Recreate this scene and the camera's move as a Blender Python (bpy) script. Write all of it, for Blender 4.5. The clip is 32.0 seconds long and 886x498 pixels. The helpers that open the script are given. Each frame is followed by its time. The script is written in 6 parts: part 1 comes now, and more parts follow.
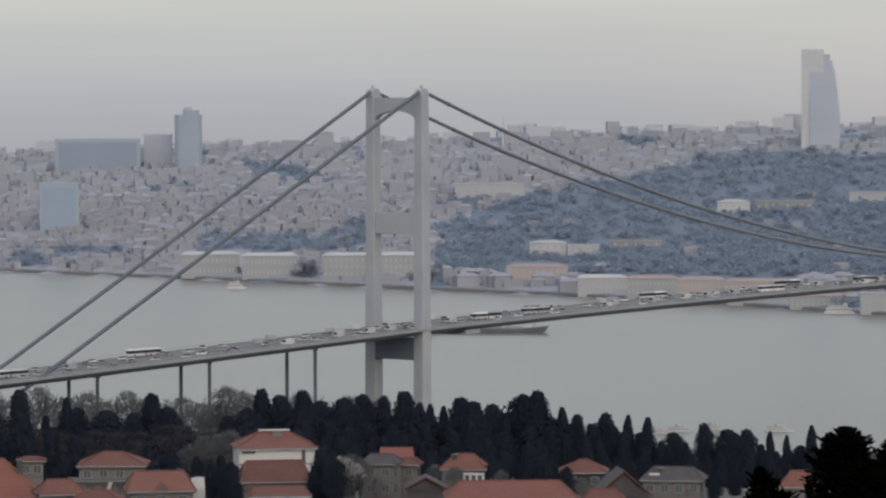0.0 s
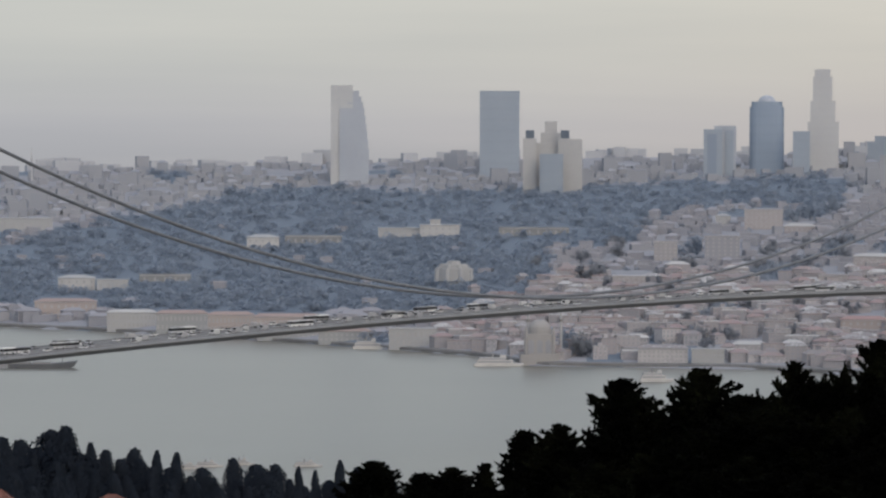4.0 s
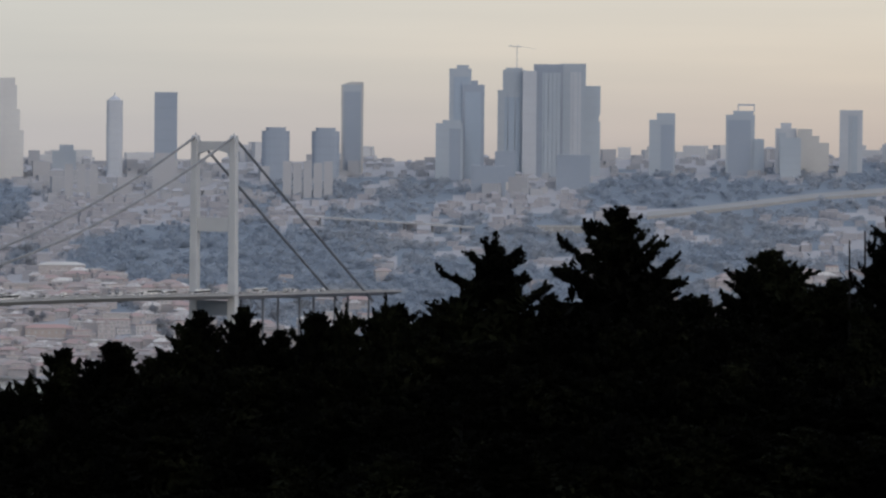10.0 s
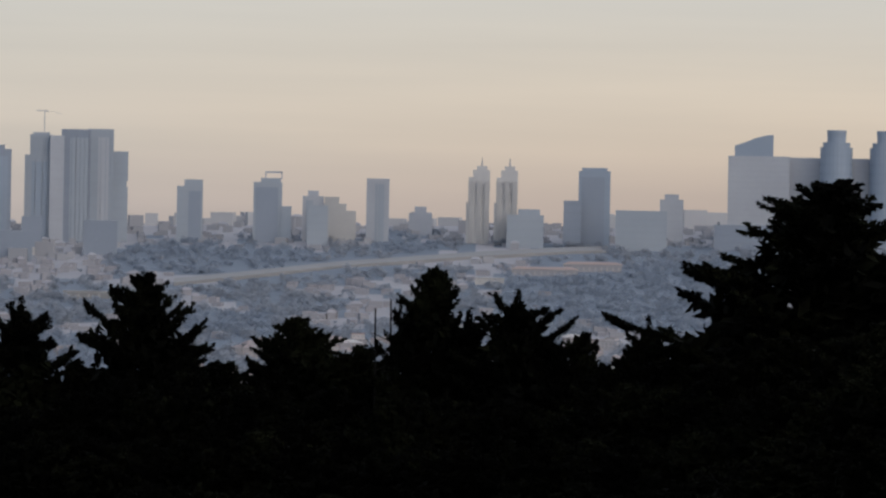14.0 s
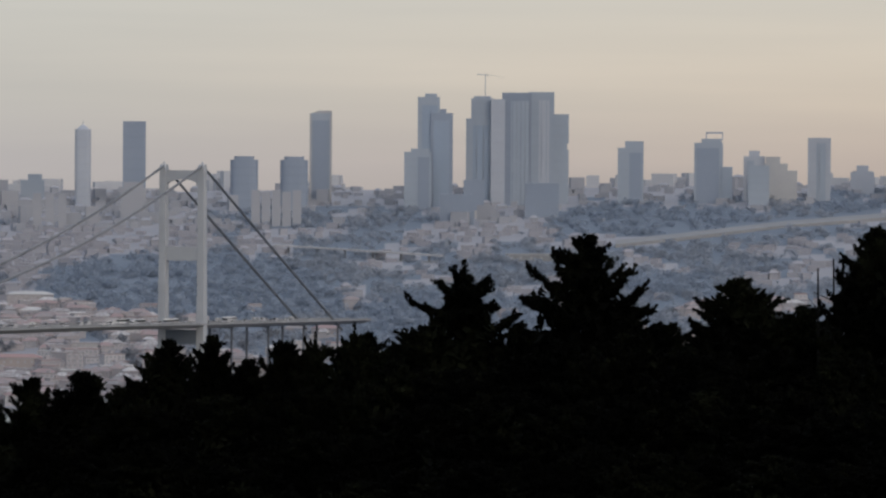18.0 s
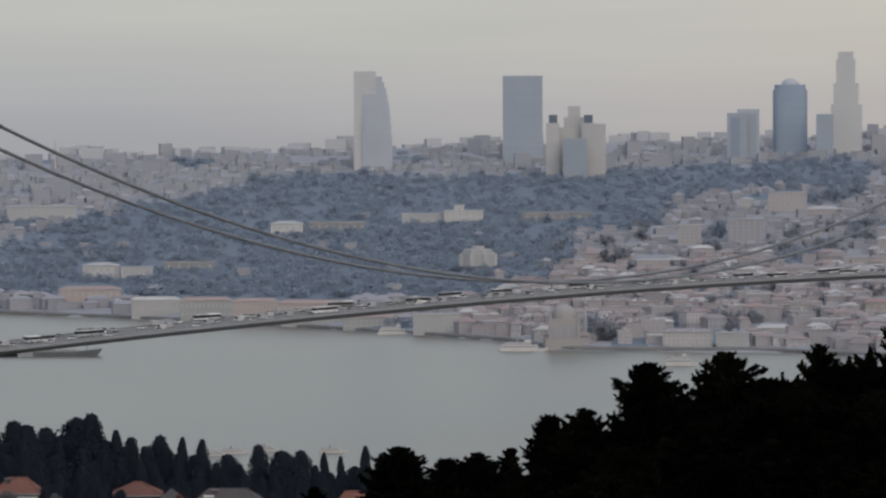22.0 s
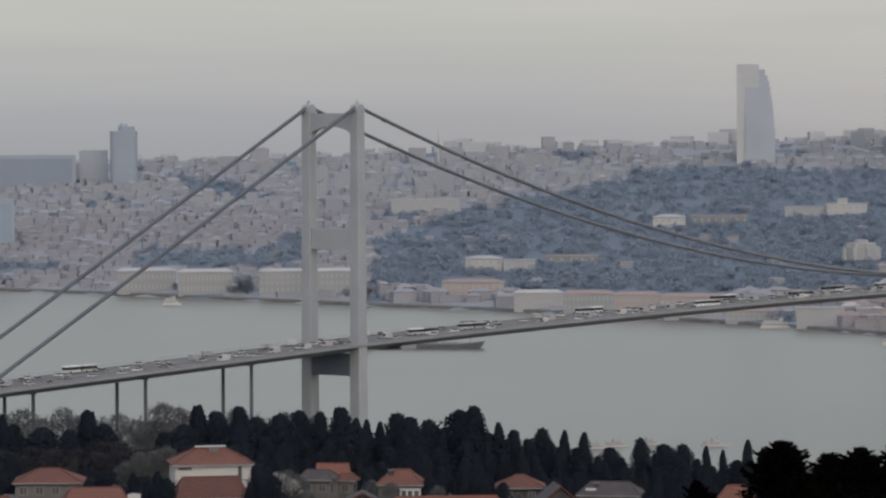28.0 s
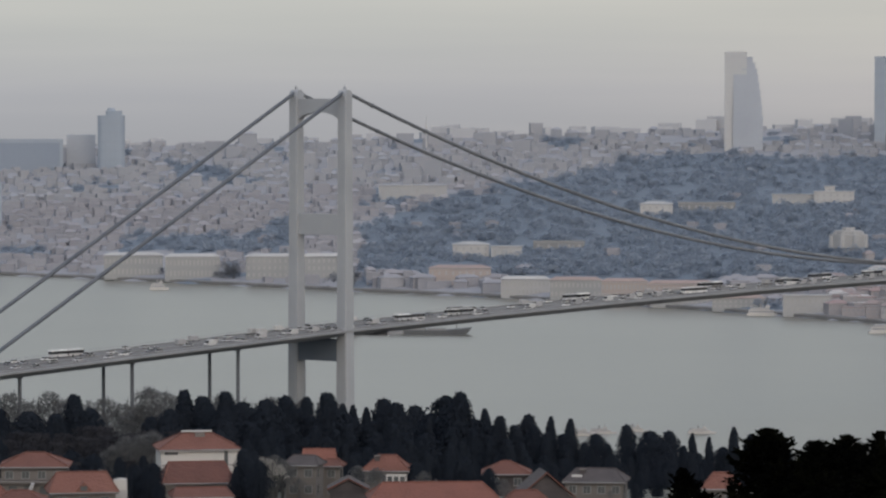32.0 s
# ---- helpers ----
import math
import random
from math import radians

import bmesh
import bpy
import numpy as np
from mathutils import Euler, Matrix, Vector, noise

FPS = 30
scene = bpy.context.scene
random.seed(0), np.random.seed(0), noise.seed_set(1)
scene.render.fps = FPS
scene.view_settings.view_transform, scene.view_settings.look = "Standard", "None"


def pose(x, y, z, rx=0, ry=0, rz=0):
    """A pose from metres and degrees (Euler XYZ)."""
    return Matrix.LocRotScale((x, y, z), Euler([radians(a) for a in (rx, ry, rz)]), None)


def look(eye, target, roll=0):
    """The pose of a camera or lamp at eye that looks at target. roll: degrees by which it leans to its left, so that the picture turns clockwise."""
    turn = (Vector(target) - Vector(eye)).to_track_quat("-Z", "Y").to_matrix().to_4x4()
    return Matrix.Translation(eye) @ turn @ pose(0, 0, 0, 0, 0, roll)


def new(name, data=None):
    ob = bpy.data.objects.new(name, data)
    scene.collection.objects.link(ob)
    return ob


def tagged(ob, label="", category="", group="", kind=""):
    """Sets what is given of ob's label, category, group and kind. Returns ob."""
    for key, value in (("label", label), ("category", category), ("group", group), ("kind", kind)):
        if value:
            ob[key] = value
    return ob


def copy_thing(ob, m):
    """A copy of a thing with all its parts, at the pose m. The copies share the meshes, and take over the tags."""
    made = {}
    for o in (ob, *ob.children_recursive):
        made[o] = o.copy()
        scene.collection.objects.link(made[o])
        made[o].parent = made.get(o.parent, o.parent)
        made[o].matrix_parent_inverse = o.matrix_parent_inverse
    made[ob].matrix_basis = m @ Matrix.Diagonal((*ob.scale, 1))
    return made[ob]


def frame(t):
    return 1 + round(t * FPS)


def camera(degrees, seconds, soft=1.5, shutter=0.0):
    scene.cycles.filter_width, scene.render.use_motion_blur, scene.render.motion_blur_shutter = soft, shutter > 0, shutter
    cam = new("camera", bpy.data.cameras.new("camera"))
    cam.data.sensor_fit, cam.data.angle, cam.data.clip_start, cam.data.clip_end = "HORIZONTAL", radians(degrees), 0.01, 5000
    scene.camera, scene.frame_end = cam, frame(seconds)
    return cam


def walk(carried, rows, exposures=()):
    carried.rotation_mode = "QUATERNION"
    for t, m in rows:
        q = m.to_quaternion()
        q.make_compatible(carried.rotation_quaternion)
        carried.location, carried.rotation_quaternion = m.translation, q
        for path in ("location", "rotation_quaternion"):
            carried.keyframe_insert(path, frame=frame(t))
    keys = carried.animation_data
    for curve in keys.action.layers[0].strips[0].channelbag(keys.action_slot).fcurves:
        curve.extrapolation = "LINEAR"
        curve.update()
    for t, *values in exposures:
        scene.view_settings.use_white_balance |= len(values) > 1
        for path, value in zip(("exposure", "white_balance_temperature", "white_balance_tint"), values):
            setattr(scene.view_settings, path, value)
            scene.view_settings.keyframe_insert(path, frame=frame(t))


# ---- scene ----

# ---------------------------------------------------------------- camera
# The viewpoint is a hilltop terrace 165 m above the sea. Azimuths are degrees
# clockwise from the nearer bridge tower, elevations degrees above the level.
cam = camera(12.04, 32.0, soft=2.35)
EYE = Vector((0.0, 0.0, 165.0))


def aim(yaw, pitch, roll):
    turn = Euler((radians(90 + pitch), 0, radians(-yaw))).to_matrix().to_4x4()
    return Matrix.Translation(EYE) @ turn @ pose(0, 0, 0, 0, 0, roll)


PATH = [
    (0.0, 0.619, -2.181, -0.18),
    (0.5, 1.609, -2.191, -0.24),
    (1.0, 2.880, -2.253, -0.17),
    (1.5, 3.657, -2.206, -0.22),
    (2.0, 4.721, -2.296, -0.17),
    (2.5, 5.506, -2.351, -0.28),
    (4.5, 7.896, -1.519, 0.43),
    (5.0, 9.152, -1.507, 0.55),
    (5.5, 10.512, -1.562, 0.46),
    (6.0, 11.460, -1.622, 0.36),
    (6.5, 11.891, -1.566, 0.45),
    (7.0, 12.443, -1.435, 0.44),
    (7.5, 13.375, -1.441, 0.81),
    (8.0, 14.452, -1.357, 1.04),
    (8.5, 15.429, -1.413, 1.01),
    (9.0, 16.633, -1.137, 0.63),
    (9.5, 17.423, -1.290, 0.57),
    (10.0, 18.123, -1.519, 0.50),
    (10.5, 19.026, -1.556, 0.88),
    (11.0, 19.976, -1.339, 0.82),
    (11.5, 20.909, -1.111, 0.68),
    (12.0, 21.837, -0.477, 0.79),
    (12.5, 22.385, -0.160, 0.77),
    (13.0, 23.049, -0.165, 0.73),
    (13.5, 23.784, -0.486, 0.98),
    (14.0, 24.556, -0.523, 1.09),
    (14.5, 25.080, -0.384, 1.12),
    (15.0, 25.420, -0.400, 1.00),
    (15.5, 25.500, -0.450, 0.90),
    (16.0, 25.250, -0.530, 0.80),
    (16.5, 24.691, -0.562, 0.55),
    (17.0, 22.163, -0.718, 0.51),
    (17.5, 20.013, -0.937, 0.39),
    (18.0, 18.546, -1.127, 0.38),
    (18.5, 16.888, -1.115, 0.07),
    (19.0, 14.574, -1.000, -0.05),
    (19.5, 12.943, -0.993, -0.31),
    (20.0, 11.801, -1.137, -0.07),
    (20.5, 10.611, -1.472, -0.01),
    (21.0, 9.008, -1.655, -0.04),
    (21.5, 7.945, -1.747, -0.02),
    (22.0, 6.708, -1.902, -0.20),
    (22.5, 5.342, -1.865, -0.44),
    (23.0, 3.609, -1.864, -0.50),
    (23.5, 2.341, -1.869, -0.54),
    (24.0, 0.957, -2.080, -0.61),
    (24.5, 0.148, -2.001, -0.84),
    (25.0, 0.466, -1.910, -0.73),
    (25.5, 0.587, -1.763, -0.39),
    (27.5, 1.502, -1.851, -0.21),
    (28.0, 1.493, -1.972, -0.29),
    (28.5, 1.447, -2.103, -0.36),
    (29.0, 1.491, -2.072, -0.25),
    (29.5, 1.498, -2.197, -0.41),
    (30.0, 1.373, -2.200, -0.33),
    (30.5, 1.422, -2.089, -0.31),
    (31.0, 1.467, -2.009, -0.36),
    (31.5, 1.480, -1.976, -0.22),
    (32.0, 1.668, -2.165, -0.02),
]
walk(cam, [(t, aim(y, p, r)) for t, y, p, r in PATH], [(0, 0.17, 6430, 10), (6, 0.08, 6360, 10), (9, 0.11, 6270, 10), (13, -0.03, 6390, 12), (16, -0.05, 6390, 12), (20, -0.06, 6340, 10), (24, -0.02, 6490, 10), (28, -0.01, 6510, 10), (32, 0.05, 6480, 10)])

# ---------------------------------------------------------------- world and sun
world = bpy.data.worlds.new("overcast_sky")
scene.world = world
world.use_nodes = True
wn, wl = world.node_tree.nodes, world.node_tree.links
wn.clear()
SUN_AZ, SUN_EL = 164.0, 30.0
sky = wn.new("ShaderNodeTexSky")
sky.sky_type, sky.sun_disc = "NISHITA", False
sky.sun_elevation, sky.sun_rotation = radians(SUN_EL), radians(SUN_AZ)
sky.dust_density, sky.air_density = 5.0, 1.5
b_sky = wn.new("ShaderNodeBackground")
b_sky.inputs["Strength"].default_value = 0.05
wl.new(sky.outputs["Color"], b_sky.inputs["Color"])


def math_node(nodes, links, op, a, b=None, clamp=False):
    n = nodes.new("ShaderNodeMath")
    n.operation, n.use_clamp = op, clamp
    for i, v in enumerate((a, b)):
        if v is None:
            continue
        if isinstance(v, (int, float)):
            n.inputs[i].default_value = v
        else:
            links.new(v, n.inputs[i])
    return n.outputs[0]


coords = wn.new("ShaderNodeTexCoord")
split = wn.new("ShaderNodeSeparateXYZ")
wl.new(coords.outputs["Generated"], split.inputs[0])
ramp = wn.new("ShaderNodeValToRGB")
SKY_STOPS = [(0.0, (0.206, 0.22, 0.242)), (0.485, (0.281, 0.29, 0.32)), (0.5, (0.414, 0.419, 0.438)), (0.508, (0.486, 0.494, 0.478)), (0.518, (0.514, 0.524, 0.499)), (0.535, (0.529, 0.546, 0.54)), (0.56, (0.547, 0.565, 0.576)), (0.7, (0.49, 0.515, 0.545)), (1.0, (0.563, 0.61, 0.694))]
for i, (at, c) in enumerate(SKY_STOPS):
    e = ramp.color_ramp.elements[i] if i < 2 else ramp.color_ramp.elements.new(at)
    e.position, e.color = at, (*c, 1)
wl.new(math_node(wn, wl, "MULTIPLY_ADD", split.outputs["Z"], 0.5), ramp.inputs[0])
ramp.inputs[0].links[0].from_node.inputs[2].default_value = 0.5
# the sun sits behind thin cloud to the north-west and warms the sky low down there
glow_dir = wn.new("ShaderNodeVectorMath")
glow_dir.operation = "DOT_PRODUCT"
wl.new(coords.outputs["Generated"], glow_dir.inputs[0])
glow_dir.inputs[1].default_value = (math.sin(radians(31)), math.cos(radians(31)), 0.04)
lift = math_node(wn, wl, "POWER", math_node(wn, wl, "MAXIMUM", glow_dir.outputs["Value"], 0.0), 22.0)
low_sky = wn.new("ShaderNodeMapRange")
low_sky.interpolation_type = "SMOOTHSTEP"
for key, value in (("From Min", 0.016), ("From Max", 0.062), ("To Min", 1.0), ("To Max", 0.15)):
    low_sky.inputs[key].default_value = value
wl.new(split.outputs["Z"], low_sky.inputs["Value"])
lift = math_node(wn, wl, "MULTIPLY", lift, low_sky.outputs["Result"])
warm = wn.new("ShaderNodeMix")
warm.data_type, warm.blend_type = "RGBA", "ADD"
wl.new(lift, warm.inputs["Factor"])
wl.new(ramp.outputs["Color"], warm.inputs["A"])
warm.inputs["B"].default_value = (0.212, 0.104, -0.05, 1)
# a dull bank of murk along the horizon under the glow
bank = wn.new("ShaderNodeMapRange")
bank.interpolation_type = "SMOOTHSTEP"
for key, value in (("From Min", 0.0), ("From Max", 0.03), ("To Min", 1.0), ("To Max", 0.0)):
    bank.inputs[key].default_value = value
wl.new(split.outputs["Z"], bank.inputs["Value"])
murk_side = math_node(wn, wl, "POWER", math_node(wn, wl, "MAXIMUM", glow_dir.outputs["Value"], 0.0), 60.0)
murk = wn.new("ShaderNodeMix")
murk.data_type, murk.blend_type = "RGBA", "MULTIPLY"
wl.new(math_node(wn, wl, "MULTIPLY", murk_side, bank.outputs["Result"]), murk.inputs["Factor"])
wl.new(warm.outputs["Result"], murk.inputs["A"])
murk.inputs["B"].default_value = (0.78, 0.77, 0.79, 1)
# long faint streaks of cloud
stretch = wn.new("ShaderNodeMapping")
stretch.inputs["Scale"].default_value = (2.5, 2.5, 42)
wl.new(coords.outputs["Generated"], stretch.inputs["Vector"])
streak = wn.new("ShaderNodeTexNoise")
streak.inputs["Scale"].default_value, streak.inputs["Detail"].default_value = 2.2, 5
wl.new(stretch.outputs["Vector"], streak.inputs["Vector"])
cloud = wn.new("ShaderNodeMix")
cloud.data_type, cloud.blend_type = "RGBA", "MULTIPLY"
cloud.inputs["Factor"].default_value = 1.0
wl.new(murk.outputs["Result"], cloud.inputs["A"])
tone = wn.new("ShaderNodeValToRGB")
tone.color_ramp.elements[0].position, tone.color_ramp.elements[0].color = 0.3, (0.93, 0.935, 0.945, 1)
tone.color_ramp.elements[1].position, tone.color_ramp.elements[1].color = 0.7, (1.03, 1.02, 1.01, 1)
wl.new(streak.outputs["Fac"], tone.inputs[0])
wl.new(tone.outputs["Color"], cloud.inputs["B"])
b_cloud = wn.new("ShaderNodeBackground")
b_cloud.inputs["Strength"].default_value = 1.0
wl.new(cloud.outputs["Result"], b_cloud.inputs["Color"])
both = wn.new("ShaderNodeAddShader")
wl.new(b_sky.outputs[0], both.inputs[0])
wl.new(b_cloud.outputs[0], both.inputs[1])
w_out = wn.new("ShaderNodeOutputWorld")
wl.new(both.outputs[0], w_out.inputs["Surface"])

# Broad lamp behind the viewpoint, added to fill facing surfaces; not the glow's sun
sun = new("sun", bpy.data.lights.new("sun", "SUN"))
sun.data.energy, sun.data.angle, sun.data.color = 1.15, radians(100), (0.985, 0.98, 0.99)
SUN_DIR = Vector((math.sin(radians(SUN_AZ)) * math.cos(radians(SUN_EL)), math.cos(radians(SUN_AZ)) * math.cos(radians(SUN_EL)), math.sin(radians(SUN_EL))))
sun.matrix_world = look(SUN_DIR * 100, (0, 0, 0))


# ---------------------------------------------------------------- materials
def material(name, stops, rough=0.8, metal=0.0, scale=0.5, fine=4.0, bump=0.0, vary="", spread=0.0, spec=0.3, thin=0.0):
    """Stops: colours of a ramp driven by broad noise, by each object's or island's own random value (vary), and by fine grain."""
    m = bpy.data.materials.new(name)
    m.use_nodes = True
    n, l = m.node_tree.nodes, m.node_tree.links
    bsdf = n["Principled BSDF"]
    bsdf.inputs["Roughness"].default_value = rough
    bsdf.inputs["Metallic"].default_value = metal
    bsdf.inputs["Specular IOR Level"].default_value = spec
    pos = n.new("ShaderNodeNewGeometry")
    broad = n.new("ShaderNodeTexNoise")
    broad.inputs["Scale"].default_value, broad.inputs["Detail"].default_value = scale, 4
    l.new(pos.outputs["Position"], broad.inputs["Vector"])
    grain = n.new("ShaderNodeTexNoise")
    grain.inputs["Scale"].default_value, grain.inputs["Detail"].default_value = fine, 3
    l.new(pos.outputs["Position"], grain.inputs["Vector"])
    value = broad.outputs["Fac"]
    if vary:
        if vary == "island":
            rnd = pos.outputs["Random Per Island"]
        else:
            rnd = n.new("ShaderNodeObjectInfo").outputs["Random"]
        a = math_node(n, l, "MULTIPLY", rnd, spread)
        b = math_node(n, l, "MULTIPLY", value, 1 - spread)
        value = math_node(n, l, "ADD", a, b)
    mix = math_node(n, l, "MULTIPLY_ADD", grain.outputs["Fac"], 0.35)
    mix.node.inputs[2].default_value = -0.175
    value = math_node(n, l, "ADD", value, mix)
    r = n.new("ShaderNodeValToRGB")
    lo, hi = (0.02, 0.98) if vary else (0.3, 0.7)
    for i, c in enumerate(stops):
        at = lo + (hi - lo) * i / (len(stops) - 1)
        e = r.color_ramp.elements[i] if i < 2 else r.color_ramp.elements.new(at)
        e.position, e.color = at, (*c, 1)
    l.new(value, r.inputs[0])
    l.new(r.outputs["Color"], bsdf.inputs["Base Color"])
    if bump:
        b = n.new("ShaderNodeBump")
        b.inputs["Strength"].default_value, b.inputs["Distance"].default_value = bump, 0.3
        l.new(grain.outputs["Fac"], b.inputs["Height"])
        l.new(b.outputs["Normal"], bsdf.inputs["Normal"])
    if thin:
        # leaves and twigs let light through
        back = n.new("ShaderNodeBsdfTranslucent")
        l.new(r.outputs["Color"], back.inputs["Color"])
        mixed = n.new("ShaderNodeMixShader")
        mixed.inputs[0].default_value = thin
        l.new(bsdf.outputs[0], mixed.inputs[1])
        l.new(back.outputs[0], mixed.inputs[2])
        l.new(mixed.outputs[0], n["Material Output"].inputs["Surface"])
    return m


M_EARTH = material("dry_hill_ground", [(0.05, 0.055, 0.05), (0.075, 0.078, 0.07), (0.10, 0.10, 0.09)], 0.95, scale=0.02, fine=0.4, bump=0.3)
# Far-shore ground lifted near the wall tones, as haze would lift it
M_TOWNGROUND = material("hazed_town_ground", [(0.216, 0.223, 0.252), (0.232, 0.236, 0.263), (0.248, 0.25, 0.274)], 0.95, scale=0.02, fine=0.4)
# Cladding paled in its base colour to imitate distance haze
M_HAZETOWER = material("haze_pale_tower_cladding", [(0.35, 0.355, 0.375), (0.38, 0.385, 0.40)], 0.7, scale=0.02, fine=0.3)
M_WATER = material("strait_water", [(0.106, 0.102, 0.0893), (0.123, 0.119, 0.104)], 0.32, scale=0.004, fine=0.05, bump=0.0, spec=0.5)
M_STEEL = material("grey_bridge_paint", [(0.25, 0.263, 0.288), (0.295, 0.308, 0.333)], 0.55, scale=0.06, fine=1.5)
# Beam paint darkened and blued: the deck's shade is put into this colour
M_LOWPORTAL = material("deck_shade_beam_paint", [(0.10, 0.12, 0.154), (0.118, 0.138, 0.172)], 0.8, scale=0.06, fine=1.5, spec=0.1)
# Waterfront plaster and roofs: tones muted to carry the haze over the strait
M_CITYNEAR = material("hazed_waterfront_plaster", [(0.233, 0.23, 0.255), (0.273, 0.261, 0.276), (0.249, 0.241, 0.263), (0.298, 0.284, 0.297), (0.255, 0.236, 0.252), (0.359, 0.351, 0.367), (0.237, 0.235, 0.259)], 0.9, scale=0.05, fine=0.5, vary="island", spread=0.85)
M_ROOFNEAR = material("waterfront_roofs", [(0.19, 0.19, 0.21), (0.225, 0.19, 0.197), (0.20, 0.2, 0.215), (0.245, 0.20, 0.205), (0.205, 0.2, 0.215), (0.4, 0.4, 0.41), (0.2, 0.195, 0.21), (0.25, 0.185, 0.19), (0.21, 0.205, 0.22)], 0.9, scale=0.05, fine=0.5, vary="island", spread=0.85)
M_CABLE = material("cable_wrapping", [(0.07, 0.079, 0.098), (0.095, 0.104, 0.124)], 0.6, scale=0.1, fine=2)
# Lighter copy of the wrapping: light on the main span put into it
M_MAINCABLE = material("lit_main_cable_wrapping", [(0.10, 0.108, 0.124), (0.135, 0.142, 0.158)], 0.6, scale=0.1, fine=2)
M_ASPHALT = material("road_asphalt", [(0.12, 0.12, 0.124), (0.16, 0.16, 0.164)], 0.9, scale=0.1, fine=2)
M_RAIL = material("painted_parapet", [(0.165, 0.168, 0.18), (0.205, 0.208, 0.22)], 0.6, scale=0.2, fine=2)
# Town walls, roofs and windows kept close in bluish tone to imitate haze
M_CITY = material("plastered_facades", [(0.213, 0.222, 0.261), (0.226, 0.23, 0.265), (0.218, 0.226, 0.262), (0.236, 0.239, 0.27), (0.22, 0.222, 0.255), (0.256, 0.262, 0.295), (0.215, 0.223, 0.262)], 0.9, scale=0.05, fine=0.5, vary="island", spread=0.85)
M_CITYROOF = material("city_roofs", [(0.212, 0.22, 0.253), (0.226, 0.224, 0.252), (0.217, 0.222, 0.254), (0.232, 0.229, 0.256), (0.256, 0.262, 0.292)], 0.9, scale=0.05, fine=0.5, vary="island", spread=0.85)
M_TOWNWALL = material("town_house_plaster", [(0.233, 0.23, 0.255), (0.273, 0.261, 0.276), (0.249, 0.241, 0.263), (0.298, 0.284, 0.297), (0.255, 0.236, 0.252), (0.359, 0.351, 0.367), (0.237, 0.235, 0.259)], 0.9, scale=0.05, fine=0.5, vary="object", spread=0.85)
M_TOWNROOF = material("town_house_roof", [(0.19, 0.19, 0.21), (0.225, 0.19, 0.197), (0.20, 0.2, 0.215), (0.245, 0.20, 0.205), (0.205, 0.2, 0.215), (0.4, 0.4, 0.41), (0.2, 0.195, 0.21), (0.25, 0.185, 0.19), (0.21, 0.205, 0.22)], 0.9, scale=0.05, fine=0.5, vary="object", spread=0.85)
# Flats get paler with distance here: haze mixed into the wall colours
M_RIDGE = material("haze_pale_ridge_flats", [(0.232, 0.247, 0.285), (0.244, 0.256, 0.29), (0.257, 0.265, 0.295), (0.237, 0.25, 0.287)], 0.9, scale=0.02, fine=0.3, vary="island", spread=0.85)
M_RIDGEHAZE = material("haze_palest_distant_flats", [(0.325, 0.337, 0.37), (0.352, 0.362, 0.392)], 0.9, scale=0.01, fine=0.2, vary="island", spread=0.85)
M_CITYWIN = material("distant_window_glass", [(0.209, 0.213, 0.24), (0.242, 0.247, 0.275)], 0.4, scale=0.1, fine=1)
# Far woods and floor far lighter and bluer than foliage, to imitate haze
M_WOOD = material("haze_blue_woodland", [(0.226, 0.266, 0.33), (0.248, 0.288, 0.352), (0.272, 0.31, 0.373)], 0.95, scale=0.012, fine=0.1, vary="island", spread=0.08, spec=0.05, thin=0.5)
M_VALLEYWOOD = material("haze_paled_woodland", [(0.244, 0.271, 0.319), (0.266, 0.294, 0.343), (0.295, 0.32, 0.366)], 0.95, scale=0.012, fine=0.1, vary="island", spread=0.08, spec=0.05, thin=0.5)
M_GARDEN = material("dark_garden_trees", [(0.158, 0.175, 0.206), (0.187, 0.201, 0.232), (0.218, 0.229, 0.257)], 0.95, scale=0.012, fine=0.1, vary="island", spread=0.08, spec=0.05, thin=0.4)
M_WOODFLOOR = material("haze_toned_wood_floor", [(0.13, 0.158, 0.199), (0.147, 0.174, 0.215)], 0.95, scale=0.01, fine=0.1, spec=0.05)
M_THICKET = material("brown_winter_thicket", [(0.0264, 0.028, 0.0352), (0.0368, 0.0376, 0.0456), (0.048, 0.048, 0.0552)], 0.95, scale=0.15, fine=1.5, vary="object", spread=0.5, spec=0.1, thin=0.4)
# Needles far blacker than foliage: the backlit silhouette is put into the colour
M_LEAF = material("silhouette_black_needles", [(0.0003, 0.0004, 0.0003), (0.0010, 0.0012, 0.0008), (0.0058, 0.0068, 0.0034)], 0.9, scale=0.5, fine=3, spec=0.03)
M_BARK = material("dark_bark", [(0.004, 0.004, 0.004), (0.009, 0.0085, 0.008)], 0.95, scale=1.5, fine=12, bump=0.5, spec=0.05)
# Belt foliage blued: the thin haze before it is put into the colour
M_MIDLEAF = material("cypress_foliage", [(0.018, 0.0234, 0.0351), (0.0225, 0.0288, 0.0414), (0.0279, 0.0342, 0.0468)], 0.95, scale=0.15, fine=1.5, vary="object", spread=0.5, spec=0.1, thin=0.4)
M_TWIG = material("bare_twigs", [(0.0935, 0.0978, 0.106), (0.128, 0.129, 0.136)], 0.95, scale=0.2, fine=2, vary="object", spread=0.5, thin=0.4)
M_TILE = material("clay_roof_tiles", [(0.066, 0.033, 0.030), (0.115, 0.051, 0.042), (0.17, 0.078, 0.062)], 0.85, scale=0.3, fine=2.2, bump=0.9, vary="object", spread=0.5)
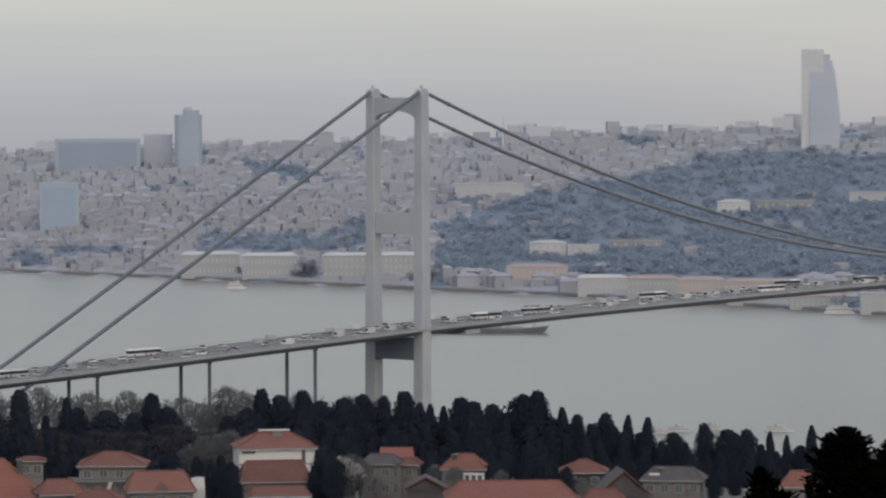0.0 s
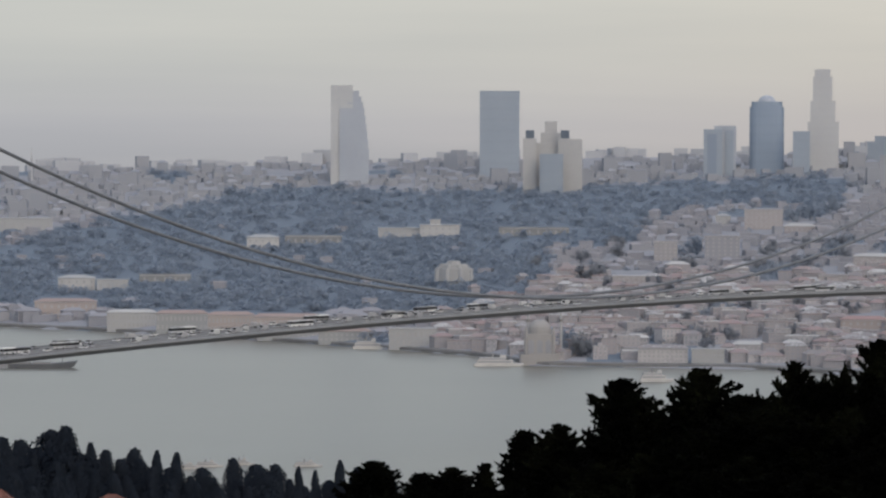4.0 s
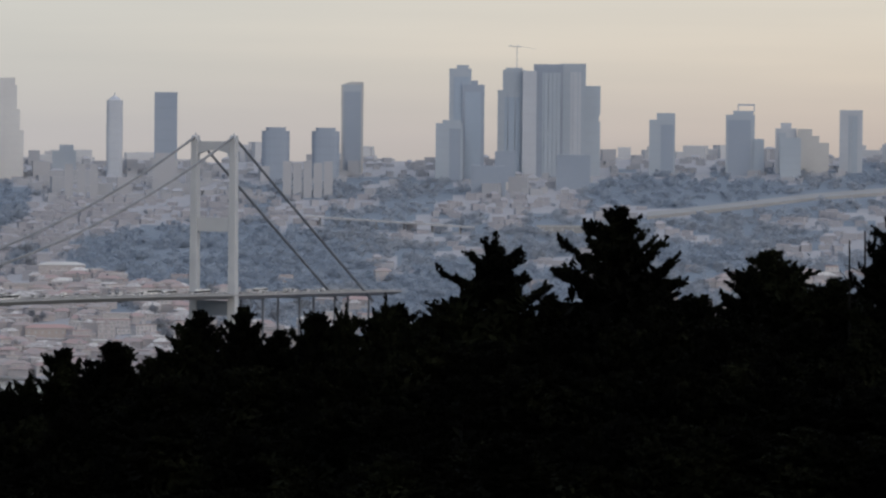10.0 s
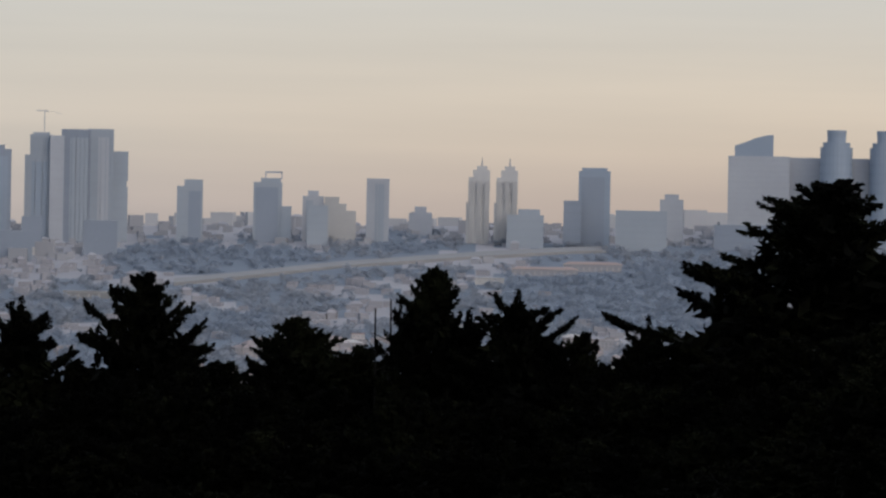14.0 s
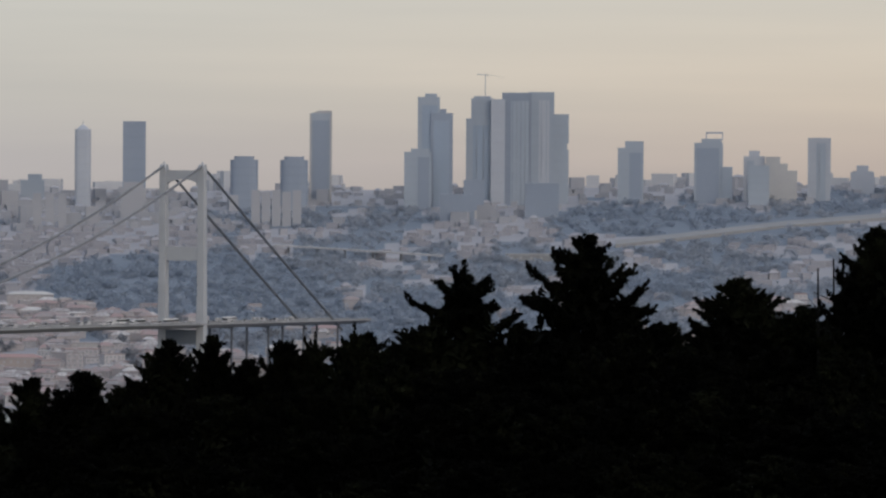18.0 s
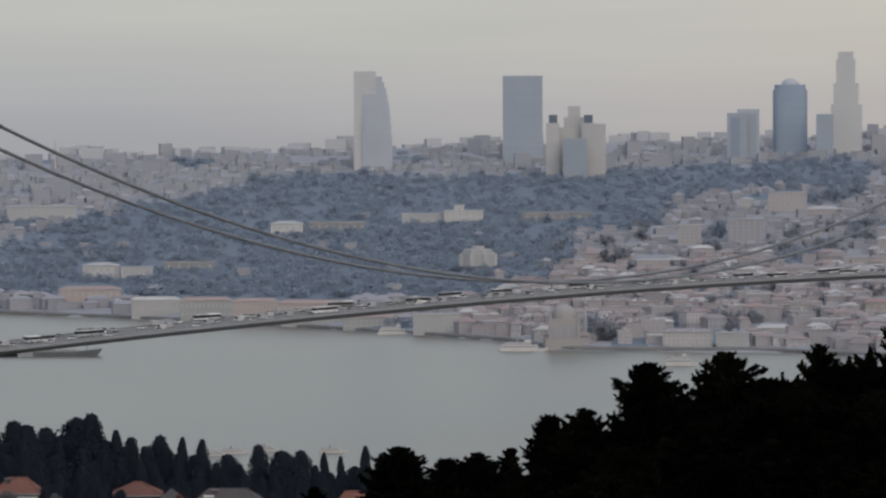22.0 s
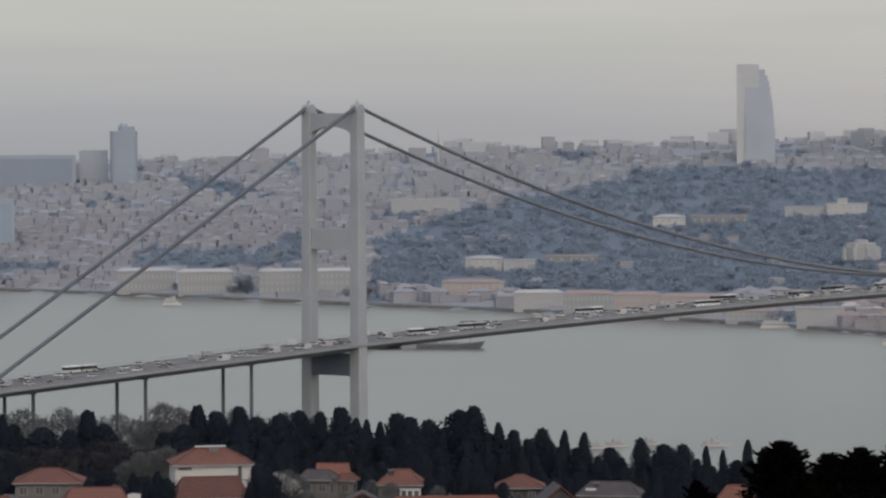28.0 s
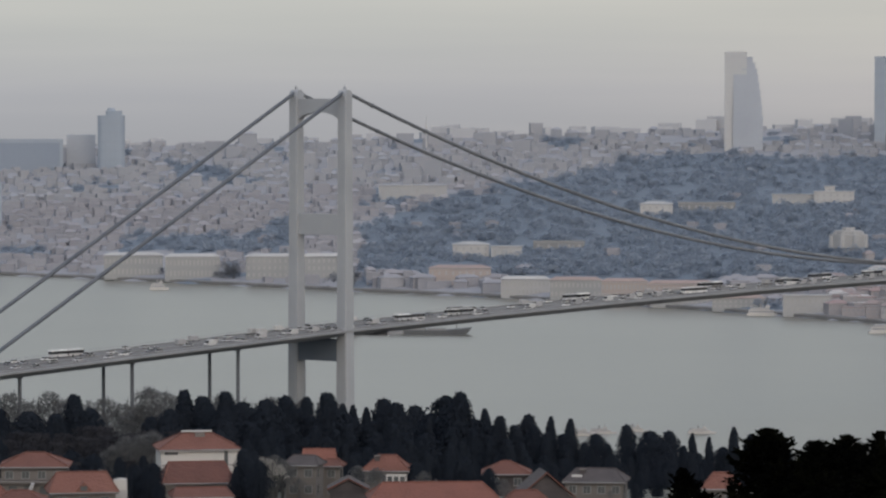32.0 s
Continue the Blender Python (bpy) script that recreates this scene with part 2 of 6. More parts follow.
M_TILEBRIGHT = material("new_orange_roof_tiles", [(0.095, 0.042, 0.036), (0.158, 0.066, 0.051), (0.225, 0.096, 0.072)], 0.85, scale=0.3, fine=2.2, bump=0.9, vary="object", spread=0.5)
M_TILEDARK = material("weathered_dark_roof", [(0.0465, 0.0415, 0.0455), (0.0682, 0.0595, 0.0627)], 0.85, scale=0.4, fine=3.5, bump=0.4)
M_WALL = material("house_render", [(0.0888, 0.0848, 0.0858), (0.1332, 0.1215, 0.1186), (0.111, 0.1035, 0.103)], 0.9, scale=0.15, fine=2, vary="object", spread=0.5)
M_WHITE = material("white_house_paint", [(0.369, 0.364, 0.3627), (0.432, 0.4232, 0.4232)], 0.85, scale=0.15, fine=2)
M_GLASS = material("house_window_glass", [(0.06, 0.065, 0.07), (0.10, 0.105, 0.11)], 0.15, scale=0.3, fine=2, spec=0.5)
M_PALE = material("pale_stone_facade", [(0.28, 0.286, 0.302), (0.322, 0.325, 0.337)], 0.85, scale=0.03, fine=0.5)
# Palace stone greyed in colour for the haze over the water
M_PALACE = material("haze_greyed_palace_stone", [(0.228, 0.237, 0.252), (0.262, 0.269, 0.282)], 0.85, scale=0.03, fine=0.5)
M_MOSQUE = material("weathered_beige_stone", [(0.236, 0.23, 0.235), (0.268, 0.26, 0.262)], 0.85, scale=0.03, fine=0.5)
# Roof red washed out to put haze into it
M_REDROOF = material("haze_dulled_red_tiles", [(0.245, 0.175, 0.178), (0.285, 0.2, 0.2)], 0.9, scale=0.03, fine=0.5)
M_BUSGLASS = material("tinted_bus_windows", [(0.014, 0.015, 0.018), (0.022, 0.023, 0.026)], 0.5, scale=0.5, fine=2, spec=0.1)
M_CONC = material("pale_concrete", [(0.30, 0.30, 0.31), (0.36, 0.36, 0.37)], 0.9, scale=0.02, fine=0.3)
M_ROSE = material("rose_stone_facade", [(0.27, 0.24, 0.24), (0.31, 0.272, 0.268)], 0.85, scale=0.03, fine=0.5)
# Skyline faces: base colours lifted and blued to put haze into them
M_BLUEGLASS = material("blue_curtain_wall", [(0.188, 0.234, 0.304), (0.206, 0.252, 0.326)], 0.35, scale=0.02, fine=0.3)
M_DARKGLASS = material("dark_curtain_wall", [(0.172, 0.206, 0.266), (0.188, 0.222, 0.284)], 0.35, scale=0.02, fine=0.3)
M_PALETOWER = material("hazed_tower_cladding", [(0.273, 0.296, 0.345), (0.305, 0.33, 0.379)], 0.6, scale=0.02, fine=0.3)
M_GREYTOWER = material("haze_grey_tower_cladding", [(0.222, 0.258, 0.312), (0.242, 0.278, 0.332)], 0.6, scale=0.02, fine=0.3)
M_DECK = material("grey_deck_girder_paint", [(0.186, 0.19, 0.206), (0.226, 0.229, 0.246)], 0.6, scale=0.06, fine=1.5)
M_PALEWIN = material("palace_window_glass", [(0.265, 0.265, 0.275), (0.30, 0.30, 0.31)], 0.4, scale=0.1, fine=1)
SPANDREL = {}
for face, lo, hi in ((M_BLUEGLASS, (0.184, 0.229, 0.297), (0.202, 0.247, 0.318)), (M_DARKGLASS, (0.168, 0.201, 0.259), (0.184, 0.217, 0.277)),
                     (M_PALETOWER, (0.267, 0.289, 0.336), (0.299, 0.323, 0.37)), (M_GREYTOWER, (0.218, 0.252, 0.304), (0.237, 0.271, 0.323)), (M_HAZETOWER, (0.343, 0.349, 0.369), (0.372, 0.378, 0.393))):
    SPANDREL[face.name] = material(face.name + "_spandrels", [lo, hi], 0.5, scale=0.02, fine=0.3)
# White paint and red roofs across the strait, dulled to imitate haze
M_FARWHITE = material("haze_dulled_white_paint", [(0.315, 0.317, 0.328), (0.37, 0.368, 0.375)], 0.85, scale=0.03, fine=0.5)
M_ROSEROOF = material("haze_dulled_red_palace_roof", [(0.238, 0.195, 0.193), (0.272, 0.217, 0.21)], 0.9, scale=0.03, fine=0.5)
M_MOTORWAY = material("pale_motorway_concrete", [(0.175, 0.18, 0.192), (0.205, 0.209, 0.22)], 0.9, scale=0.02, fine=0.3)
M_BLOSSOM = material("pale_blossom_twigs", [(0.30, 0.29, 0.28), (0.46, 0.45, 0.44)], 0.9, scale=0.8, fine=4, thin=0.4)
M_HULL = material("dark_ship_hull", [(0.06, 0.065, 0.074), (0.09, 0.095, 0.105)], 0.6, scale=0.1, fine=1)
M_CAR = material("car_paint", [(0.6, 0.6, 0.61), (0.05, 0.05, 0.055), (0.72, 0.72, 0.72), (0.22, 0.23, 0.25), (0.5, 0.5, 0.52), (0.12, 0.13, 0.16)], 0.35, scale=0.3, fine=2, vary="object", spread=0.97)
M_VAN = material("van_paint", [(0.368, 0.368, 0.3772), (0.256, 0.256, 0.2706), (0.44, 0.44, 0.4428), (0.336, 0.336, 0.3444)], 0.4, scale=0.3, fine=2, vary="object", spread=0.9)
M_TYRE = material("rubber", [(0.02, 0.02, 0.02), (0.04, 0.04, 0.04)], 0.9)


# ---------------------------------------------------------------- mesh helpers
class Geo:
    """Vertices and faces of one mesh."""

    def __init__(self):
        self.v, self.f = [], []

    def add(self, verts, faces):
        k = len(self.v)
        self.v += [tuple(p) for p in verts]
        self.f += [tuple(k + i for i in face) for face in faces]
        return self

    def box(self, x0, x1, y0, y1, z0, z1, top=1.0):
        cx, cy, hx, hy = (x0 + x1) / 2, (y0 + y1) / 2, (x1 - x0) / 2, (y1 - y0) / 2
        vs = [(cx + sx * hx, cy + sy * hy, z0) for sx, sy in ((-1, -1), (1, -1), (1, 1), (-1, 1))]
        vs += [(cx + sx * hx * top, cy + sy * hy * top, z1) for sx, sy in ((-1, -1), (1, -1), (1, 1), (-1, 1))]
        return self.add(vs, [(3, 2, 1, 0), (4, 5, 6, 7), (0, 1, 5, 4), (1, 2, 6, 5), (2, 3, 7, 6), (3, 0, 4, 7)])

    def prism(self, poly, z0, z1, scale=1.0, shift=(0, 0)):
        n = len(poly)
        vs = [(x, y, z0) for x, y in poly] + [(x * scale + shift[0], y * scale + shift[1], z1) for x, y in poly]
        return self.add(vs, [tuple(range(n - 1, -1, -1)), tuple(range(n, 2 * n))] + [(i, (i + 1) % n, n + (i + 1) % n, n + i) for i in range(n)])

    def loft(self, rings):
        """Rings of equal count, each a list of points, closed at both ends."""
        n = len(rings[0])
        faces = [(i * n + k, i * n + (k + 1) % n, (i + 1) * n + (k + 1) % n, (i + 1) * n + k) for i in range(len(rings) - 1) for k in range(n)]
        faces += [tuple(range(n - 1, -1, -1)), tuple(range((len(rings) - 1) * n, len(rings) * n))]
        return self.add([p for ring_ in rings for p in ring_], faces)

    def side(self, outline, y0, y1):
        """A shape drawn in the x-z plane, pushed from y0 to y1."""
        n = len(outline)
        vs = [(x, y0, z) for x, z in outline] + [(x, y1, z) for x, z in outline]
        return self.add(vs, [tuple(range(n)), tuple(range(2 * n - 1, n - 1, -1))] + [(i, n + i, n + (i + 1) % n, (i + 1) % n) for i in range(n)])

    def tube(self, points, radii, n=6):
        pts = [Vector(p) for p in points]
        rings = []
        for i, p in enumerate(pts):
            d = (pts[min(i + 1, len(pts) - 1)] - pts[max(i - 1, 0)]).normalized()
            a = d.cross(Vector((0, 0, 1)) if abs(d.z) < 0.9 else Vector((1, 0, 0))).normalized()
            b = d.cross(a)
            r = radii if isinstance(radii, (int, float)) else radii[i]
            rings += [p + a * (r * math.cos(2 * math.pi * k / n)) + b * (r * math.sin(2 * math.pi * k / n)) for k in range(n)]
        faces = [(i * n + k, i * n + (k + 1) % n, (i + 1) * n + (k + 1) % n, (i + 1) * n + k) for i in range(len(pts) - 1) for k in range(n)]
        faces += [tuple(range(n - 1, -1, -1)), tuple(range((len(pts) - 1) * n, len(pts) * n))]
        return self.add(rings, faces)

    def hip(self, x0, x1, y0, y1, z0, z1, ridge=0.5):
        """A hipped roof, its ridge along x for that share of the length, on a thin eave."""
        cx, cy, h = (x0 + x1) / 2, (y0 + y1) / 2, (x1 - x0) / 2 * ridge
        t = 0.22
        vs = [(x0, y0, z0), (x1, y0, z0), (x1, y1, z0), (x0, y1, z0), (x0, y0, z0 + t), (x1, y0, z0 + t), (x1, y1, z0 + t), (x0, y1, z0 + t), (cx - h, cy, z1), (cx + h, cy, z1)]
        return self.add(vs, [(3, 2, 1, 0), (0, 1, 5, 4), (1, 2, 6, 5), (2, 3, 7, 6), (3, 0, 4, 7), (4, 5, 9, 8), (6, 7, 8, 9), (5, 6, 9), (7, 4, 8)])

    def mesh(self, name):
        m = bpy.data.meshes.new(name)
        m.from_pydata(self.v, [], self.f)
        m.update()
        return m


def part(name, geo, mat, parent, label=""):
    me = geo if isinstance(geo, bpy.types.Mesh) else geo.mesh(name)
    if mat and not me.materials:
        me.materials.append(mat)
    ob = new(name, me)
    ob.parent = parent
    return tagged(ob, label)


def thing(name, label, category, m=None, group="", kind=""):
    ob = new(name)
    ob.empty_display_size = 0.5
    if m is not None:
        ob.matrix_basis = m
    return tagged(ob, label, category, group, kind)


def solid(name, geo, mat, label, category, kind="structure"):
    me = geo.mesh(name)
    me.materials.append(mat)
    return tagged(new(name, me), label, category, "", kind)


def soup(name, verts, quads, mat, label, category):
    """One object of kind stuff from numpy arrays: vertices (n, 3), quads (m, 4)."""
    me = bpy.data.meshes.new(name)
    me.vertices.add(len(verts))
    me.vertices.foreach_set("co", np.asarray(verts, np.float32).ravel())
    me.loops.add(quads.size)
    me.loops.foreach_set("vertex_index", np.asarray(quads, np.int32).ravel())
    me.polygons.add(len(quads))
    me.polygons.foreach_set("loop_start", np.arange(0, quads.size, 4, dtype=np.int32))
    me.update(calc_edges=True)
    me.shade_flat()
    me.materials.append(mat)
    return tagged(new(name, me), label, category, "", "stuff") if label else me


# ---------------------------------------------------------------- the lie of the land
NEAR_R = [0, 30, 60, 120, 200, 400, 740, 900, 1200, 1600, 1735, 1790, 1900]
NEAR_Z = [163.2, 161.5, 157, 149, 140, 121, 93, 80, 55, 14, 2.5, 1.5, -6]
SHORE_AZ = [-12, -8, -4.4, 0.25, 2.3, 4.1, 5.4, 7.7, 8.3, 11.2, 14, 16, 20, 34]
SHORE_R = [4200, 4050, 3775, 3457, 3343, 3228, 3140, 2975, 2872, 2850, 2740, 2680, 2640, 2600]
RIM_AZ = [-12, -5, 0, 4, 8, 12, 18, 24, 34]
RIM_EL = [-0.88, -0.84, -0.70, -0.60, -0.48, -0.40, -0.32, -0.22, -0.16]
FAR = 4850.0


def shore(az):
    return float(np.interp(az, SHORE_AZ, SHORE_R))


def height(az, r):
    near = float(np.interp(r, NEAR_R, NEAR_Z))
    s = shore(az)
    if r < s - 30:
        return near if r < 1900 else -6.0
    if r < s:
        return -6 + 8.5 * (r - s + 30) / 30
    top = 165 + FAR * math.tan(radians(float(np.interp(az, RIM_AZ, RIM_EL))))
    t = min(1.0, (r - s) / (FAR - s))
    return 2.5 + (top - 2.5) * t ** 1.05 if r <= FAR else top - (r - FAR) * 0.05


def at(az, r, z=None, up=0.0):
    return Vector((r * math.sin(radians(az)), r * math.cos(radians(az)), (height(az, r) if z is None else z) + up))


def reach(az, el):
    """How far off the European hillside shows at that elevation."""
    lo, hi = shore(az), FAR
    k = math.tan(radians(el))
    for _ in range(22):
        mid = (lo + hi) / 2
        if height(az, mid) - 165 - mid * k < 0:
            lo = mid
        else:
            hi = mid
    return (lo + hi) / 2


def facing(az, r, z=None, turn=0.0, up=0.0):
    """A pose on the land whose -y side looks at the viewpoint."""
    return Matrix.Translation(at(az, r, z, up)) @ pose(0, 0, 0, 0, 0, -az + turn)


WOODS = [
    [(-2.6, -1.98), (-1.5, -2.0), (-0.9, -1.95), (-0.35, -1.8), (-0.3, -2.2), (-1.2, -2.22), (-2.6, -2.2)],
    [(0.45, -1.9), (1.48, -1.58), (2.56, -1.35), (3.33, -1.19), (4.03, -0.96), (5.1, -0.89), (7.7, -0.89), (9.7, -0.81), (11, -0.73), (12.35, -0.68), (12.6, -0.87), (12.35, -1.18), (11.5, -1.1), (10.9, -1.08), (9.9, -1.27), (9.65, -1.6), (8.5, -1.71), (8.4, -2.2), (8.2, -2.36), (7.6, -2.6), (6.5, -2.66), (4, -2.64), (2, -2.53), (0.6, -2.6)],
    [(12.9, -1.66), (13.5, -1.36), (14.8, -1.18), (16.0, -1.26), (16.8, -1.5), (17.3, -1.9), (16.6, -2.12), (15.2, -2.22), (14.1, -2.1), (13.4, -1.92)],
    [(17, -1.95), (18.2, -1.72), (19.9, -1.85), (20.4, -2.3), (20, -2.6), (17, -2.6)],
    [(20.1, -0.62), (21.0, -0.5), (22.2, -0.52), (23.0, -0.66), (22.4, -0.9), (21.2, -0.97), (20.3, -0.9)],
    [(21, -1.45), (22.2, -1.45), (22.2, -1.75), (21, -1.75)],
    [(25.3, -0.85), (28.5, -0.62), (28.5, -1.7), (27, -1.6), (25.3, -1.4)],
    [(23.6, -0.33), (24.5, -0.33), (24.5, -0.6), (23.6, -0.6)],
]


def inside(poly, x, y):
    hit = False
    for i in range(len(poly)):
        (x0, y0), (x1, y1) = poly[i - 1], poly[i]
        if (y0 > y) != (y1 > y) and x < (x1 - x0) * (y - y0) / (y1 - y0) + x0:
            hit = not hit
    return hit


def wooded(az, el):
    """Whether trees rather than houses cover that spot of the far hillside."""
    a = az + 0.3 * noise.noise(Vector((az * 3, el * 6, 3)))
    e = el + 0.11 * noise.noise(Vector((az * 3, el * 6, 9)))
    if any(inside(p, a, e) for p in WOODS):
        return True
    patch = noise.noise(Vector((az * 1.1, el * 4.5, 5.5))) + 0.5 * noise.noise(Vector((az * 3.1, el * 11, 1.5)))
    if el > -0.56 and 12.8 < az < 20.2:
        return False
    if az > 15.3 and el < -0.42:
        return patch > -0.12
    return patch > 0.48


def build_land():
    azs = [-180 + 8 * i for i in range(21)] + list(np.arange(-12, 34.01, 0.25)) + [40 + 8 * i for i in range(17)]
    rs = [0.01, 4, 15, 30, 45, 60, 80, 100, 120, 150, 200, 260, 330, 400, 500, 620, 740, 820, 900, 1050, 1200, 1400, 1600, 1735, 1790, 1900, 2300, 2550]
    rs += list(range(2600, 3400, 25)) + list(range(3400, 4900, 50)) + [4950, 6000, 9000, 20000]
    g = Geo()
    n = len(azs)
    for r in rs:
        for a in azs:
            p = at(a, r, height(min(max(a, -12), 34), r))
            wob = 1.5 * noise.noise(Vector((p.x, p.y, 0)) * 0.02) if 100 < r < 1700 or r > 3000 else 0.0
            g.v.append((p.x, p.y, p.z + wob))
    for j in range(len(rs) - 1):
        for i in range(n):
            k = (i + 1) % n
            g.f.append((j * n + i, j * n + k, (j + 1) * n + k, (j + 1) * n + i))
    g.f.append(tuple(range(n - 1, -1, -1)))
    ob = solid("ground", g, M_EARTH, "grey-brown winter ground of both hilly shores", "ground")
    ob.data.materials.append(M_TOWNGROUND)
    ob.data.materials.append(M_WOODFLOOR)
    for p in ob.data.polygons:
        p.use_smooth = True
        c = p.center
        r, az = c.xy.length, math.degrees(math.atan2(c.x, c.y))
        # beyond the water the ground switches to its haze-toned colours
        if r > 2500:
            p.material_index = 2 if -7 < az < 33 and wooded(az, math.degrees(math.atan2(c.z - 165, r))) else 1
    w = Geo()
    azw = list(np.arange(-60, 61, 2.0))
    for r in (1500, 1900, 2300, 2700, 3100, 3600, 4200, 4960):
        for a in azw:
            p = at(a, r, 0.0)
            w.v.append(tuple(p))
    m = len(azw)
    w.f = [(j * m + i, j * m + i + 1, (j + 1) * m + i + 1, (j + 1) * m + i) for j in range(7) for i in range(m - 1)]
    solid("water", w, M_WATER, "calm grey-green water of a wide strait", "water")


build_land()

# ---------------------------------------------------------------- the suspension bridge
NEAR_T = Vector((0.0, 1790.0, 0.0))
AXIS = Vector((0.6502, 0.7597, 0.0))       # from the nearer tower to the farther
ACROSS = Vector((0.7597, -0.6502, 0.0))
SPAN, HALF = 1074.0, 13.6


def road_z(s):
    """Height of the roadway s metres along the bridge from the nearer tower."""
    if 0 <= s <= SPAN:
        return 70.6 - 7.4 * ((s - SPAN / 2) / (SPAN / 2)) ** 2
    d = -s if s < 0 else s - SPAN
    return 63.2 - (0.036 if s < 0 else 0.02) * d


def on_bridge(s, across=0.0, up=0.0):
    p = NEAR_T + AXIS * s + ACROSS * across
    return Vector((p.x, p.y, road_z(s) + up))


def ribbon(section, s0, s1, steps):
    """A cross-section (across, up) carried along the bridge."""
    g, n = Geo(), len(section)
    for i in range(steps + 1):
        s = s0 + (s1 - s0) * i / steps
        g.v += [tuple(on_bridge(s, a, u)) for a, u in section]
    for i in range(steps):
        for k in range(n):
            g.f.append((i * n + k, i * n + (k + 1) % n, (i + 1) * n + (k + 1) % n, (i + 1) * n + k))
    g.f += [tuple(range(n - 1, -1, -1)), tuple(range(steps * n, (steps + 1) * n))]
    return g


def build_bridge():
    br = thing("suspension_bridge", "long grey steel suspension bridge across the strait with two tall towers", "bridge")
    deck = part("deck", ribbon([(-16.7, -0.15), (-16.7, -0.7), (-10, -3.1), (10, -3.1), (16.7, -0.7), (16.7, -0.15)], -330, SPAN + 272, 120), M_DECK, br, "slim grey steel box girder")
    part("roadway", ribbon([(-13.2, 0.0), (-13.2, -0.14), (13.2, -0.14), (13.2, 0.0)], -330, SPAN + 272, 120), M_ASPHALT, deck, "grey asphalt carriageway")
    part("median_barrier", ribbon([(-0.3, 0.5), (-0.3, 0.01), (0.3, 0.01), (0.3, 0.5)], -330, SPAN + 272, 120), M_RAIL, deck)
    for side in (-1, 1):
        part("footway", ribbon([(side * 14.6, 0.1), (side * 14.6, -0.14), (side * 16.7, -0.14), (side * 16.7, 0.1)][::side], -330, SPAN + 272, 120), M_DECK, deck)
        part("handrail", ribbon([(side * 16.4, 1.2), (side * 16.4, 1.08), (side * 16.52, 1.08), (side * 16.52, 1.2)][::side], -330, SPAN + 272, 120), M_STEEL, deck)
        part("crash_barrier", ribbon([(side * 13.4, 0.55), (side * 13.4, -0.14), (side * 13.6, -0.14), (side * 13.6, 0.55)][::side], -330, SPAN + 272, 120), M_RAIL, deck)
    part("inspection_gantry", ribbon([(-17.5, -2.2), (-17.5, -4.1), (17.5, -4.1), (17.5, -2.2), (16.9, -2.2), (16.9, -3.6), (-16.9, -3.6), (-16.9, -2.2)], 24, 34, 2), M_DECK, deck, "grey steel inspection gantry under the deck")
    for base in (0.0, SPAN):
        tower = new("tower")
        tower.parent = br
        tower.matrix_basis = Matrix.Translation(NEAR_T + AXIS * base) @ Matrix.Rotation(math.atan2(ACROSS.y, ACROSS.x), 4, "Z")
        for side in (-1, 1):
            g = Geo()
            # plated leg: a tapering box with narrow chamfers, x across, y along the bridge
            rings = []
            for z, a in ((-2, 3.0), (60, 2.75), (110, 2.5), (162.2, 2.3)):
                c = 0.35
                rings.append([(x, y, z) for x, y in ((-a, -a + c), (-a + c, -a), (a - c, -a), (a, -a + c), (a, a - c), (a - c, a), (-a + c, a), (-a, a - c))])
            g.loft(rings)
            g.v = [(x + side * HALF, y, z) for x, y, z in g.v]
            part("leg", g, M_STEEL, tower, "tall tapering plated steel leg")
            sd = Geo().side([(-2.6, 162.2), (2.6, 162.2), (1.9, 164.2), (0.9, 165.2), (-0.9, 165.2), (-1.9, 164.2)], -2.2, 2.2)
            sd.v = [(side * HALF + y, x, z) for x, y, z in sd.v]
            part("cable_saddle", sd, M_STEEL, tower)
            part("beacon", Geo().tube([(side * HALF, 0, 165.1), (side * HALF, 0, 166.2), (side * HALF, 0, 167.0)], [0.8, 0.7, 0.25], 8), M_STEEL, tower)
        x = HALF - 2.2
        arch = [(-x, 161.4), (-x, 152.5)] + [(-x + 2 * x * i / 10, 152.5 + 3.2 * math.sin(math.pi * i / 10) ** 0.6) for i in range(1, 10)] + [(x, 152.5), (x, 161.4)]
        part("top_portal", Geo().side(arch, -1.6, 1.6), M_STEEL, tower, "arched top cross beam")
        part("middle_portal", Geo().side([(-x, 112.5), (-x, 103.5), (x, 103.5), (x, 112.5)], -1.7, 1.7), M_STEEL, tower, "bluish grey middle cross beam")
        low = [(-x, 59.2), (-x, 49.0), (-x + 1.2, 49.9), (x - 1.2, 49.9), (x, 49.0), (x, 59.2)]
        part("lower_portal", Geo().side(low, -2.4, 2.4), M_LOWPORTAL, tower, "deep cross beam under the deck")
        part("foundation", Geo().box(-22, 22, -9, 9, -8, 3.5, 0.96), M_CONC, tower, "concrete tower base")
    for side in (-1, 1):
        main = [NEAR_T + AXIS * s + ACROSS * side * HALF + Vector((0, 0, 74.2 + 90.2 * ((s - SPAN / 2) / (SPAN / 2)) ** 2)) for s in np.linspace(0, SPAN, 61)]
        cable = part("main_cable", Geo().tube(main, 0.8, 8), M_MAINCABLE, br, "thick grey main cable")
        for s0, s1, z1 in ((0, -238, 49.5), (SPAN, SPAN + 226, 52.0)):
            a = NEAR_T + AXIS * s0 + ACROSS * side * HALF + Vector((0, 0, 164.4))
            b = NEAR_T + AXIS * s1 + ACROSS * side * HALF + Vector((0, 0, z1))
            mids = [a.lerp(b, k / 12) - Vector((0, 0, 0.4 * math.sin(math.pi * k / 12))) for k in range(13)]
            part("side_cable", Geo().tube(mids, 0.85, 8), M_CABLE, br, "straight dark backstay cable")
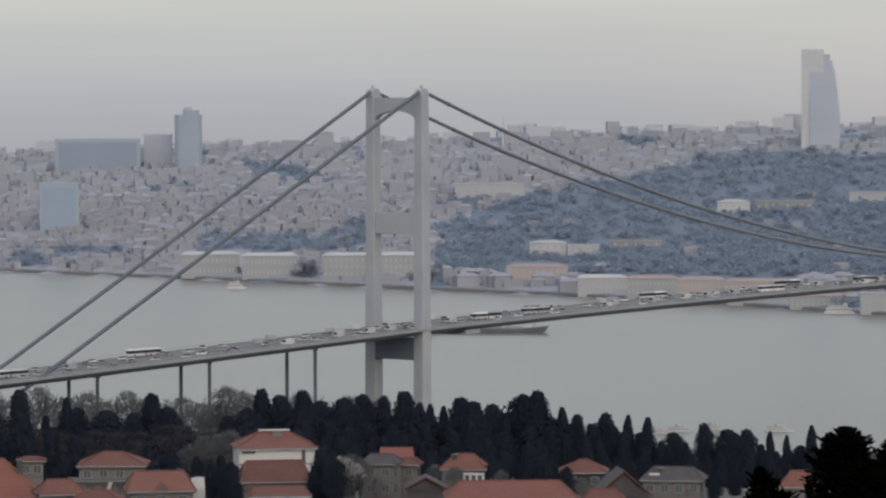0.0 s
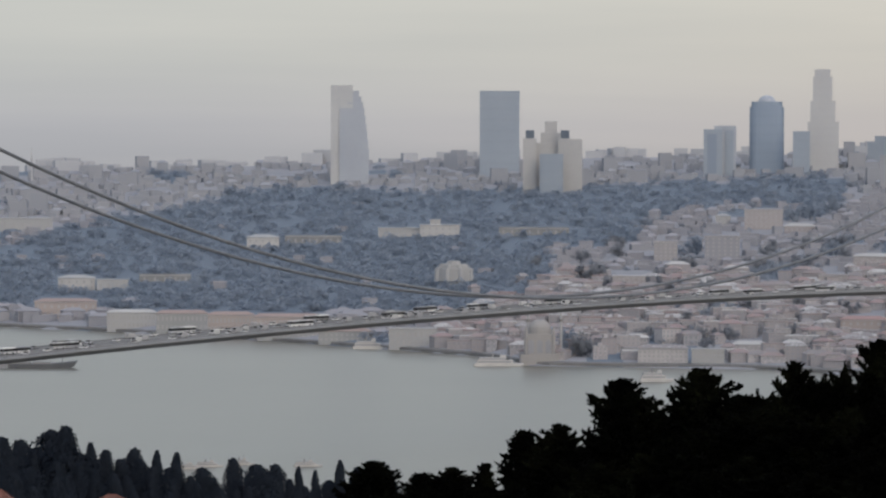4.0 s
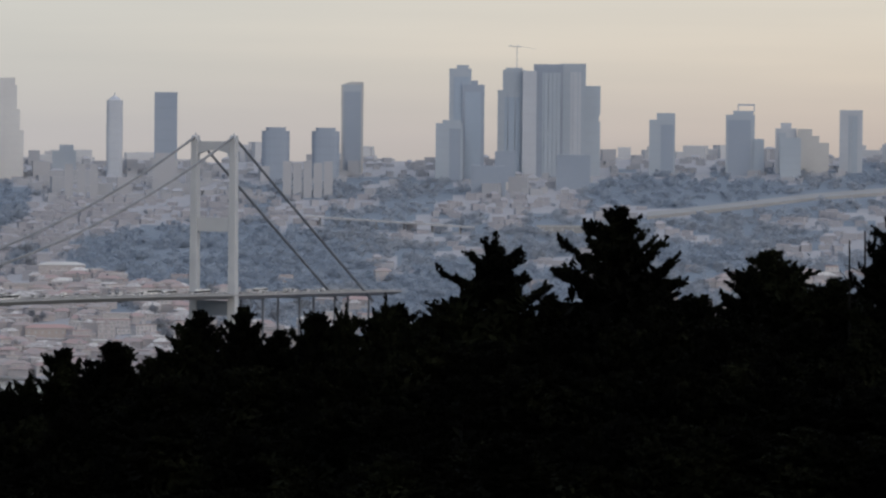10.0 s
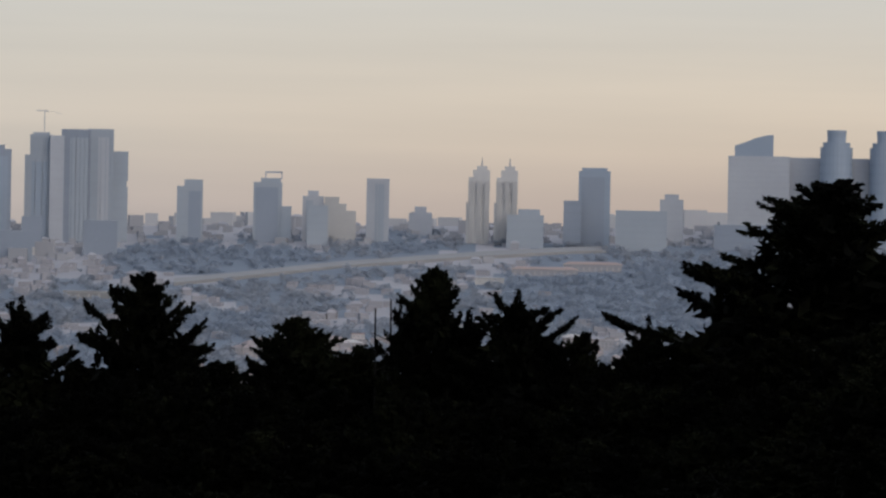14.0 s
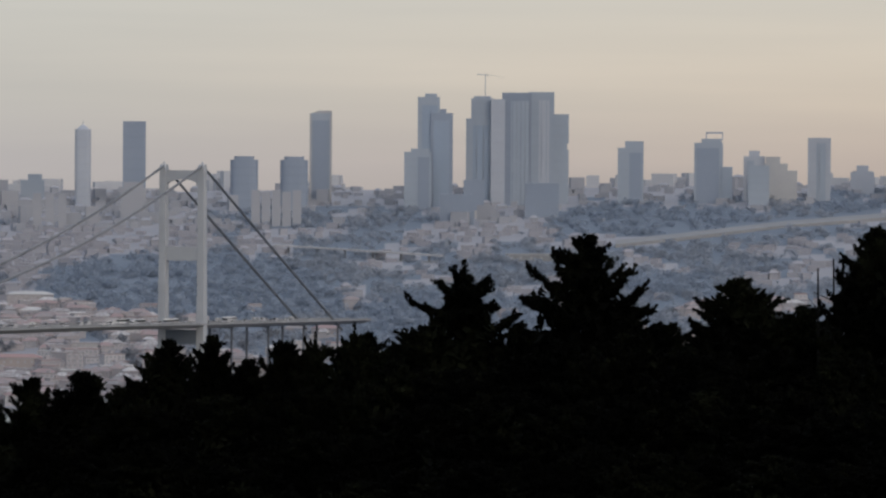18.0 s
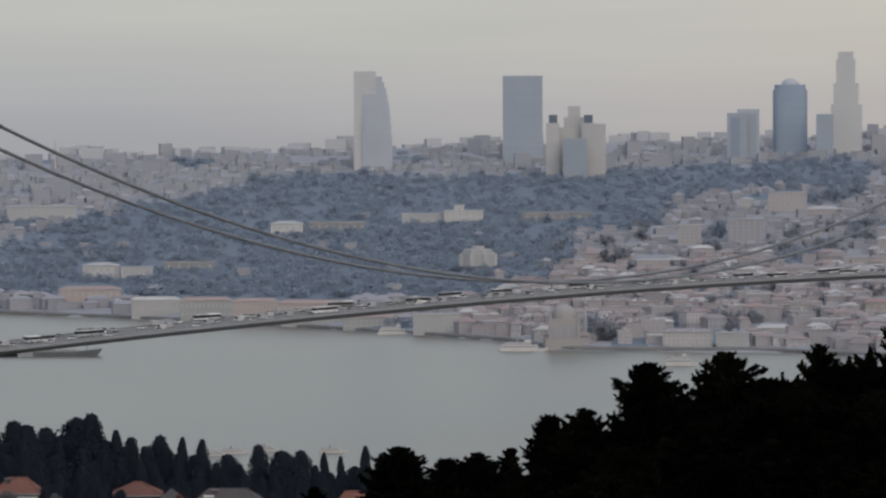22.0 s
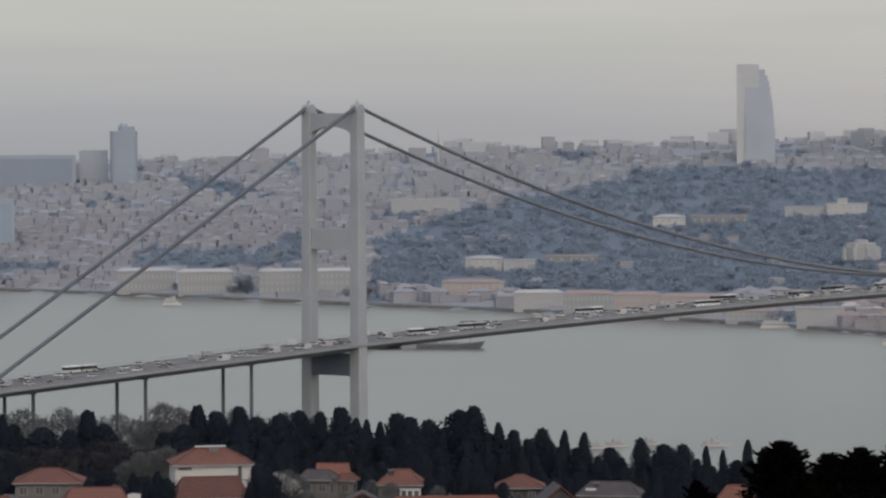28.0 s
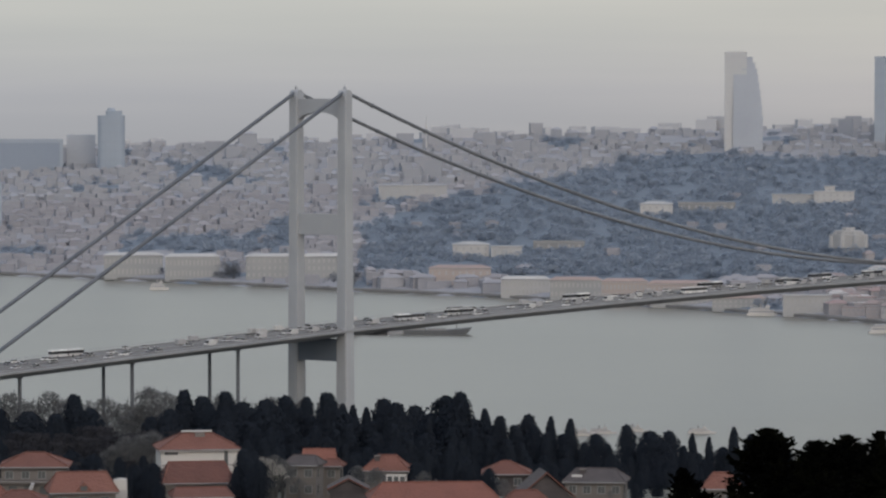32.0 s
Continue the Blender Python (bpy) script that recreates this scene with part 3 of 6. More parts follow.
        for s in list(range(18, int(SPAN), 36)):
            z = 74.2 + 90.2 * ((s - SPAN / 2) / (SPAN / 2)) ** 2
            p = NEAR_T + AXIS * s + ACROSS * side * HALF
            d = AXIS * 0.55
            part("cable_clamp", Geo().tube([p - d + Vector((0, 0, z)), p + d + Vector((0, 0, z))], 0.98, 8), M_MAINCABLE, cable)
    for s in (-62, -126, -190, -254, -318, SPAN + 58, SPAN + 116, SPAN + 174, SPAN + 232):
        pier = new("pier")
        pier.parent = br
        base = on_bridge(s)
        gz = height(math.degrees(math.atan2(base.x, base.y)), base.xy.length) - 4
        for side in (-1, 1):
            p = on_bridge(s, side * 7.9, -3.0)
            part("column", Geo().tube([(p.x, p.y, gz), (p.x, p.y, (gz + p.z) / 2), tuple(p)], [0.85, 0.8, 0.75], 10), M_CABLE, pier, "slender grey steel column")
        a, b = on_bridge(s, -9.2, -3.35), on_bridge(s, 9.2, -3.35)
        part("bearing_beam", Geo().tube([a, b], 0.5, 6), M_CABLE, pier)
    return br


build_bridge()


def build_traffic():
    """Parked-still traffic: one car, one bus, and their copies nose to tail on six lanes."""
    def car_proto():
        c = thing("car", "small car in a slow queue on the bridge roadway", "car", group="cars on the bridge")
        body = [(-2.1, 0.35), (2.15, 0.35), (2.2, 0.75), (1.2, 0.92), (-1.9, 0.95), (-2.15, 0.8)]
        part("body", Geo().side(body, -0.85, 0.85), M_CAR, c)
        roof = [(-1.75, 0.95), (-1.2, 1.46), (0.2, 1.48), (1.0, 0.93)]
        part("cabin", Geo().side(roof, -0.74, 0.74), M_BUSGLASS, c, "dark glazed cabin")
        part("roof", Geo().box(-1.25, 0.25, -0.72, 0.72, 1.46, 1.53), M_CAR, c)
        for x in (-1.3, 1.35):
            for y in (-0.8, 0.8):
                part("wheel", Geo().tube([(x, y - 0.1, 0.32), (x, y + 0.1, 0.32)], 0.32, 10), M_TYRE, c)
        return c

    def bus_proto():
        b = thing("bus", "long articulated city bus with a dark window band", "bus", group="buses on the bridge")
        for x0, x1 in ((-9.0, -0.4), (0.4, 9.0)):
            body = part("body", Geo().side([(x0, 0.4), (x1, 0.4), (x1 + 0.05, 1.45), (x0 - 0.05, 1.45)], -1.25, 1.25), M_CAR, b)
            part("window_band", Geo().side([(x0, 1.45), (x1, 1.45), (x1, 2.6), (x0, 2.6)], -1.22, 1.22), M_BUSGLASS, body, "dark window band")
            part("roof", Geo().side([(x0, 2.6), (x1, 2.6), (x1 - 0.2, 3.1), (x0 + 0.2, 3.1)], -1.25, 1.25), M_CAR, body)
        part("bellows", Geo().box(-0.4, 0.4, -1.1, 1.1, 0.5, 2.8), M_TYRE, b, "dark folding joint")
        for x in (-6.4, 2.6, 6.8):
            for y in (-1.15, 1.15):
                part("wheel", Geo().tube([(x, y - 0.14, 0.48), (x, y + 0.14, 0.48)], 0.48, 10), M_TYRE, b)
        return b

    def van_proto():
        v = thing("van", "pale delivery van in the bridge queue", "van", group="vans on the bridge")
        part("body", Geo().side([(-2.9, 0.4), (2.7, 0.4), (2.9, 1.1), (2.0, 1.3), (1.3, 2.3), (0.9, 2.45), (-2.9, 2.45)], -1.0, 1.0), M_VAN, v)
        part("windscreen", Geo().side([(1.97, 1.36), (2.05, 1.36), (1.4, 2.25), (1.32, 2.25)], -0.85, 0.85), M_BUSGLASS, v, "dark windscreen")
        for x in (-1.9, 1.9):
            for y in (-0.95, 0.95):
                part("wheel", Geo().tube([(x, y - 0.1, 0.36), (x, y + 0.1, 0.36)], 0.36, 10), M_TYRE, v)
        return v

    rng = random.Random(5)
    car, bus, van = car_proto(), bus_proto(), van_proto()
    used = set()
    turn = math.degrees(math.atan2(AXIS.y, AXIS.x))
    for lane in (-11, -7.4, -3.8, 3.8, 7.4, 11):
        s = -318 + rng.uniform(0, 12)
        while s < SPAN + 180:
            big = rng.random() < 0.055
            gap = rng.uniform(12, 44) if s < 500 else rng.uniform(20, 70)
            p = on_bridge(s, lane, 0.0)
            flip = 180 if lane > 0 else 0
            m = Matrix.Translation(p) @ pose(0, 0, 0, 0, 0, turn + flip)
            src = bus if big else van if rng.random() < 0.28 else car
            if src in used:
                copy_thing(src, m)
            else:
                src.matrix_basis = m
                used.add(src)
            s += gap + (16 if big else 0)


build_traffic()


# ---------------------------------------------------------------- skyline
def ring(w, d, n=24, power=2.0):
    return [(w / 2 * math.copysign(abs(math.cos(a)) ** (2 / power), math.cos(a)), d / 2 * math.copysign(abs(math.sin(a)) ** (2 / power), math.sin(a))) for a in (2 * math.pi * (i + 0.5) / n for i in range(n))]


def rect(w, d, x=0.0, y=0.0):
    return [(x - w / 2, y - d / 2), (x + w / 2, y - d / 2), (x + w / 2, y + d / 2), (x - w / 2, y + d / 2)]


def high_rise(label, az0, az1, top, mat, tiers=(), r=4620.0, depth=0.8, turn=0.0, band=None, shape="rect", step=9.0, ribs=0, foot=-6.0, bay=None, name="high_rise"):
    """A tower between two azimuths up to an elevation. tiers: (share of height, share of width, shift) for each upper storey block."""
    az = (az0 + az1) / 2
    w = r * (math.tan(radians(az1 - az)) * 2)
    z0 = height(az, r) + foot
    h = 165 + r * math.tan(radians(top)) - z0
    ob = thing(name, label, "skyscraper" if h > 60 else "building", Matrix.Translation(at(az, r, z0)) @ pose(0, 0, 0, 0, 0, -az + turn))
    tiers = tiers or ((1.0, 1.0, 0.0),)
    low = 0.0
    for share, width, shift in tiers:
        up, ww = h * share, w * width
        dd = max(ww * depth, 8.0)
        poly = rect(ww, dd) if shape == "rect" else ring(ww, dd, 24, 2.0 if shape == "round" else 4.0)
        poly = [(x + shift * w, y) for x, y in poly]
        b = part("body", Geo().prism(poly, low, up), mat, ob)
        if band:
            z = low + step * 0.6
            while z < up - step * 0.4:
                cx = shift * w
                part("floor_band", Geo().prism([(cx + (x - cx) * 1.003, y * 1.003) for x, y in poly], z, z + step * 0.3), SPANDREL.get(mat.name, mat), b)
                z += step
        if bay and up - low > 0.3 * h:
            x0, x1, glass = bay
            cx = shift * w
            part("glazed_bay", Geo().box(cx + ww * x0, cx + ww * x1, -dd / 2 - 0.5, -dd / 2 + 0.2, low + (up - low) * 0.05, low + (up - low) * 0.94), glass, b, "darker glazed bay")
        for k in range(ribs):
            x = shift * w - ww / 2 + ww * (k + 0.5) / ribs
            part("rib", Geo().box(x - 0.5, x + 0.5, -dd / 2 - 0.5, -dd / 2 + 0.1, low, up - 1.0), mat, b)
        part("parapet", Geo().prism([(shift * w + (x - shift * w) * 1.006, y * 1.006) for x, y in poly], up, up + 1.6), mat, b)
        low = up
    ob["h"] = h
    return ob, w, h


def roof_part(ob, name, geo, mat, label=""):
    return part(name, geo, mat, ob, label)


def build_skyline():
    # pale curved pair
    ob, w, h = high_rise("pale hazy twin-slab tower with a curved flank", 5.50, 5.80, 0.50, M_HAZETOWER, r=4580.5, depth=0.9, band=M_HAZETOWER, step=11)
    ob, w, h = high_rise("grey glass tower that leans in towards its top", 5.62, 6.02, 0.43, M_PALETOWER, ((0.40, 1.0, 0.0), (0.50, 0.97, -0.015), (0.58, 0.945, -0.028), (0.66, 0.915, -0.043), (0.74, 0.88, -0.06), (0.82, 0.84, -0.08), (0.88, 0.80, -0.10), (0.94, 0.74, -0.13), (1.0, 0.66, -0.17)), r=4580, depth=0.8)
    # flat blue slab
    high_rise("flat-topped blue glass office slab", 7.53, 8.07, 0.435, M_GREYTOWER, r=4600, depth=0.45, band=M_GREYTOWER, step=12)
    # white hotel cluster
    high_rise("white hotel block behind two shafts", 8.14, 8.92, -0.27, M_FARWHITE, r=4385, depth=0.25, band=M_PALE, step=7)
    for a0, a1, top in ((8.12, 8.30, -0.21), (8.60, 8.78, -0.21), (8.76, 8.93, -0.22)):
        ob, w, h = high_rise("white hotel shaft with a small dark roof cap", a0, a1, top, M_FARWHITE, r=4376, depth=0.9)
        if a0 < 8.7:
            roof_part(ob, "roof_cap", Geo().box(-w * 0.3, w * 0.35, -w * 0.3, w * 0.3, h + 1.6, h + 10), M_LOWPORTAL, "dark square roof cap")
    high_rise("pale grey ribbed front bay of a white hotel", 8.35, 8.67, -0.42, M_GREYTOWER, r=4352, depth=0.2, ribs=5, band=M_GREYTOWER, step=8)
    high_rise("pale lift core of a white hotel", 8.36, 8.64, 0.02, M_FARWHITE, ((0.85, 1.0, 0), (1.0, 0.6, 0)), r=4395, depth=0.6)
    # mid group
    high_rise("grey office block with a pale side wing", 10.58, 10.83, -0.08, M_GREYTOWER, r=4560, band=M_DARKGLASS, step=9, bay=(-0.3, 0.2, M_DARKGLASS))
    high_rise("pale side wing of an office block", 10.72, 11.02, -0.03, M_PALETOWER, r=4575, band=M_GREYTOWER, step=9, bay=(0.0, 0.38, M_GREYTOWER))
    ob, w, h = high_rise("dark blue glass tower with a domed crown", 11.20, 11.67, 0.30, M_BLUEGLASS, ((0.93, 1.0, 0), (1.0, 0.9, 0)), r=4600, shape="soft", band=M_DARKGLASS, step=10)
    dome = Geo()
    for k in range(4):
        a0, a1 = k * math.pi / 8, (k + 1) * math.pi / 8
        rr = w * 0.27
        dome.prism(ring(2 * rr * math.cos(a0), 2 * rr * math.cos(a0), 16), h + rr * 0.85 * math.sin(a0), h + rr * 0.85 * math.sin(a1), math.cos(a1) / max(math.cos(a0), 0.05))
    roof_part(ob, "dome", dome, M_PALETOWER, "pale rounded roof dome")
    high_rise("small dark office block below towers", 11.79, 12.02, -0.10, M_GREYTOWER, r=4560, band=M_DARKGLASS, step=9)
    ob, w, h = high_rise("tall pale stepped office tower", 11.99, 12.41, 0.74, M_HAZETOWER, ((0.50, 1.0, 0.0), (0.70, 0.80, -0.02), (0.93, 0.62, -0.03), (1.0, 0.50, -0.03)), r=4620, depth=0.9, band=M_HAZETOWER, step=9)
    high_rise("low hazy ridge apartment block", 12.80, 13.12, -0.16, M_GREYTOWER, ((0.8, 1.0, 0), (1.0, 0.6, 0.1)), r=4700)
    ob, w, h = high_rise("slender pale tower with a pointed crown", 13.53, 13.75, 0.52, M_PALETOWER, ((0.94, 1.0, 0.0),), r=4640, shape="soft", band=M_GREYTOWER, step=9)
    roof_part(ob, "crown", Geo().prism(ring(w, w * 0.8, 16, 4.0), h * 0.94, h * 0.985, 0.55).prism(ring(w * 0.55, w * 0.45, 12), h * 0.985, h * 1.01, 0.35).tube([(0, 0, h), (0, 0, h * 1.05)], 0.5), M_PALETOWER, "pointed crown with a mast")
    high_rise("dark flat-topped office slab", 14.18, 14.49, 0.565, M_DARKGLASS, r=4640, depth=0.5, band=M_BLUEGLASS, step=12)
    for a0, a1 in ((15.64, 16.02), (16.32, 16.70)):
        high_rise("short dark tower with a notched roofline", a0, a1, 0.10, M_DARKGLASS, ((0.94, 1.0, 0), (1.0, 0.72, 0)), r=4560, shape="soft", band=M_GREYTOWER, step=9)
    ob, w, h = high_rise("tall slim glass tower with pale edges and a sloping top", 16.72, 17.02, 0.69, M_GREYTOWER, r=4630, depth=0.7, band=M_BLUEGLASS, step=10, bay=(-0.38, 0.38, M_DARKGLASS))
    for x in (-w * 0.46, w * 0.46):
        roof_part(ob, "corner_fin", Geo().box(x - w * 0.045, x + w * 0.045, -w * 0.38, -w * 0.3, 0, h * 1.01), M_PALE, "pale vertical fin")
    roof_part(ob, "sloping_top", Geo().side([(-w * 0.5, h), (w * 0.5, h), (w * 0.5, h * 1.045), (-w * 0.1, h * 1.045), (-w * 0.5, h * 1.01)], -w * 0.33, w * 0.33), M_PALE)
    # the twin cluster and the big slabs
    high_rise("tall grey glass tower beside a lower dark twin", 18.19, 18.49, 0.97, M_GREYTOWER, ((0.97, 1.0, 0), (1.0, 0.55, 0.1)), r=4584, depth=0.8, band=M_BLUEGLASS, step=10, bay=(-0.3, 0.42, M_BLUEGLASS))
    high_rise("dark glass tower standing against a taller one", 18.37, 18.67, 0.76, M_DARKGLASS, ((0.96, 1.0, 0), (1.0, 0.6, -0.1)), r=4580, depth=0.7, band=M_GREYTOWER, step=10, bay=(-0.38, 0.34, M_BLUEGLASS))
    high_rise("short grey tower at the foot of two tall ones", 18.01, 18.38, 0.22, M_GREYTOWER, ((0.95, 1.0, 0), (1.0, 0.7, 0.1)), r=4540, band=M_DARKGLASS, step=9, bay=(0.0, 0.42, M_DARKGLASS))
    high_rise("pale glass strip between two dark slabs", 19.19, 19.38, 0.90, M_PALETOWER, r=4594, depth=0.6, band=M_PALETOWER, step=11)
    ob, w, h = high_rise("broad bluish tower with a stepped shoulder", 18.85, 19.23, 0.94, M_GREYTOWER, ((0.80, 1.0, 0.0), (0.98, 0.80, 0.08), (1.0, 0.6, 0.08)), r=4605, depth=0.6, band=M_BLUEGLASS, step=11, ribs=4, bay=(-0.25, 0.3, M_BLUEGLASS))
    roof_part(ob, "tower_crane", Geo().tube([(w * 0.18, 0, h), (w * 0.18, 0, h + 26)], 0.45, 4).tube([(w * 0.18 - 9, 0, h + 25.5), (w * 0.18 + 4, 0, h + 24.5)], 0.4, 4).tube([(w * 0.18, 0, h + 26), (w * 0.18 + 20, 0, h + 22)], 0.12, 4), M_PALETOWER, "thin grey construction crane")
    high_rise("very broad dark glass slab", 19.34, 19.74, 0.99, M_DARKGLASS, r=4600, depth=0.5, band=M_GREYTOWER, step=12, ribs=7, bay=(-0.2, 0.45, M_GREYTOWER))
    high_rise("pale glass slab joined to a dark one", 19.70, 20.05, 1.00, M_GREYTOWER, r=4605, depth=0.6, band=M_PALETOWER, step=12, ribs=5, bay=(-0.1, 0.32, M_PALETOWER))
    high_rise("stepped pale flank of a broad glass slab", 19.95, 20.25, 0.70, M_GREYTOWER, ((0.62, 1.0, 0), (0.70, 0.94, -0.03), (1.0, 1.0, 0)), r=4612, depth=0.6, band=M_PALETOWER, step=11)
    high_rise("squat dark ridge office block", 19.66, 20.12, -0.24, M_DARKGLASS, r=4420, depth=0.5, ribs=4)
    high_rise("squat dark flat-roofed office block", 18.50, 18.97, -0.40, M_DARKGLASS, r=4330, depth=0.4, ribs=5)
    for k in range(5):
        high_rise("pale narrow block of flats in a row on the ridge", 15.93 + 0.14 * k, 16.05 + 0.14 * k, -0.36 - 0.02 * (k % 2), M_RIDGE, r=4330, depth=0.9, band=M_RIDGE, step=6)
    for k in range(3):
        high_rise("pale narrow block of flats in a row on the ridge", 12.97 + 0.17 * k, 13.08 + 0.17 * k, -0.42, M_RIDGE, r=4330, depth=0.9, band=M_RIDGE, step=6)
    high_rise("white hall with a bright roof at the foot of a tower", 14.16, 14.50, -0.26, M_RIDGE, ((0.86, 1.0, 0), (1.0, 0.8, 0)), r=4420, depth=0.6)
    high_rise("squat grey ridge office block", 18.82, 19.10, -0.20, M_DARKGLASS, r=4480, depth=0.6)
    # further along
    ob, w, h = high_rise("grey tower with a rounded crown", 20.92, 21.27, 0.34, M_GREYTOWER, ((0.9, 1.0, 0), (1.0, 0.72, 0.14)), r=4600, depth=0.8, band=M_DARKGLASS, step=9, bay=(-0.05, 0.44, M_DARKGLASS))
    ob, w, h = high_rise("brownish tower with an open roof frame", 21.96, 22.35, 0.38, M_GREYTOWER, ((0.94, 1.0, 0), (1.0, 0.7, 0.1)), r=4600, depth=0.8, band=M_DARKGLASS, step=9, bay=(-0.42, 0.36, M_DARKGLASS))
    roof_part(ob, "roof_frame", Geo().box(-w * 0.1, w * 0.5, -3, -2, h + 7, h + 9).box(w * 0.46, w * 0.5, -3, -2, h, h + 8).box(-w * 0.1, -w * 0.06, -3, -2, h, h + 8), M_PALETOWER, "pale open roof frame")
    high_rise("low grey annex beside a tower", 22.34, 22.48, 0.0, M_GREYTOWER, r=4590)
    high_rise("slim grey tower with a pale edge", 22.63, 22.92, 0.22, M_PALETOWER, ((0.9, 1.0, 0), (1.0, 0.5, 0)), r=4620, band=M_GREYTOWER, step=8, bay=(-0.34, 0.0, M_GREYTOWER))
    high_rise("dark lower block in front of pale flats", 22.70, 22.98, 0.02, M_GREYTOWER, r=4560, band=M_DARKGLASS, step=8)
    high_rise("white stepped block of flats", 22.92, 23.36, 0.14, M_PALE, ((0.72, 1.0, 0), (0.86, 0.7, -0.15), (1.0, 0.45, -0.25)), r=4610, depth=0.4, band=M_GREYTOWER, step=8)
    high_rise("pale square tower with dark top band", 23.50, 23.81, 0.40, M_PALETOWER, r=4620, band=M_PALE, step=9, ribs=3, bay=(-0.12, 0.28, M_GREYTOWER))
    high_rise("low apartment block on the ridge", 24.08, 24.40, 0.03, M_PALETOWER, ((0.8, 1.0, 0), (1.0, 0.5, 0)), r=4700)
    for a0, a1 in ((24.86, 25.21), (25.24, 25.59)):
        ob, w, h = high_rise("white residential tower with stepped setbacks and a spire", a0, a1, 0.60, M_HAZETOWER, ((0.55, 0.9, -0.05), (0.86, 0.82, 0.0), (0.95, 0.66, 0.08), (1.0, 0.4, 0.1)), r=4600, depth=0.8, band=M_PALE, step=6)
        roof_part(ob, "spire", Geo().tube([(w * 0.1, 0, h), (w * 0.1, 0, h + 6), (w * 0.1, 0, h + 11)], [1.6, 0.9, 0.2], 6), M_PALE, "thin white spire")
        for x in (-w * 0.33, 0, w * 0.3):
            roof_part(ob, "balcony_column", Geo().box(x - 2.6, x + 2.6, -w * 0.42, -w * 0.3, 0, h * 0.83), M_PALE, "white stack of balconies")
    high_rise("grey office block with two wings", 25.42, 25.92, 0.02, M_GREYTOWER, ((0.86, 1.0, 0), (1.0, 0.6, 0.1)), r=4560, band=M_DARKGLASS, step=9)
    high_rise("dark teal glass office tower", 26.39, 26.82, 0.60, M_BLUEGLASS, ((0.96, 1.0, 0), (1.0, 0.8, 0)), r=4600, depth=0.8, band=M_DARKGLASS, step=9, bay=(-0.4, 0.32, M_DARKGLASS))
    high_rise("dark annex of a glass tower", 26.19, 26.43, 0.15, M_DARKGLASS, r=4570, band=M_BLUEGLASS, step=9)
    high_rise("long low office building with white bands", 26.9, 27.6, 0.03, M_GREYTOWER, r=4520, depth=0.3, band=M_PALETOWER, step=7)
    high_rise("pale small residential tower block", 27.50, 27.82, 0.26, M_PALETOWER, ((0.9, 1.0, 0), (1.0, 0.6, 0)), r=4640, band=M_GREYTOWER, step=8)
    ob, w, h = high_rise("broad pale office slab with a curved roof sail", 28.42, 29.25, 0.80, M_PALETOWER, r=4600, depth=0.35, band=M_GREYTOWER, step=6)
    sail = [(-w * 0.40, h + 0.5), (w * 0.23, h + 0.5), (w * 0.23, h + 25), (w * 0.12, h + 24.5), (-w * 0.08, h + 21), (-w * 0.25, h + 16), (-w * 0.40, h + 13)]
    roof_part(ob, "roof_sail", Geo().side(sail, -w * 0.1, w * 0.1), M_BLUEGLASS, "blue glass roof sail")
    high_rise("pale office wing between two round towers", 29.25, 29.68, 0.79, M_PALETOWER, r=4620, depth=0.5, band=M_GREYTOWER, step=6)
    for a0, a1 in ((29.66, 30.10), (30.33, 30.78)):
        high_rise("round blue glass tower with a collared crown", a0, a1, 1.17, M_BLUEGLASS, ((0.86, 1.0, 0), (0.9, 0.85, 0), (0.97, 0.58, 0), (1.0, 0.6, 0)), r=4590, depth=1.0, shape="round", band=M_DARKGLASS, step=10)
    high_rise("broad pale office slab beside a round tower", 30.03, 30.75, 0.79, M_PALETOWER, r=4610, depth=0.3, band=M_GREYTOWER, step=6)
    high_rise("tall pale tower at the end of the office group", 31.04, 31.45, 1.55, M_PALETOWER, r=4600, depth=0.8, band=M_GREYTOWER, step=9, bay=(-0.3, 0.3, M_GREYTOWER))
    high_rise("long dark low shopping centre podium", 28.25, 31.8, -0.14, M_DARKGLASS, r=4540, depth=0.06, band=M_GREYTOWER, step=8, name="shopping_centre")
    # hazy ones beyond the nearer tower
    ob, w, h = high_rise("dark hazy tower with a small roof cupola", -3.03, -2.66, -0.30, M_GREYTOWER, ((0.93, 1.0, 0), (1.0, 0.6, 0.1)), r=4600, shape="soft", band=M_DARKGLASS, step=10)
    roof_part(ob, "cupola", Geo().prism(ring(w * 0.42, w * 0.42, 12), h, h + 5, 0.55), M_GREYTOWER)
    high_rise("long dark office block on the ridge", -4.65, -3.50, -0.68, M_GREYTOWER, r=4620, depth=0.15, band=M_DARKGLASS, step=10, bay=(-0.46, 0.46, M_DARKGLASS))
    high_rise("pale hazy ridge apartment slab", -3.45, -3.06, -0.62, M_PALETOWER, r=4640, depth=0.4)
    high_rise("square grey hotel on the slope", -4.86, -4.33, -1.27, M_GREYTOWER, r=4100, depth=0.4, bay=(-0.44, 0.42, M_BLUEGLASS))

    mast = thing("television_mast", "very thin pale lattice mast on the ridge", "mast", facing(1.44, 4700))
    part("shaft", Geo().tube([(0, 0, -2), (0, 0, 22), (0, 0, 40)], [1.5, 0.9, 0.3], 6), M_HAZETOWER, mast)
    part("platform", Geo().tube([(0, 0, 26), (0, 0, 28)], 1.6, 8), M_HAZETOWER, mast)


build_skyline()


# ---------------------------------------------------------------- woods and roofs of the far shore
CLEAR = []      # (az0, az1, el0, el1) kept free for single buildings


def is_clear(az, el):
    return any(a0 < az < a1 and e0 < el < e1 for a0, a1, e0, e1 in CLEAR)


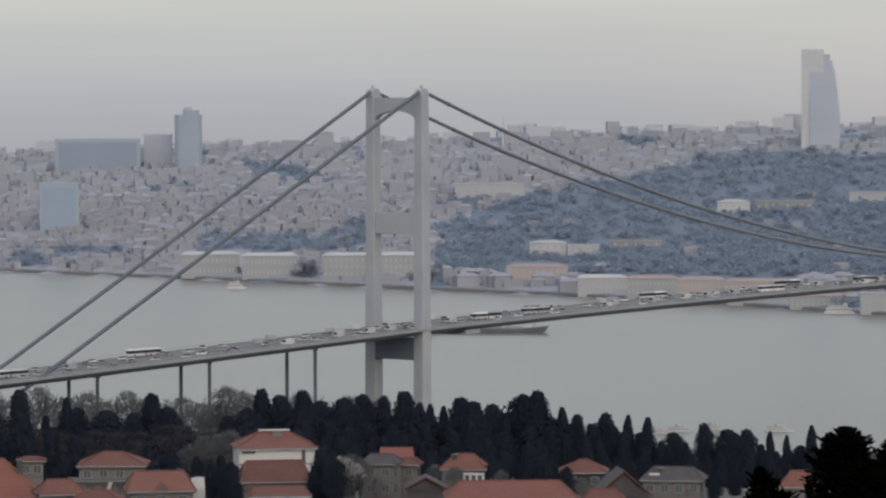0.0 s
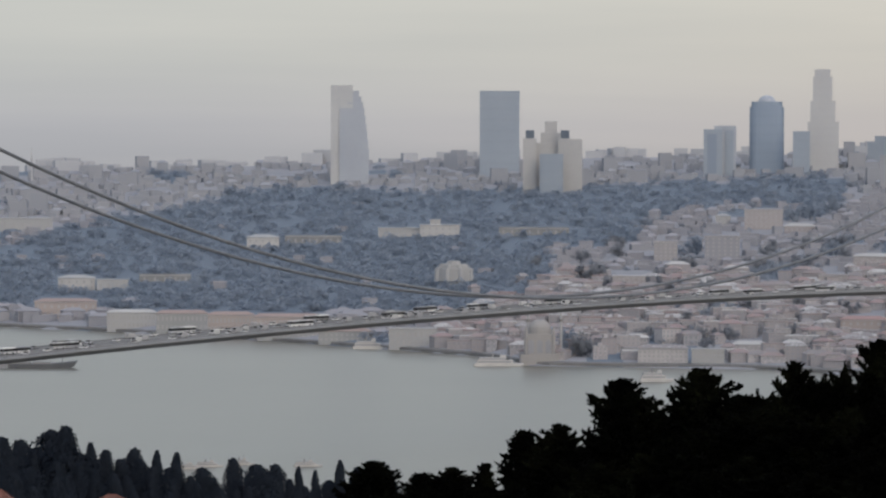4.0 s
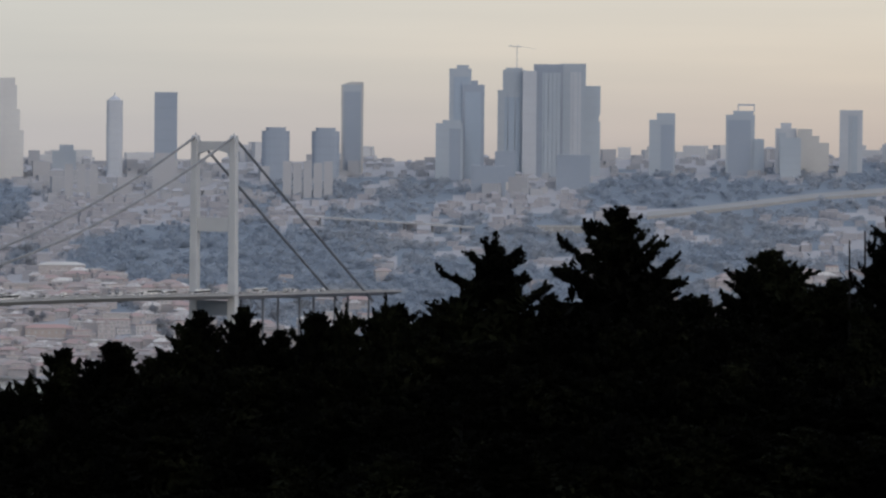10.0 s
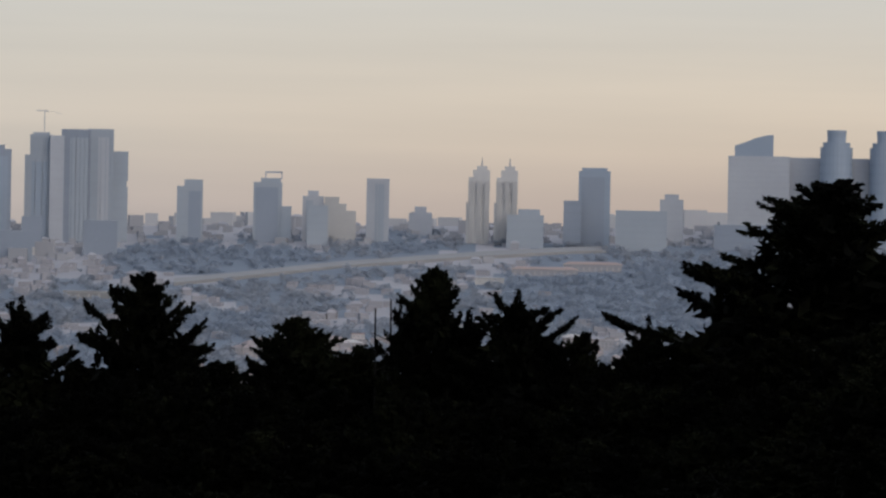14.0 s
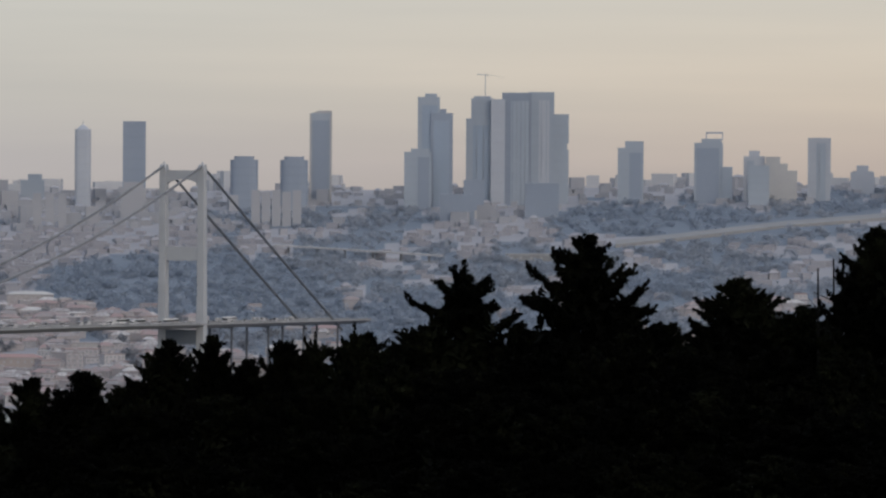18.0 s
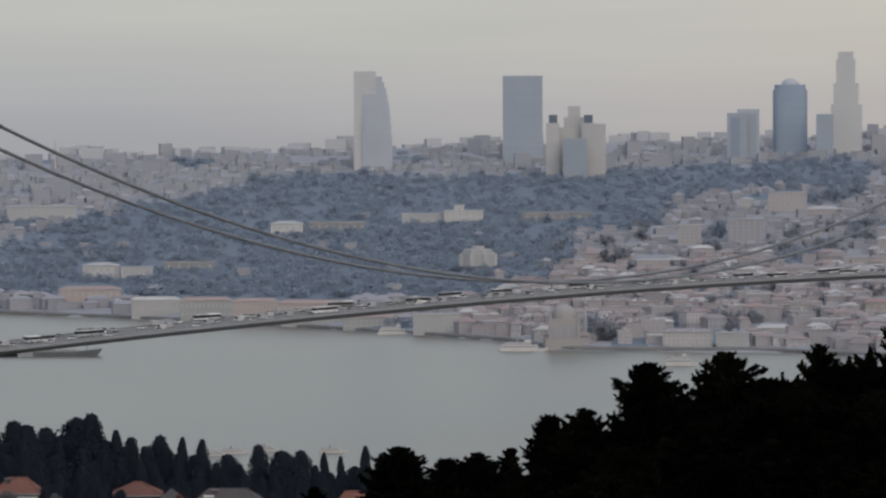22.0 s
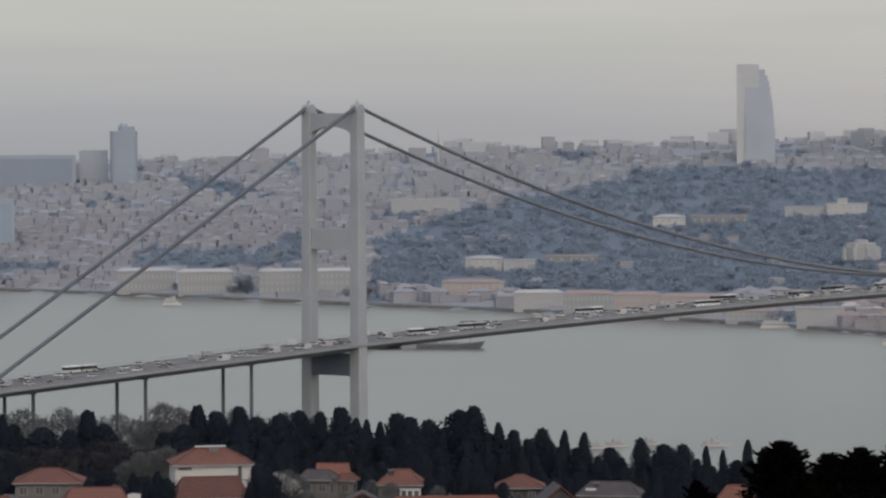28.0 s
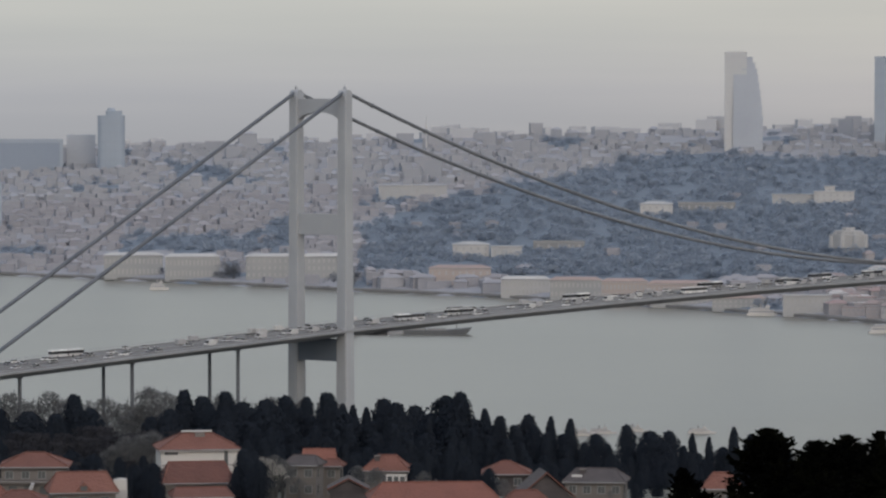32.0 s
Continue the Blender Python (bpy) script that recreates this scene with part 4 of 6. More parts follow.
def tuft_template(rng, n, flat=1.0):
    """n small leaf clumps in an uneven crown of unit radius: vertices (4n, 3)."""
    lobes = rng.normal(0, 0.42, (7, 3)) * (1, 1, 0.8)
    c = lobes[rng.integers(0, 7, n)] + rng.normal(0, 0.27, (n, 3))
    out = c * 1.2 * (1, 1, 0.5) + (0, 0, 0.12) + rng.normal(0, 0.25, (n, 3))
    u = np.cross(out, rng.normal(0, 1, (n, 3)))
    u /= np.linalg.norm(u, axis=1)[:, None]
    v = np.cross(out, u)
    v /= np.linalg.norm(v, axis=1)[:, None]
    s = rng.uniform(0.10, 0.22, (n, 1))
    return np.stack([c - u * s, c - v * s * 0.8, c + u * s, c + v * s * 0.8], 1) * (1, 1, flat)


def stamp(templates, spots, rng):
    """Copies of the templates at spots (x, y, z, radius, height ratio)."""
    out = []
    for x, y, z, r, k in spots:
        t = templates[rng.integers(0, len(templates))]
        a = rng.uniform(0, 6.28)
        c, s = math.cos(a), math.sin(a)
        q = t * (r, r, r * k)
        out.append(np.stack([q[..., 0] * c - q[..., 1] * s + x, q[..., 0] * s + q[..., 1] * c + y, q[..., 2] + z], -1))
    v = np.concatenate(out).reshape(-1, 3)
    return v, np.arange(len(v)).reshape(-1, 4)


# single dark evergreen clumps in the town: azimuth, elevation of the foot, radius
CLUMPS = [(10.52, -1.80, 11), (9.03, -2.12, 9), (11.24, -2.52, 7), (10.87, -2.97, 7), (11.75, -2.95, 7), (8.74, -3.14, 10), (8.95, -3.16, 8), (12.53, -2.56, 6), (12.07, -1.25, 13), (12.3, -1.2, 12), (11.9, -1.3, 10),
          (13.1, -2.35, 6), (10.1, -2.3, 5), (9.8, -2.8, 5), (14.3, -2.7, 7), (12.1, -3.05, 6), (15.0, -2.2, 6), (11.5, -1.75, 6), (9.4, -1.8, 6), (8.3, -1.95, 7), (-1.18, -2.55, 8), (-1.28, -2.54, 6), (0.42, -2.66, 8), (-0.28, -2.58, 5), (-2.1, -2.54, 6)]

CLEAR += [(a - 0.0035 * rad - 0.05, a + 0.0035 * rad + 0.05, e - 0.09, e + 0.06) for a, e, rad in CLUMPS]


def build_far_woods():
    rng = np.random.default_rng(11)
    templates = [tuft_template(rng, 100) for _ in range(6)]
    # bare holds the valley woods, whose colour is paled like haze
    park, bare, garden = [], [], []
    for _ in range(24000):
        az, el = rng.uniform(-7, 32.5), rng.uniform(-3.0, -0.3)
        w = wooded(az, el)
        if not w and (rng.random() > 0.1 or el > -0.56):
            continue
        if w and rng.random() > 0.9 or is_clear(az, el) or el > np.interp(az, RIM_AZ, RIM_EL) - 0.02:
            continue
        r = reach(az, el)
        if r < shore(az) + 25:
            continue
        p = at(az, r)
        rad = rng.uniform(4.5, 8.0) if w else rng.uniform(2.5, 5.0)
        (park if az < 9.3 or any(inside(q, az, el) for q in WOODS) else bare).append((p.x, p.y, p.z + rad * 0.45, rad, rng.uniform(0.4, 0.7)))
    # rows and knots of dark trees in the gardens of the waterfront quarter
    for _ in range(150):
        az, el = rng.uniform(8.4, 16.8), rng.uniform(-3.15, -1.45)
        r = reach(az, el)
        if r < shore(az) + 30 or is_clear(az, el) or any(inside(q, az, el) for q in WOODS):
            continue
        for k in range(rng.integers(2, 6)):
            p = at(az + rng.normal(0, 0.045), r + rng.uniform(-12, 6))
            rad = rng.uniform(2.6, 5.0)
            garden.append((p.x, p.y, p.z + rad * rng.uniform(0.8, 1.6), rad, rng.uniform(0.8, 1.5)))
    for az, el, rad in CLUMPS:
        for k in range(7):
            p = at(az + rng.uniform(-0.0003, 0.0003) * rad * 20, reach(az, el))
            (park if rad > 9.5 else garden).append((p.x + rng.normal(0, rad * 0.5), p.y, p.z + rad * rng.uniform(0.4, 1.3), rad * rng.uniform(0.5, 0.8), 1.0))
    # valley woods take a paler material than the park, for thicker haze
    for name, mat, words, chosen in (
            ("far_park_woods", M_WOOD, "evergreen park woods on the far hill above the strait, coloured haze-blue", park),
            ("far_bare_woods", M_VALLEYWOOD, "grey woods in the far valley, paled in colour to imitate haze", bare),
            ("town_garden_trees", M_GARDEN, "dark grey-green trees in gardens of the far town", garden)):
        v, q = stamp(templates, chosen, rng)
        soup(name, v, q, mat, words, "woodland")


def house_block(rng, x, y, z, turn, w, d, h, pitched, out, glazed=True):
    """One plain house of the far town: walls, a roof and window panes."""
    c, s = math.cos(turn), math.sin(turn)

    def put(px, py, pz):
        return (x + px * c - py * s, y + px * s + py * c, z + pz)
    hw, hd = w / 2, d / 2
    k = len(out["wv"])
    out["wv"] += [put(a, b, e) for e in (-9, h) for a, b in ((-hw, -hd), (hw, -hd), (hw, hd), (-hw, hd))]
    out["wq"] += [(k, k + 1, k + 5, k + 4), (k + 1, k + 2, k + 6, k + 5), (k + 2, k + 3, k + 7, k + 6), (k + 3, k, k + 4, k + 7)]
    k = len(out["rv"])
    e = 0.6
    if pitched:
        out["rv"] += [put(-hw - e, -hd - e, h), put(hw + e, -hd - e, h), put(hw + e, hd + e, h), put(-hw - e, hd + e, h), put(-hw * 0.45, 0, h + 2.6), put(hw * 0.45, 0, h + 2.6)]
        out["rq"] += [(k, k + 1, k + 5, k + 4), (k + 2, k + 3, k + 4, k + 5), (k + 1, k + 2, k + 5, k + 5), (k + 3, k, k + 4, k + 4)]
    else:
        out["rv"] += [put(a, b, h + 0.7) for a, b in ((-hw, -hd), (hw, -hd), (hw, hd), (-hw, hd))]
        out["rv"] += [put(a, b, h - 0.1) for a, b in ((-hw, -hd), (hw, -hd), (hw, hd), (-hw, hd))]
        out["rq"] += [(k, k + 1, k + 2, k + 3), (k + 4, k + 5, k + 1, k), (k + 5, k + 6, k + 2, k + 1), (k + 7, k + 4, k, k + 3)]
    if not glazed:
        return
    floors = max(2, int(h / 3.1))
    for side, span, off in (("f", w, -hd - 0.06), ("l", d, -hw - 0.06), ("r", d, hw + 0.06)):
        n = max(2, int(span / 3.2))
        for i in range(n):
            u = -span / 2 + span * (i + 0.5) / n
            for j in range(floors):
                zz = h - 2.4 - 3.1 * j
                if rng.random() < 0.12 or zz < 0.4:
                    continue
                k = len(out["gv"])
                ww = 0.65
                if side == "f":
                    out["gv"] += [put(u - ww, off, zz), put(u + ww, off, zz), put(u + ww, off, zz + 1.4), put(u - ww, off, zz + 1.4)]
                else:
                    out["gv"] += [put(off, u - ww, zz), put(off, u + ww, zz), put(off, u + ww, zz + 1.4), put(off, u - ww, zz + 1.4)]
                out["gq"].append((k, k + 1, k + 2, k + 3))


def build_far_town():
    rng = np.random.default_rng(23)
    hill, quarter, ridge = ({k: [] for k in ("wv", "wq", "rv", "rq", "gv", "gq")} for _ in range(3))
    for _ in range(17500):
        az = rng.uniform(-7.2, 32.5)
        rim = float(np.interp(az, RIM_AZ, RIM_EL))
        el = rng.uniform(-3.35, rim)
        if is_clear(az, el):
            continue
        w_here = wooded(az, el)
        if w_here and rng.random() > 0.012 or az > 16 and el < -0.42 and rng.random() > 0.6:
            continue
        r = reach(az, el)
        if r < shore(az) + 18 or el < math.degrees(math.atan2(-163, shore(az))) - 0.02:
            continue
        p = at(az, r)
        if r < shore(az) + 345 and any((p - q).length < 12 for q in SHORE_SPOTS):
            continue
        high = r > 4250
        w, d = (rng.uniform(7, 21), rng.uniform(8, 13)) if r < 3500 else (rng.uniform(6, 13), rng.uniform(7, 11))
        h = rng.uniform(4, 9) if r < 3500 else rng.uniform(2.5, 6) if not high else rng.uniform(2.5, 6.5)
        if high and rng.random() < (0.02 if az < 6 else 0.05):
            h, w = rng.uniform(10, 18), rng.uniform(12, 22)
        turn = radians(-az + (rng.choice([-24, -10, 6, 18]) + rng.uniform(-8, 8)) * (1.0 if r < 3500 else 0.6))
        house_block(rng, p.x, p.y, p.z, turn, w, d, h, rng.random() < (0.48 if r < 3500 else 0.12), quarter if az > 7 and r < 3500 else ridge if r > 4300 else hill, r < 3800)
    # the materials hold the haze: low contrast, bluish, paler on the ridge
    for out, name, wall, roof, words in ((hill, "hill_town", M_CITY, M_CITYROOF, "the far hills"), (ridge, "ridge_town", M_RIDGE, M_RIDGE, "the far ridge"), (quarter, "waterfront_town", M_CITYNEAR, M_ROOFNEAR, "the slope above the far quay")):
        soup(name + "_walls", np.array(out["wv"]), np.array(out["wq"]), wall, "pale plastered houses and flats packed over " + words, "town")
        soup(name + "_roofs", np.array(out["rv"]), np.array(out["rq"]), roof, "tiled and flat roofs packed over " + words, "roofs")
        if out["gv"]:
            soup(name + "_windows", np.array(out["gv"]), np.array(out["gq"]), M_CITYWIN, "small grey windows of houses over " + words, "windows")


def build_hazy_ridge():
    """Rows of flats behind the ridge, paled in colour to imitate haze."""
    rng = np.random.default_rng(77)
    out = {k: [] for k in ("wv", "wq", "rv", "rq", "gv", "gq")}
    for _ in range(420):
        az = rng.uniform(-6, 32)
        r = rng.uniform(4860, 5200)
        rim = float(np.interp(az, RIM_AZ, RIM_EL))
        up = rim + 0.02 + 0.2 * max(0.0, noise.noise(Vector((az * 0.8, 2.0, 0)))) + rng.uniform(0, 0.17 if az < 12 else 0.27) ** 1.3
        z = 165 + 4850 * math.tan(radians(rim)) - 12
        p = at(az, r, z)
        w = rng.uniform(12, 34)
        house_block(rng, p.x, p.y, z, radians(-az + rng.uniform(-25, 25)), w, 14, 165 + r * math.tan(radians(up)) - z, False, out, False)
    soup("hazy_ridge_walls", np.array(out["wv"]), np.array(out["wq"]), M_RIDGEHAZE, "blocks of flats behind the ridge, coloured pale like haze", "town")
    soup("hazy_ridge_roofs", np.array(out["rv"]), np.array(out["rq"]), M_RIDGEHAZE, "flat roofs behind the ridge, coloured pale like haze", "roofs")

# ---------------------------------------------------------------- trees on the near hill
def conifer_mesh(seed, tall, wide, soft_top, arms, core, leaf=0.056, lift=0.6, round_top=0.0):
    """Trunk, up-curving arms with side twigs and a crown of small needle sprays for a tree that many metres tall; wide is the crown's half-width."""
    rng = np.random.default_rng(seed)
    wood = Geo()
    lean = rng.normal(0, 0.004 * tall, (2,))
    lobes = rng.uniform(0, 6.28, 4)

    def axis(z):
        return np.array([lean[0] * (z / tall) ** 2, lean[1] * (z / tall) ** 2, z])

    def girth(d, ang):
        swell = 1 + 0.20 * math.sin(ang + lobes[0] + 0.9 * d) + 0.16 * math.sin(2 * ang + lobes[1] - 1.9 * d) + 0.10 * math.sin(3 * ang + lobes[2] + 3.3 * d)
        return wide * (1 - math.exp(-max(d, 0.02) / soft_top)) * (0.78 + 0.22 * min(1.0, d / 5)) * swell
    steps = np.linspace(0, 0.99, 8)
    wood.tube([axis(tall * k) for k in steps], [0.02 * tall * (1 - 0.96 * k) for k in steps], 7)
    centres, dirs = [], []

    def spray(p, q, bend, fat, count):
        """Needles along a bent twig from p to q."""
        m = max(3, int(np.linalg.norm(q - p) / 0.05))
        t = np.linspace(0.1, 1.0, m)[:, None]
        mid = (p + q) / 2 - (0, 0, bend)
        line = (1 - t) ** 2 * p + 2 * t * (1 - t) * mid + t * t * q
        way = 2 * (1 - t) * (mid - p) + 2 * t * (q - mid)
        way /= np.linalg.norm(way, axis=1)[:, None]
        girdle = fat * (0.45 + 0.75 * np.minimum(1, (1.08 - t) * 2.4))
        centres.append(np.repeat(line, count, 0) + rng.normal(0, 1, (m * count, 3)) * np.repeat(girdle, count, 0))
        dirs.append(np.repeat(way, count, 0) + rng.normal(0, 0.7, (m * count, 3)))

    first_arm = 0.62 if round_top < 0.06 else 0.1
    for i in range(arms):
        d = first_arm + (tall * 0.8 - first_arm) * ((i + rng.uniform(0, 1)) / arms) ** 1.35
        ang = i * 2.4 + rng.uniform(-0.6, 0.6)
        base = axis(tall - d)
        rise = lift * rng.uniform(0.2, 1.5) * (1.3 - 0.75 * min(1, d / 4))
        # the tip ends near the outline at its own height
        fill = rng.choice([0.72, 0.88, 0.97, 1.03, 1.1] if round_top > 0.06 else [0.6, 0.82, 0.95, 1.05, 1.2], p=[0.15, 0.25, 0.27, 0.22, 0.11])
        length = girth(d, ang) * fill
        for _ in range(4):
            length = 0.5 * length + 0.5 * min(1.0, fill) * girth(d - rise * length, ang)
        length = length * max(1.0, fill) + 0.08
        flat = np.array([math.cos(ang), math.sin(ang), 0.0])
        tip = base + flat * length + (0, 0, length * rise)
        sag = length * 0.2 * rise
        wood.tube([base, (base + tip) / 2 - (0, 0, sag * 0.5), tip], [0.045, 0.028, 0.008], 4)
        spray(base + (tip - base) * 0.1, tip, sag, 0.035 * rng.uniform(0.8, 1.2), 9)
        # side twigs, longest in the middle of the arm, their ends turned up
        for k in range(max(5, int(length / 0.085))):
            u = rng.uniform(0.3, 0.98)
            p = base + (tip - base) * u - (0, 0, sag * 2 * u * (1 - u))
            yaw = ang + rng.choice([-1, 1]) * rng.uniform(0.3, 1.2)
            reach_out = rng.uniform(0.1, 0.32) * min(1.0, 0.4 + length * 0.55)
            q = p + np.array([math.cos(yaw), math.sin(yaw), rng.uniform(0.05, 0.9)]) * reach_out
            spray(p, q, reach_out * 0.1, 0.024 * rng.uniform(0.6, 1.4), 8)
    # the leader, and short steep shoots round it
    for k in range(3 + int(round_top * 22)):
        ang, out = rng.uniform(0, 6.28), (0.0 if k == 0 else (0.1 + round_top) * rng.uniform(0.5, 1.6))
        top = axis(tall - (0.0 if k == 0 else rng.uniform(0.12, 0.45)))
        foot = axis(tall - 1.1)
        spray(foot, top + np.array([math.cos(ang), math.sin(ang), 0]) * out, 0.05, 0.055 + 0.05 * round_top, 13)
    c, dr = np.concatenate(centres), np.concatenate(dirs)
    ln = leaf * rng.uniform(0.6, 1.4, (len(c), 1))
    # the thick inside of the crown
    m = 6500
    d = 0.35 + tall * 0.92 * rng.uniform(0, 1, m) ** 0.85
    ang = rng.uniform(0, 6.28, m)
    rad = core * np.array([girth(x - 0.3, a) for x, a in zip(d, ang)]) * np.sqrt(rng.uniform(0, 1, m))
    c = np.concatenate([c, np.stack([rad * np.cos(ang), rad * np.sin(ang), tall - d], 1)])
    dr = np.concatenate([dr, rng.normal(0, 1, (m, 3))])
    ln = np.concatenate([ln, rng.uniform(0.10, 0.26, (m, 1))])
    dr /= np.linalg.norm(dr, axis=1)[:, None]
    w = np.cross(dr, rng.normal(0, 1, dr.shape))
    w /= np.linalg.norm(w, axis=1)[:, None]
    v = np.stack([c - dr * ln, c + w * ln * 0.42, c + dr * ln, c - w * ln * 0.42], 1).reshape(-1, 3)
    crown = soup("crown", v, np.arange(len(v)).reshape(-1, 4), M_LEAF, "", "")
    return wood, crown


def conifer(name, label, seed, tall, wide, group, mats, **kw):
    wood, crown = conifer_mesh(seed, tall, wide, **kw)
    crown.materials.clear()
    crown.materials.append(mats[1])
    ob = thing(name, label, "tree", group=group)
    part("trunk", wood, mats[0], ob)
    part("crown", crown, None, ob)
    return ob


def plant(source, first, m):
    """The first call moves the source itself; later ones copy it."""
    if source in first:
        k = source.scale
        return copy_thing(source, m @ Matrix.Diagonal((1 / k.x, 1 / k.y, 1 / k.z, 1)))
    first.add(source)
    source.matrix_basis = m
    return source


# azimuth, elevation of the top, distance, kind, width factor
FRONT = [
    (4.95, -5.12, 190, 1, 0.75), (6.10, -4.58, 180, 5, 1.1), (6.74, -4.74, 178, 1, 1.0), (7.15, -4.66, 176, 0, 1.2), (7.62, -4.60, 172, 3, 0.9),
    (8.15, -4.15, 165, 1, 0.9), (8.62, -4.06, 160, 0, 1.0), (9.05, -4.1, 158, 2, 0.8), (9.50, -3.45, 150, 5, 1.0), (10.0, -3.95, 152, 1, 0.9), (10.55, -3.30, 148, 5, 0.95), (11.15, -3.65, 146, 1, 1.0), (11.85, -3.20, 142, 6, 0.75),
    (12.5, -3.18, 138, 2, 0.7), (12.98, -2.88, 136, 3, 1.0), (13.66, -2.80, 134, 3, 1.2), (14.2, -3.0, 134, 1, 1.0), (14.80, -2.36, 130, 0, 0.75), (15.40, -2.30, 128, 0, 0.65), (15.9, -2.62, 128, 0, 0.8), (16.40, -2.38, 126, 1, 0.75), (16.80, -2.25, 126, 7, 0.6), (17.35, -2.12, 124, 4, 0.7), (17.8, -2.5, 124, 1, 0.9),
    (18.83, -1.25, 118, 7, 1.0), (19.5, -2.4, 120, 1, 0.9), (20.50, -0.93, 112, 6, 0.9), (21.5, -2.2, 116, 0, 1.0), (22.62, -1.47, 112, 0, 1.05), (23.3, -2.4, 114, 1, 0.9), (24.45, -0.78, 108, 1, 0.85), (24.95, -1.3, 108, 2, 0.9), (25.58, -1.02, 106, 7, 1.0),
    (26.10, -1.75, 106, 1, 0.7), (26.50, -1.60, 108, 3, 0.7), (27.38, -1.36, 106, 4, 0.9), (27.9, -1.85, 104, 1, 0.9), (28.5, -1.6, 104, 0, 0.7), (29.78, 0.50, 96, 6, 1.5), (28.66, -0.60, 97, 5, 0.45), (31.0, -0.40, 100, 6, 0.9), (32.2, -0.6, 98, 0, 1.2), (33.4, -0.2, 98, 4, 1.2),
]


def build_front_trees():
    label = "ragged-tipped conifer on the viewpoint slope, coloured black as a backlit silhouette"
    kinds = []
    specs = [  # half-width, how gradually it widens, arms, filled core, lift of the arms, roundness of the top
        (2.0, 0.9, 150, 0.84, 0.55, 0.14), (1.75, 0.75, 150, 0.86, 0.55, 0.22), (1.6, 1.3, 74, 0.64, 0.5, 0.0),
        (1.15, 0.65, 120, 0.86, 0.7, 0.14), (1.95, 1.3, 84, 0.7, 0.5, 0.0), (2.0, 0.6, 160, 0.84, 0.6, 0.4), (2.3, 0.95, 130, 0.78, 0.55, 0.1), (2.25, 1.05, 70, 0.6, 0.62, 0.0)]
    for i, (wide, soft_top, arms, core, lift, round_top) in enumerate(specs):
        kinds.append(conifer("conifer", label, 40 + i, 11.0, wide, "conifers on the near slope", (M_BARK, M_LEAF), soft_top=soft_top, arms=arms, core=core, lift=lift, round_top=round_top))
    first = set()
    rng = random.Random(3)
    rows = list(FRONT)
    # the lower ranks that close the dark slope under the tree tops
    az = 5.0
    fill_az = [5.0, 5.75, 6.0, 7, 8, 9, 10, 11, 12, 12.7, 13.3, 14.2, 15.1, 16, 17, 18, 18.4, 19.6, 21.5, 23.5, 24.1, 26.2, 26.9, 28.1, 28.8, 31, 34]
    fill_el = [-5.55, -5.4, -4.98, -4.95, -4.65, -4.4, -3.9, -3.6, -3.5, -3.5, -3.2, -2.9, -2.75, -2.7, -2.42, -2.36, -2.3, -2.0, -2.0, -2.0, -2.08, -2.03, -1.9, -1.72, -1.3, -0.9, -0.8]
    while az < 33.8:
        line = float(np.interp(az, fill_az, fill_el))
        far_off = float(np.interp(az, [5, 12, 18, 25, 30, 34], [180, 144, 124, 112, 100, 100]))
        for drop, k in ((0.05, 1.0), (0.5, 0.84), (1.1, 0.72), (1.9, 0.6)):
            a = az + rng.uniform(-0.15, 0.15)
            rows.append((a, line - drop + rng.uniform(-0.2, 0.24), far_off * k + rng.uniform(-3, 3), rng.choice([0, 4, 6, 6, 7]), rng.uniform(0.85, 1.2)))
        az += 0.38
    for a, el, r, kind, wide in rows:
        gz = height(a, r)
        tall = 165 + r * math.tan(radians(el)) - gz
        if tall < 2.0:
            continue
        k = tall / 11.0
        wk = wide * (0.35 + 0.65 * min(k, 1.4))
        m = Matrix.LocRotScale(at(a, r, gz - 0.1), Euler((0, 0, rng.uniform(0, 6.28))), Vector((wk, wk, k)))
        plant(kinds[kind], first, m)
    for a, el, r in ((23.66, -1.35, 110), (23.87, -1.22, 110)):
        base = at(a, r)
        tall = 165 + r * math.tan(radians(el)) - base.z
        snag = thing("dead_tree", "thin bare dead trunk among dark conifers", "tree", Matrix.Translation(base), "dead trees")
        part("trunk", Geo().tube([(0, 0, 0), (0.06, 0, tall * 0.5), (0, 0.05, tall)], [0.09, 0.06, 0.02], 6), M_BARK, snag)
        for i in range(9):
            z, d = tall * (0.55 + 0.045 * i), rng.choice([-1, 1])
            part("branch", Geo().tube([(0, 0, z), (d * rng.uniform(0.25, 0.55), rng.uniform(-0.2, 0.2), z + rng.uniform(0.1, 0.35))], [0.02, 0.008], 4), M_BARK, snag)


build_front_trees()

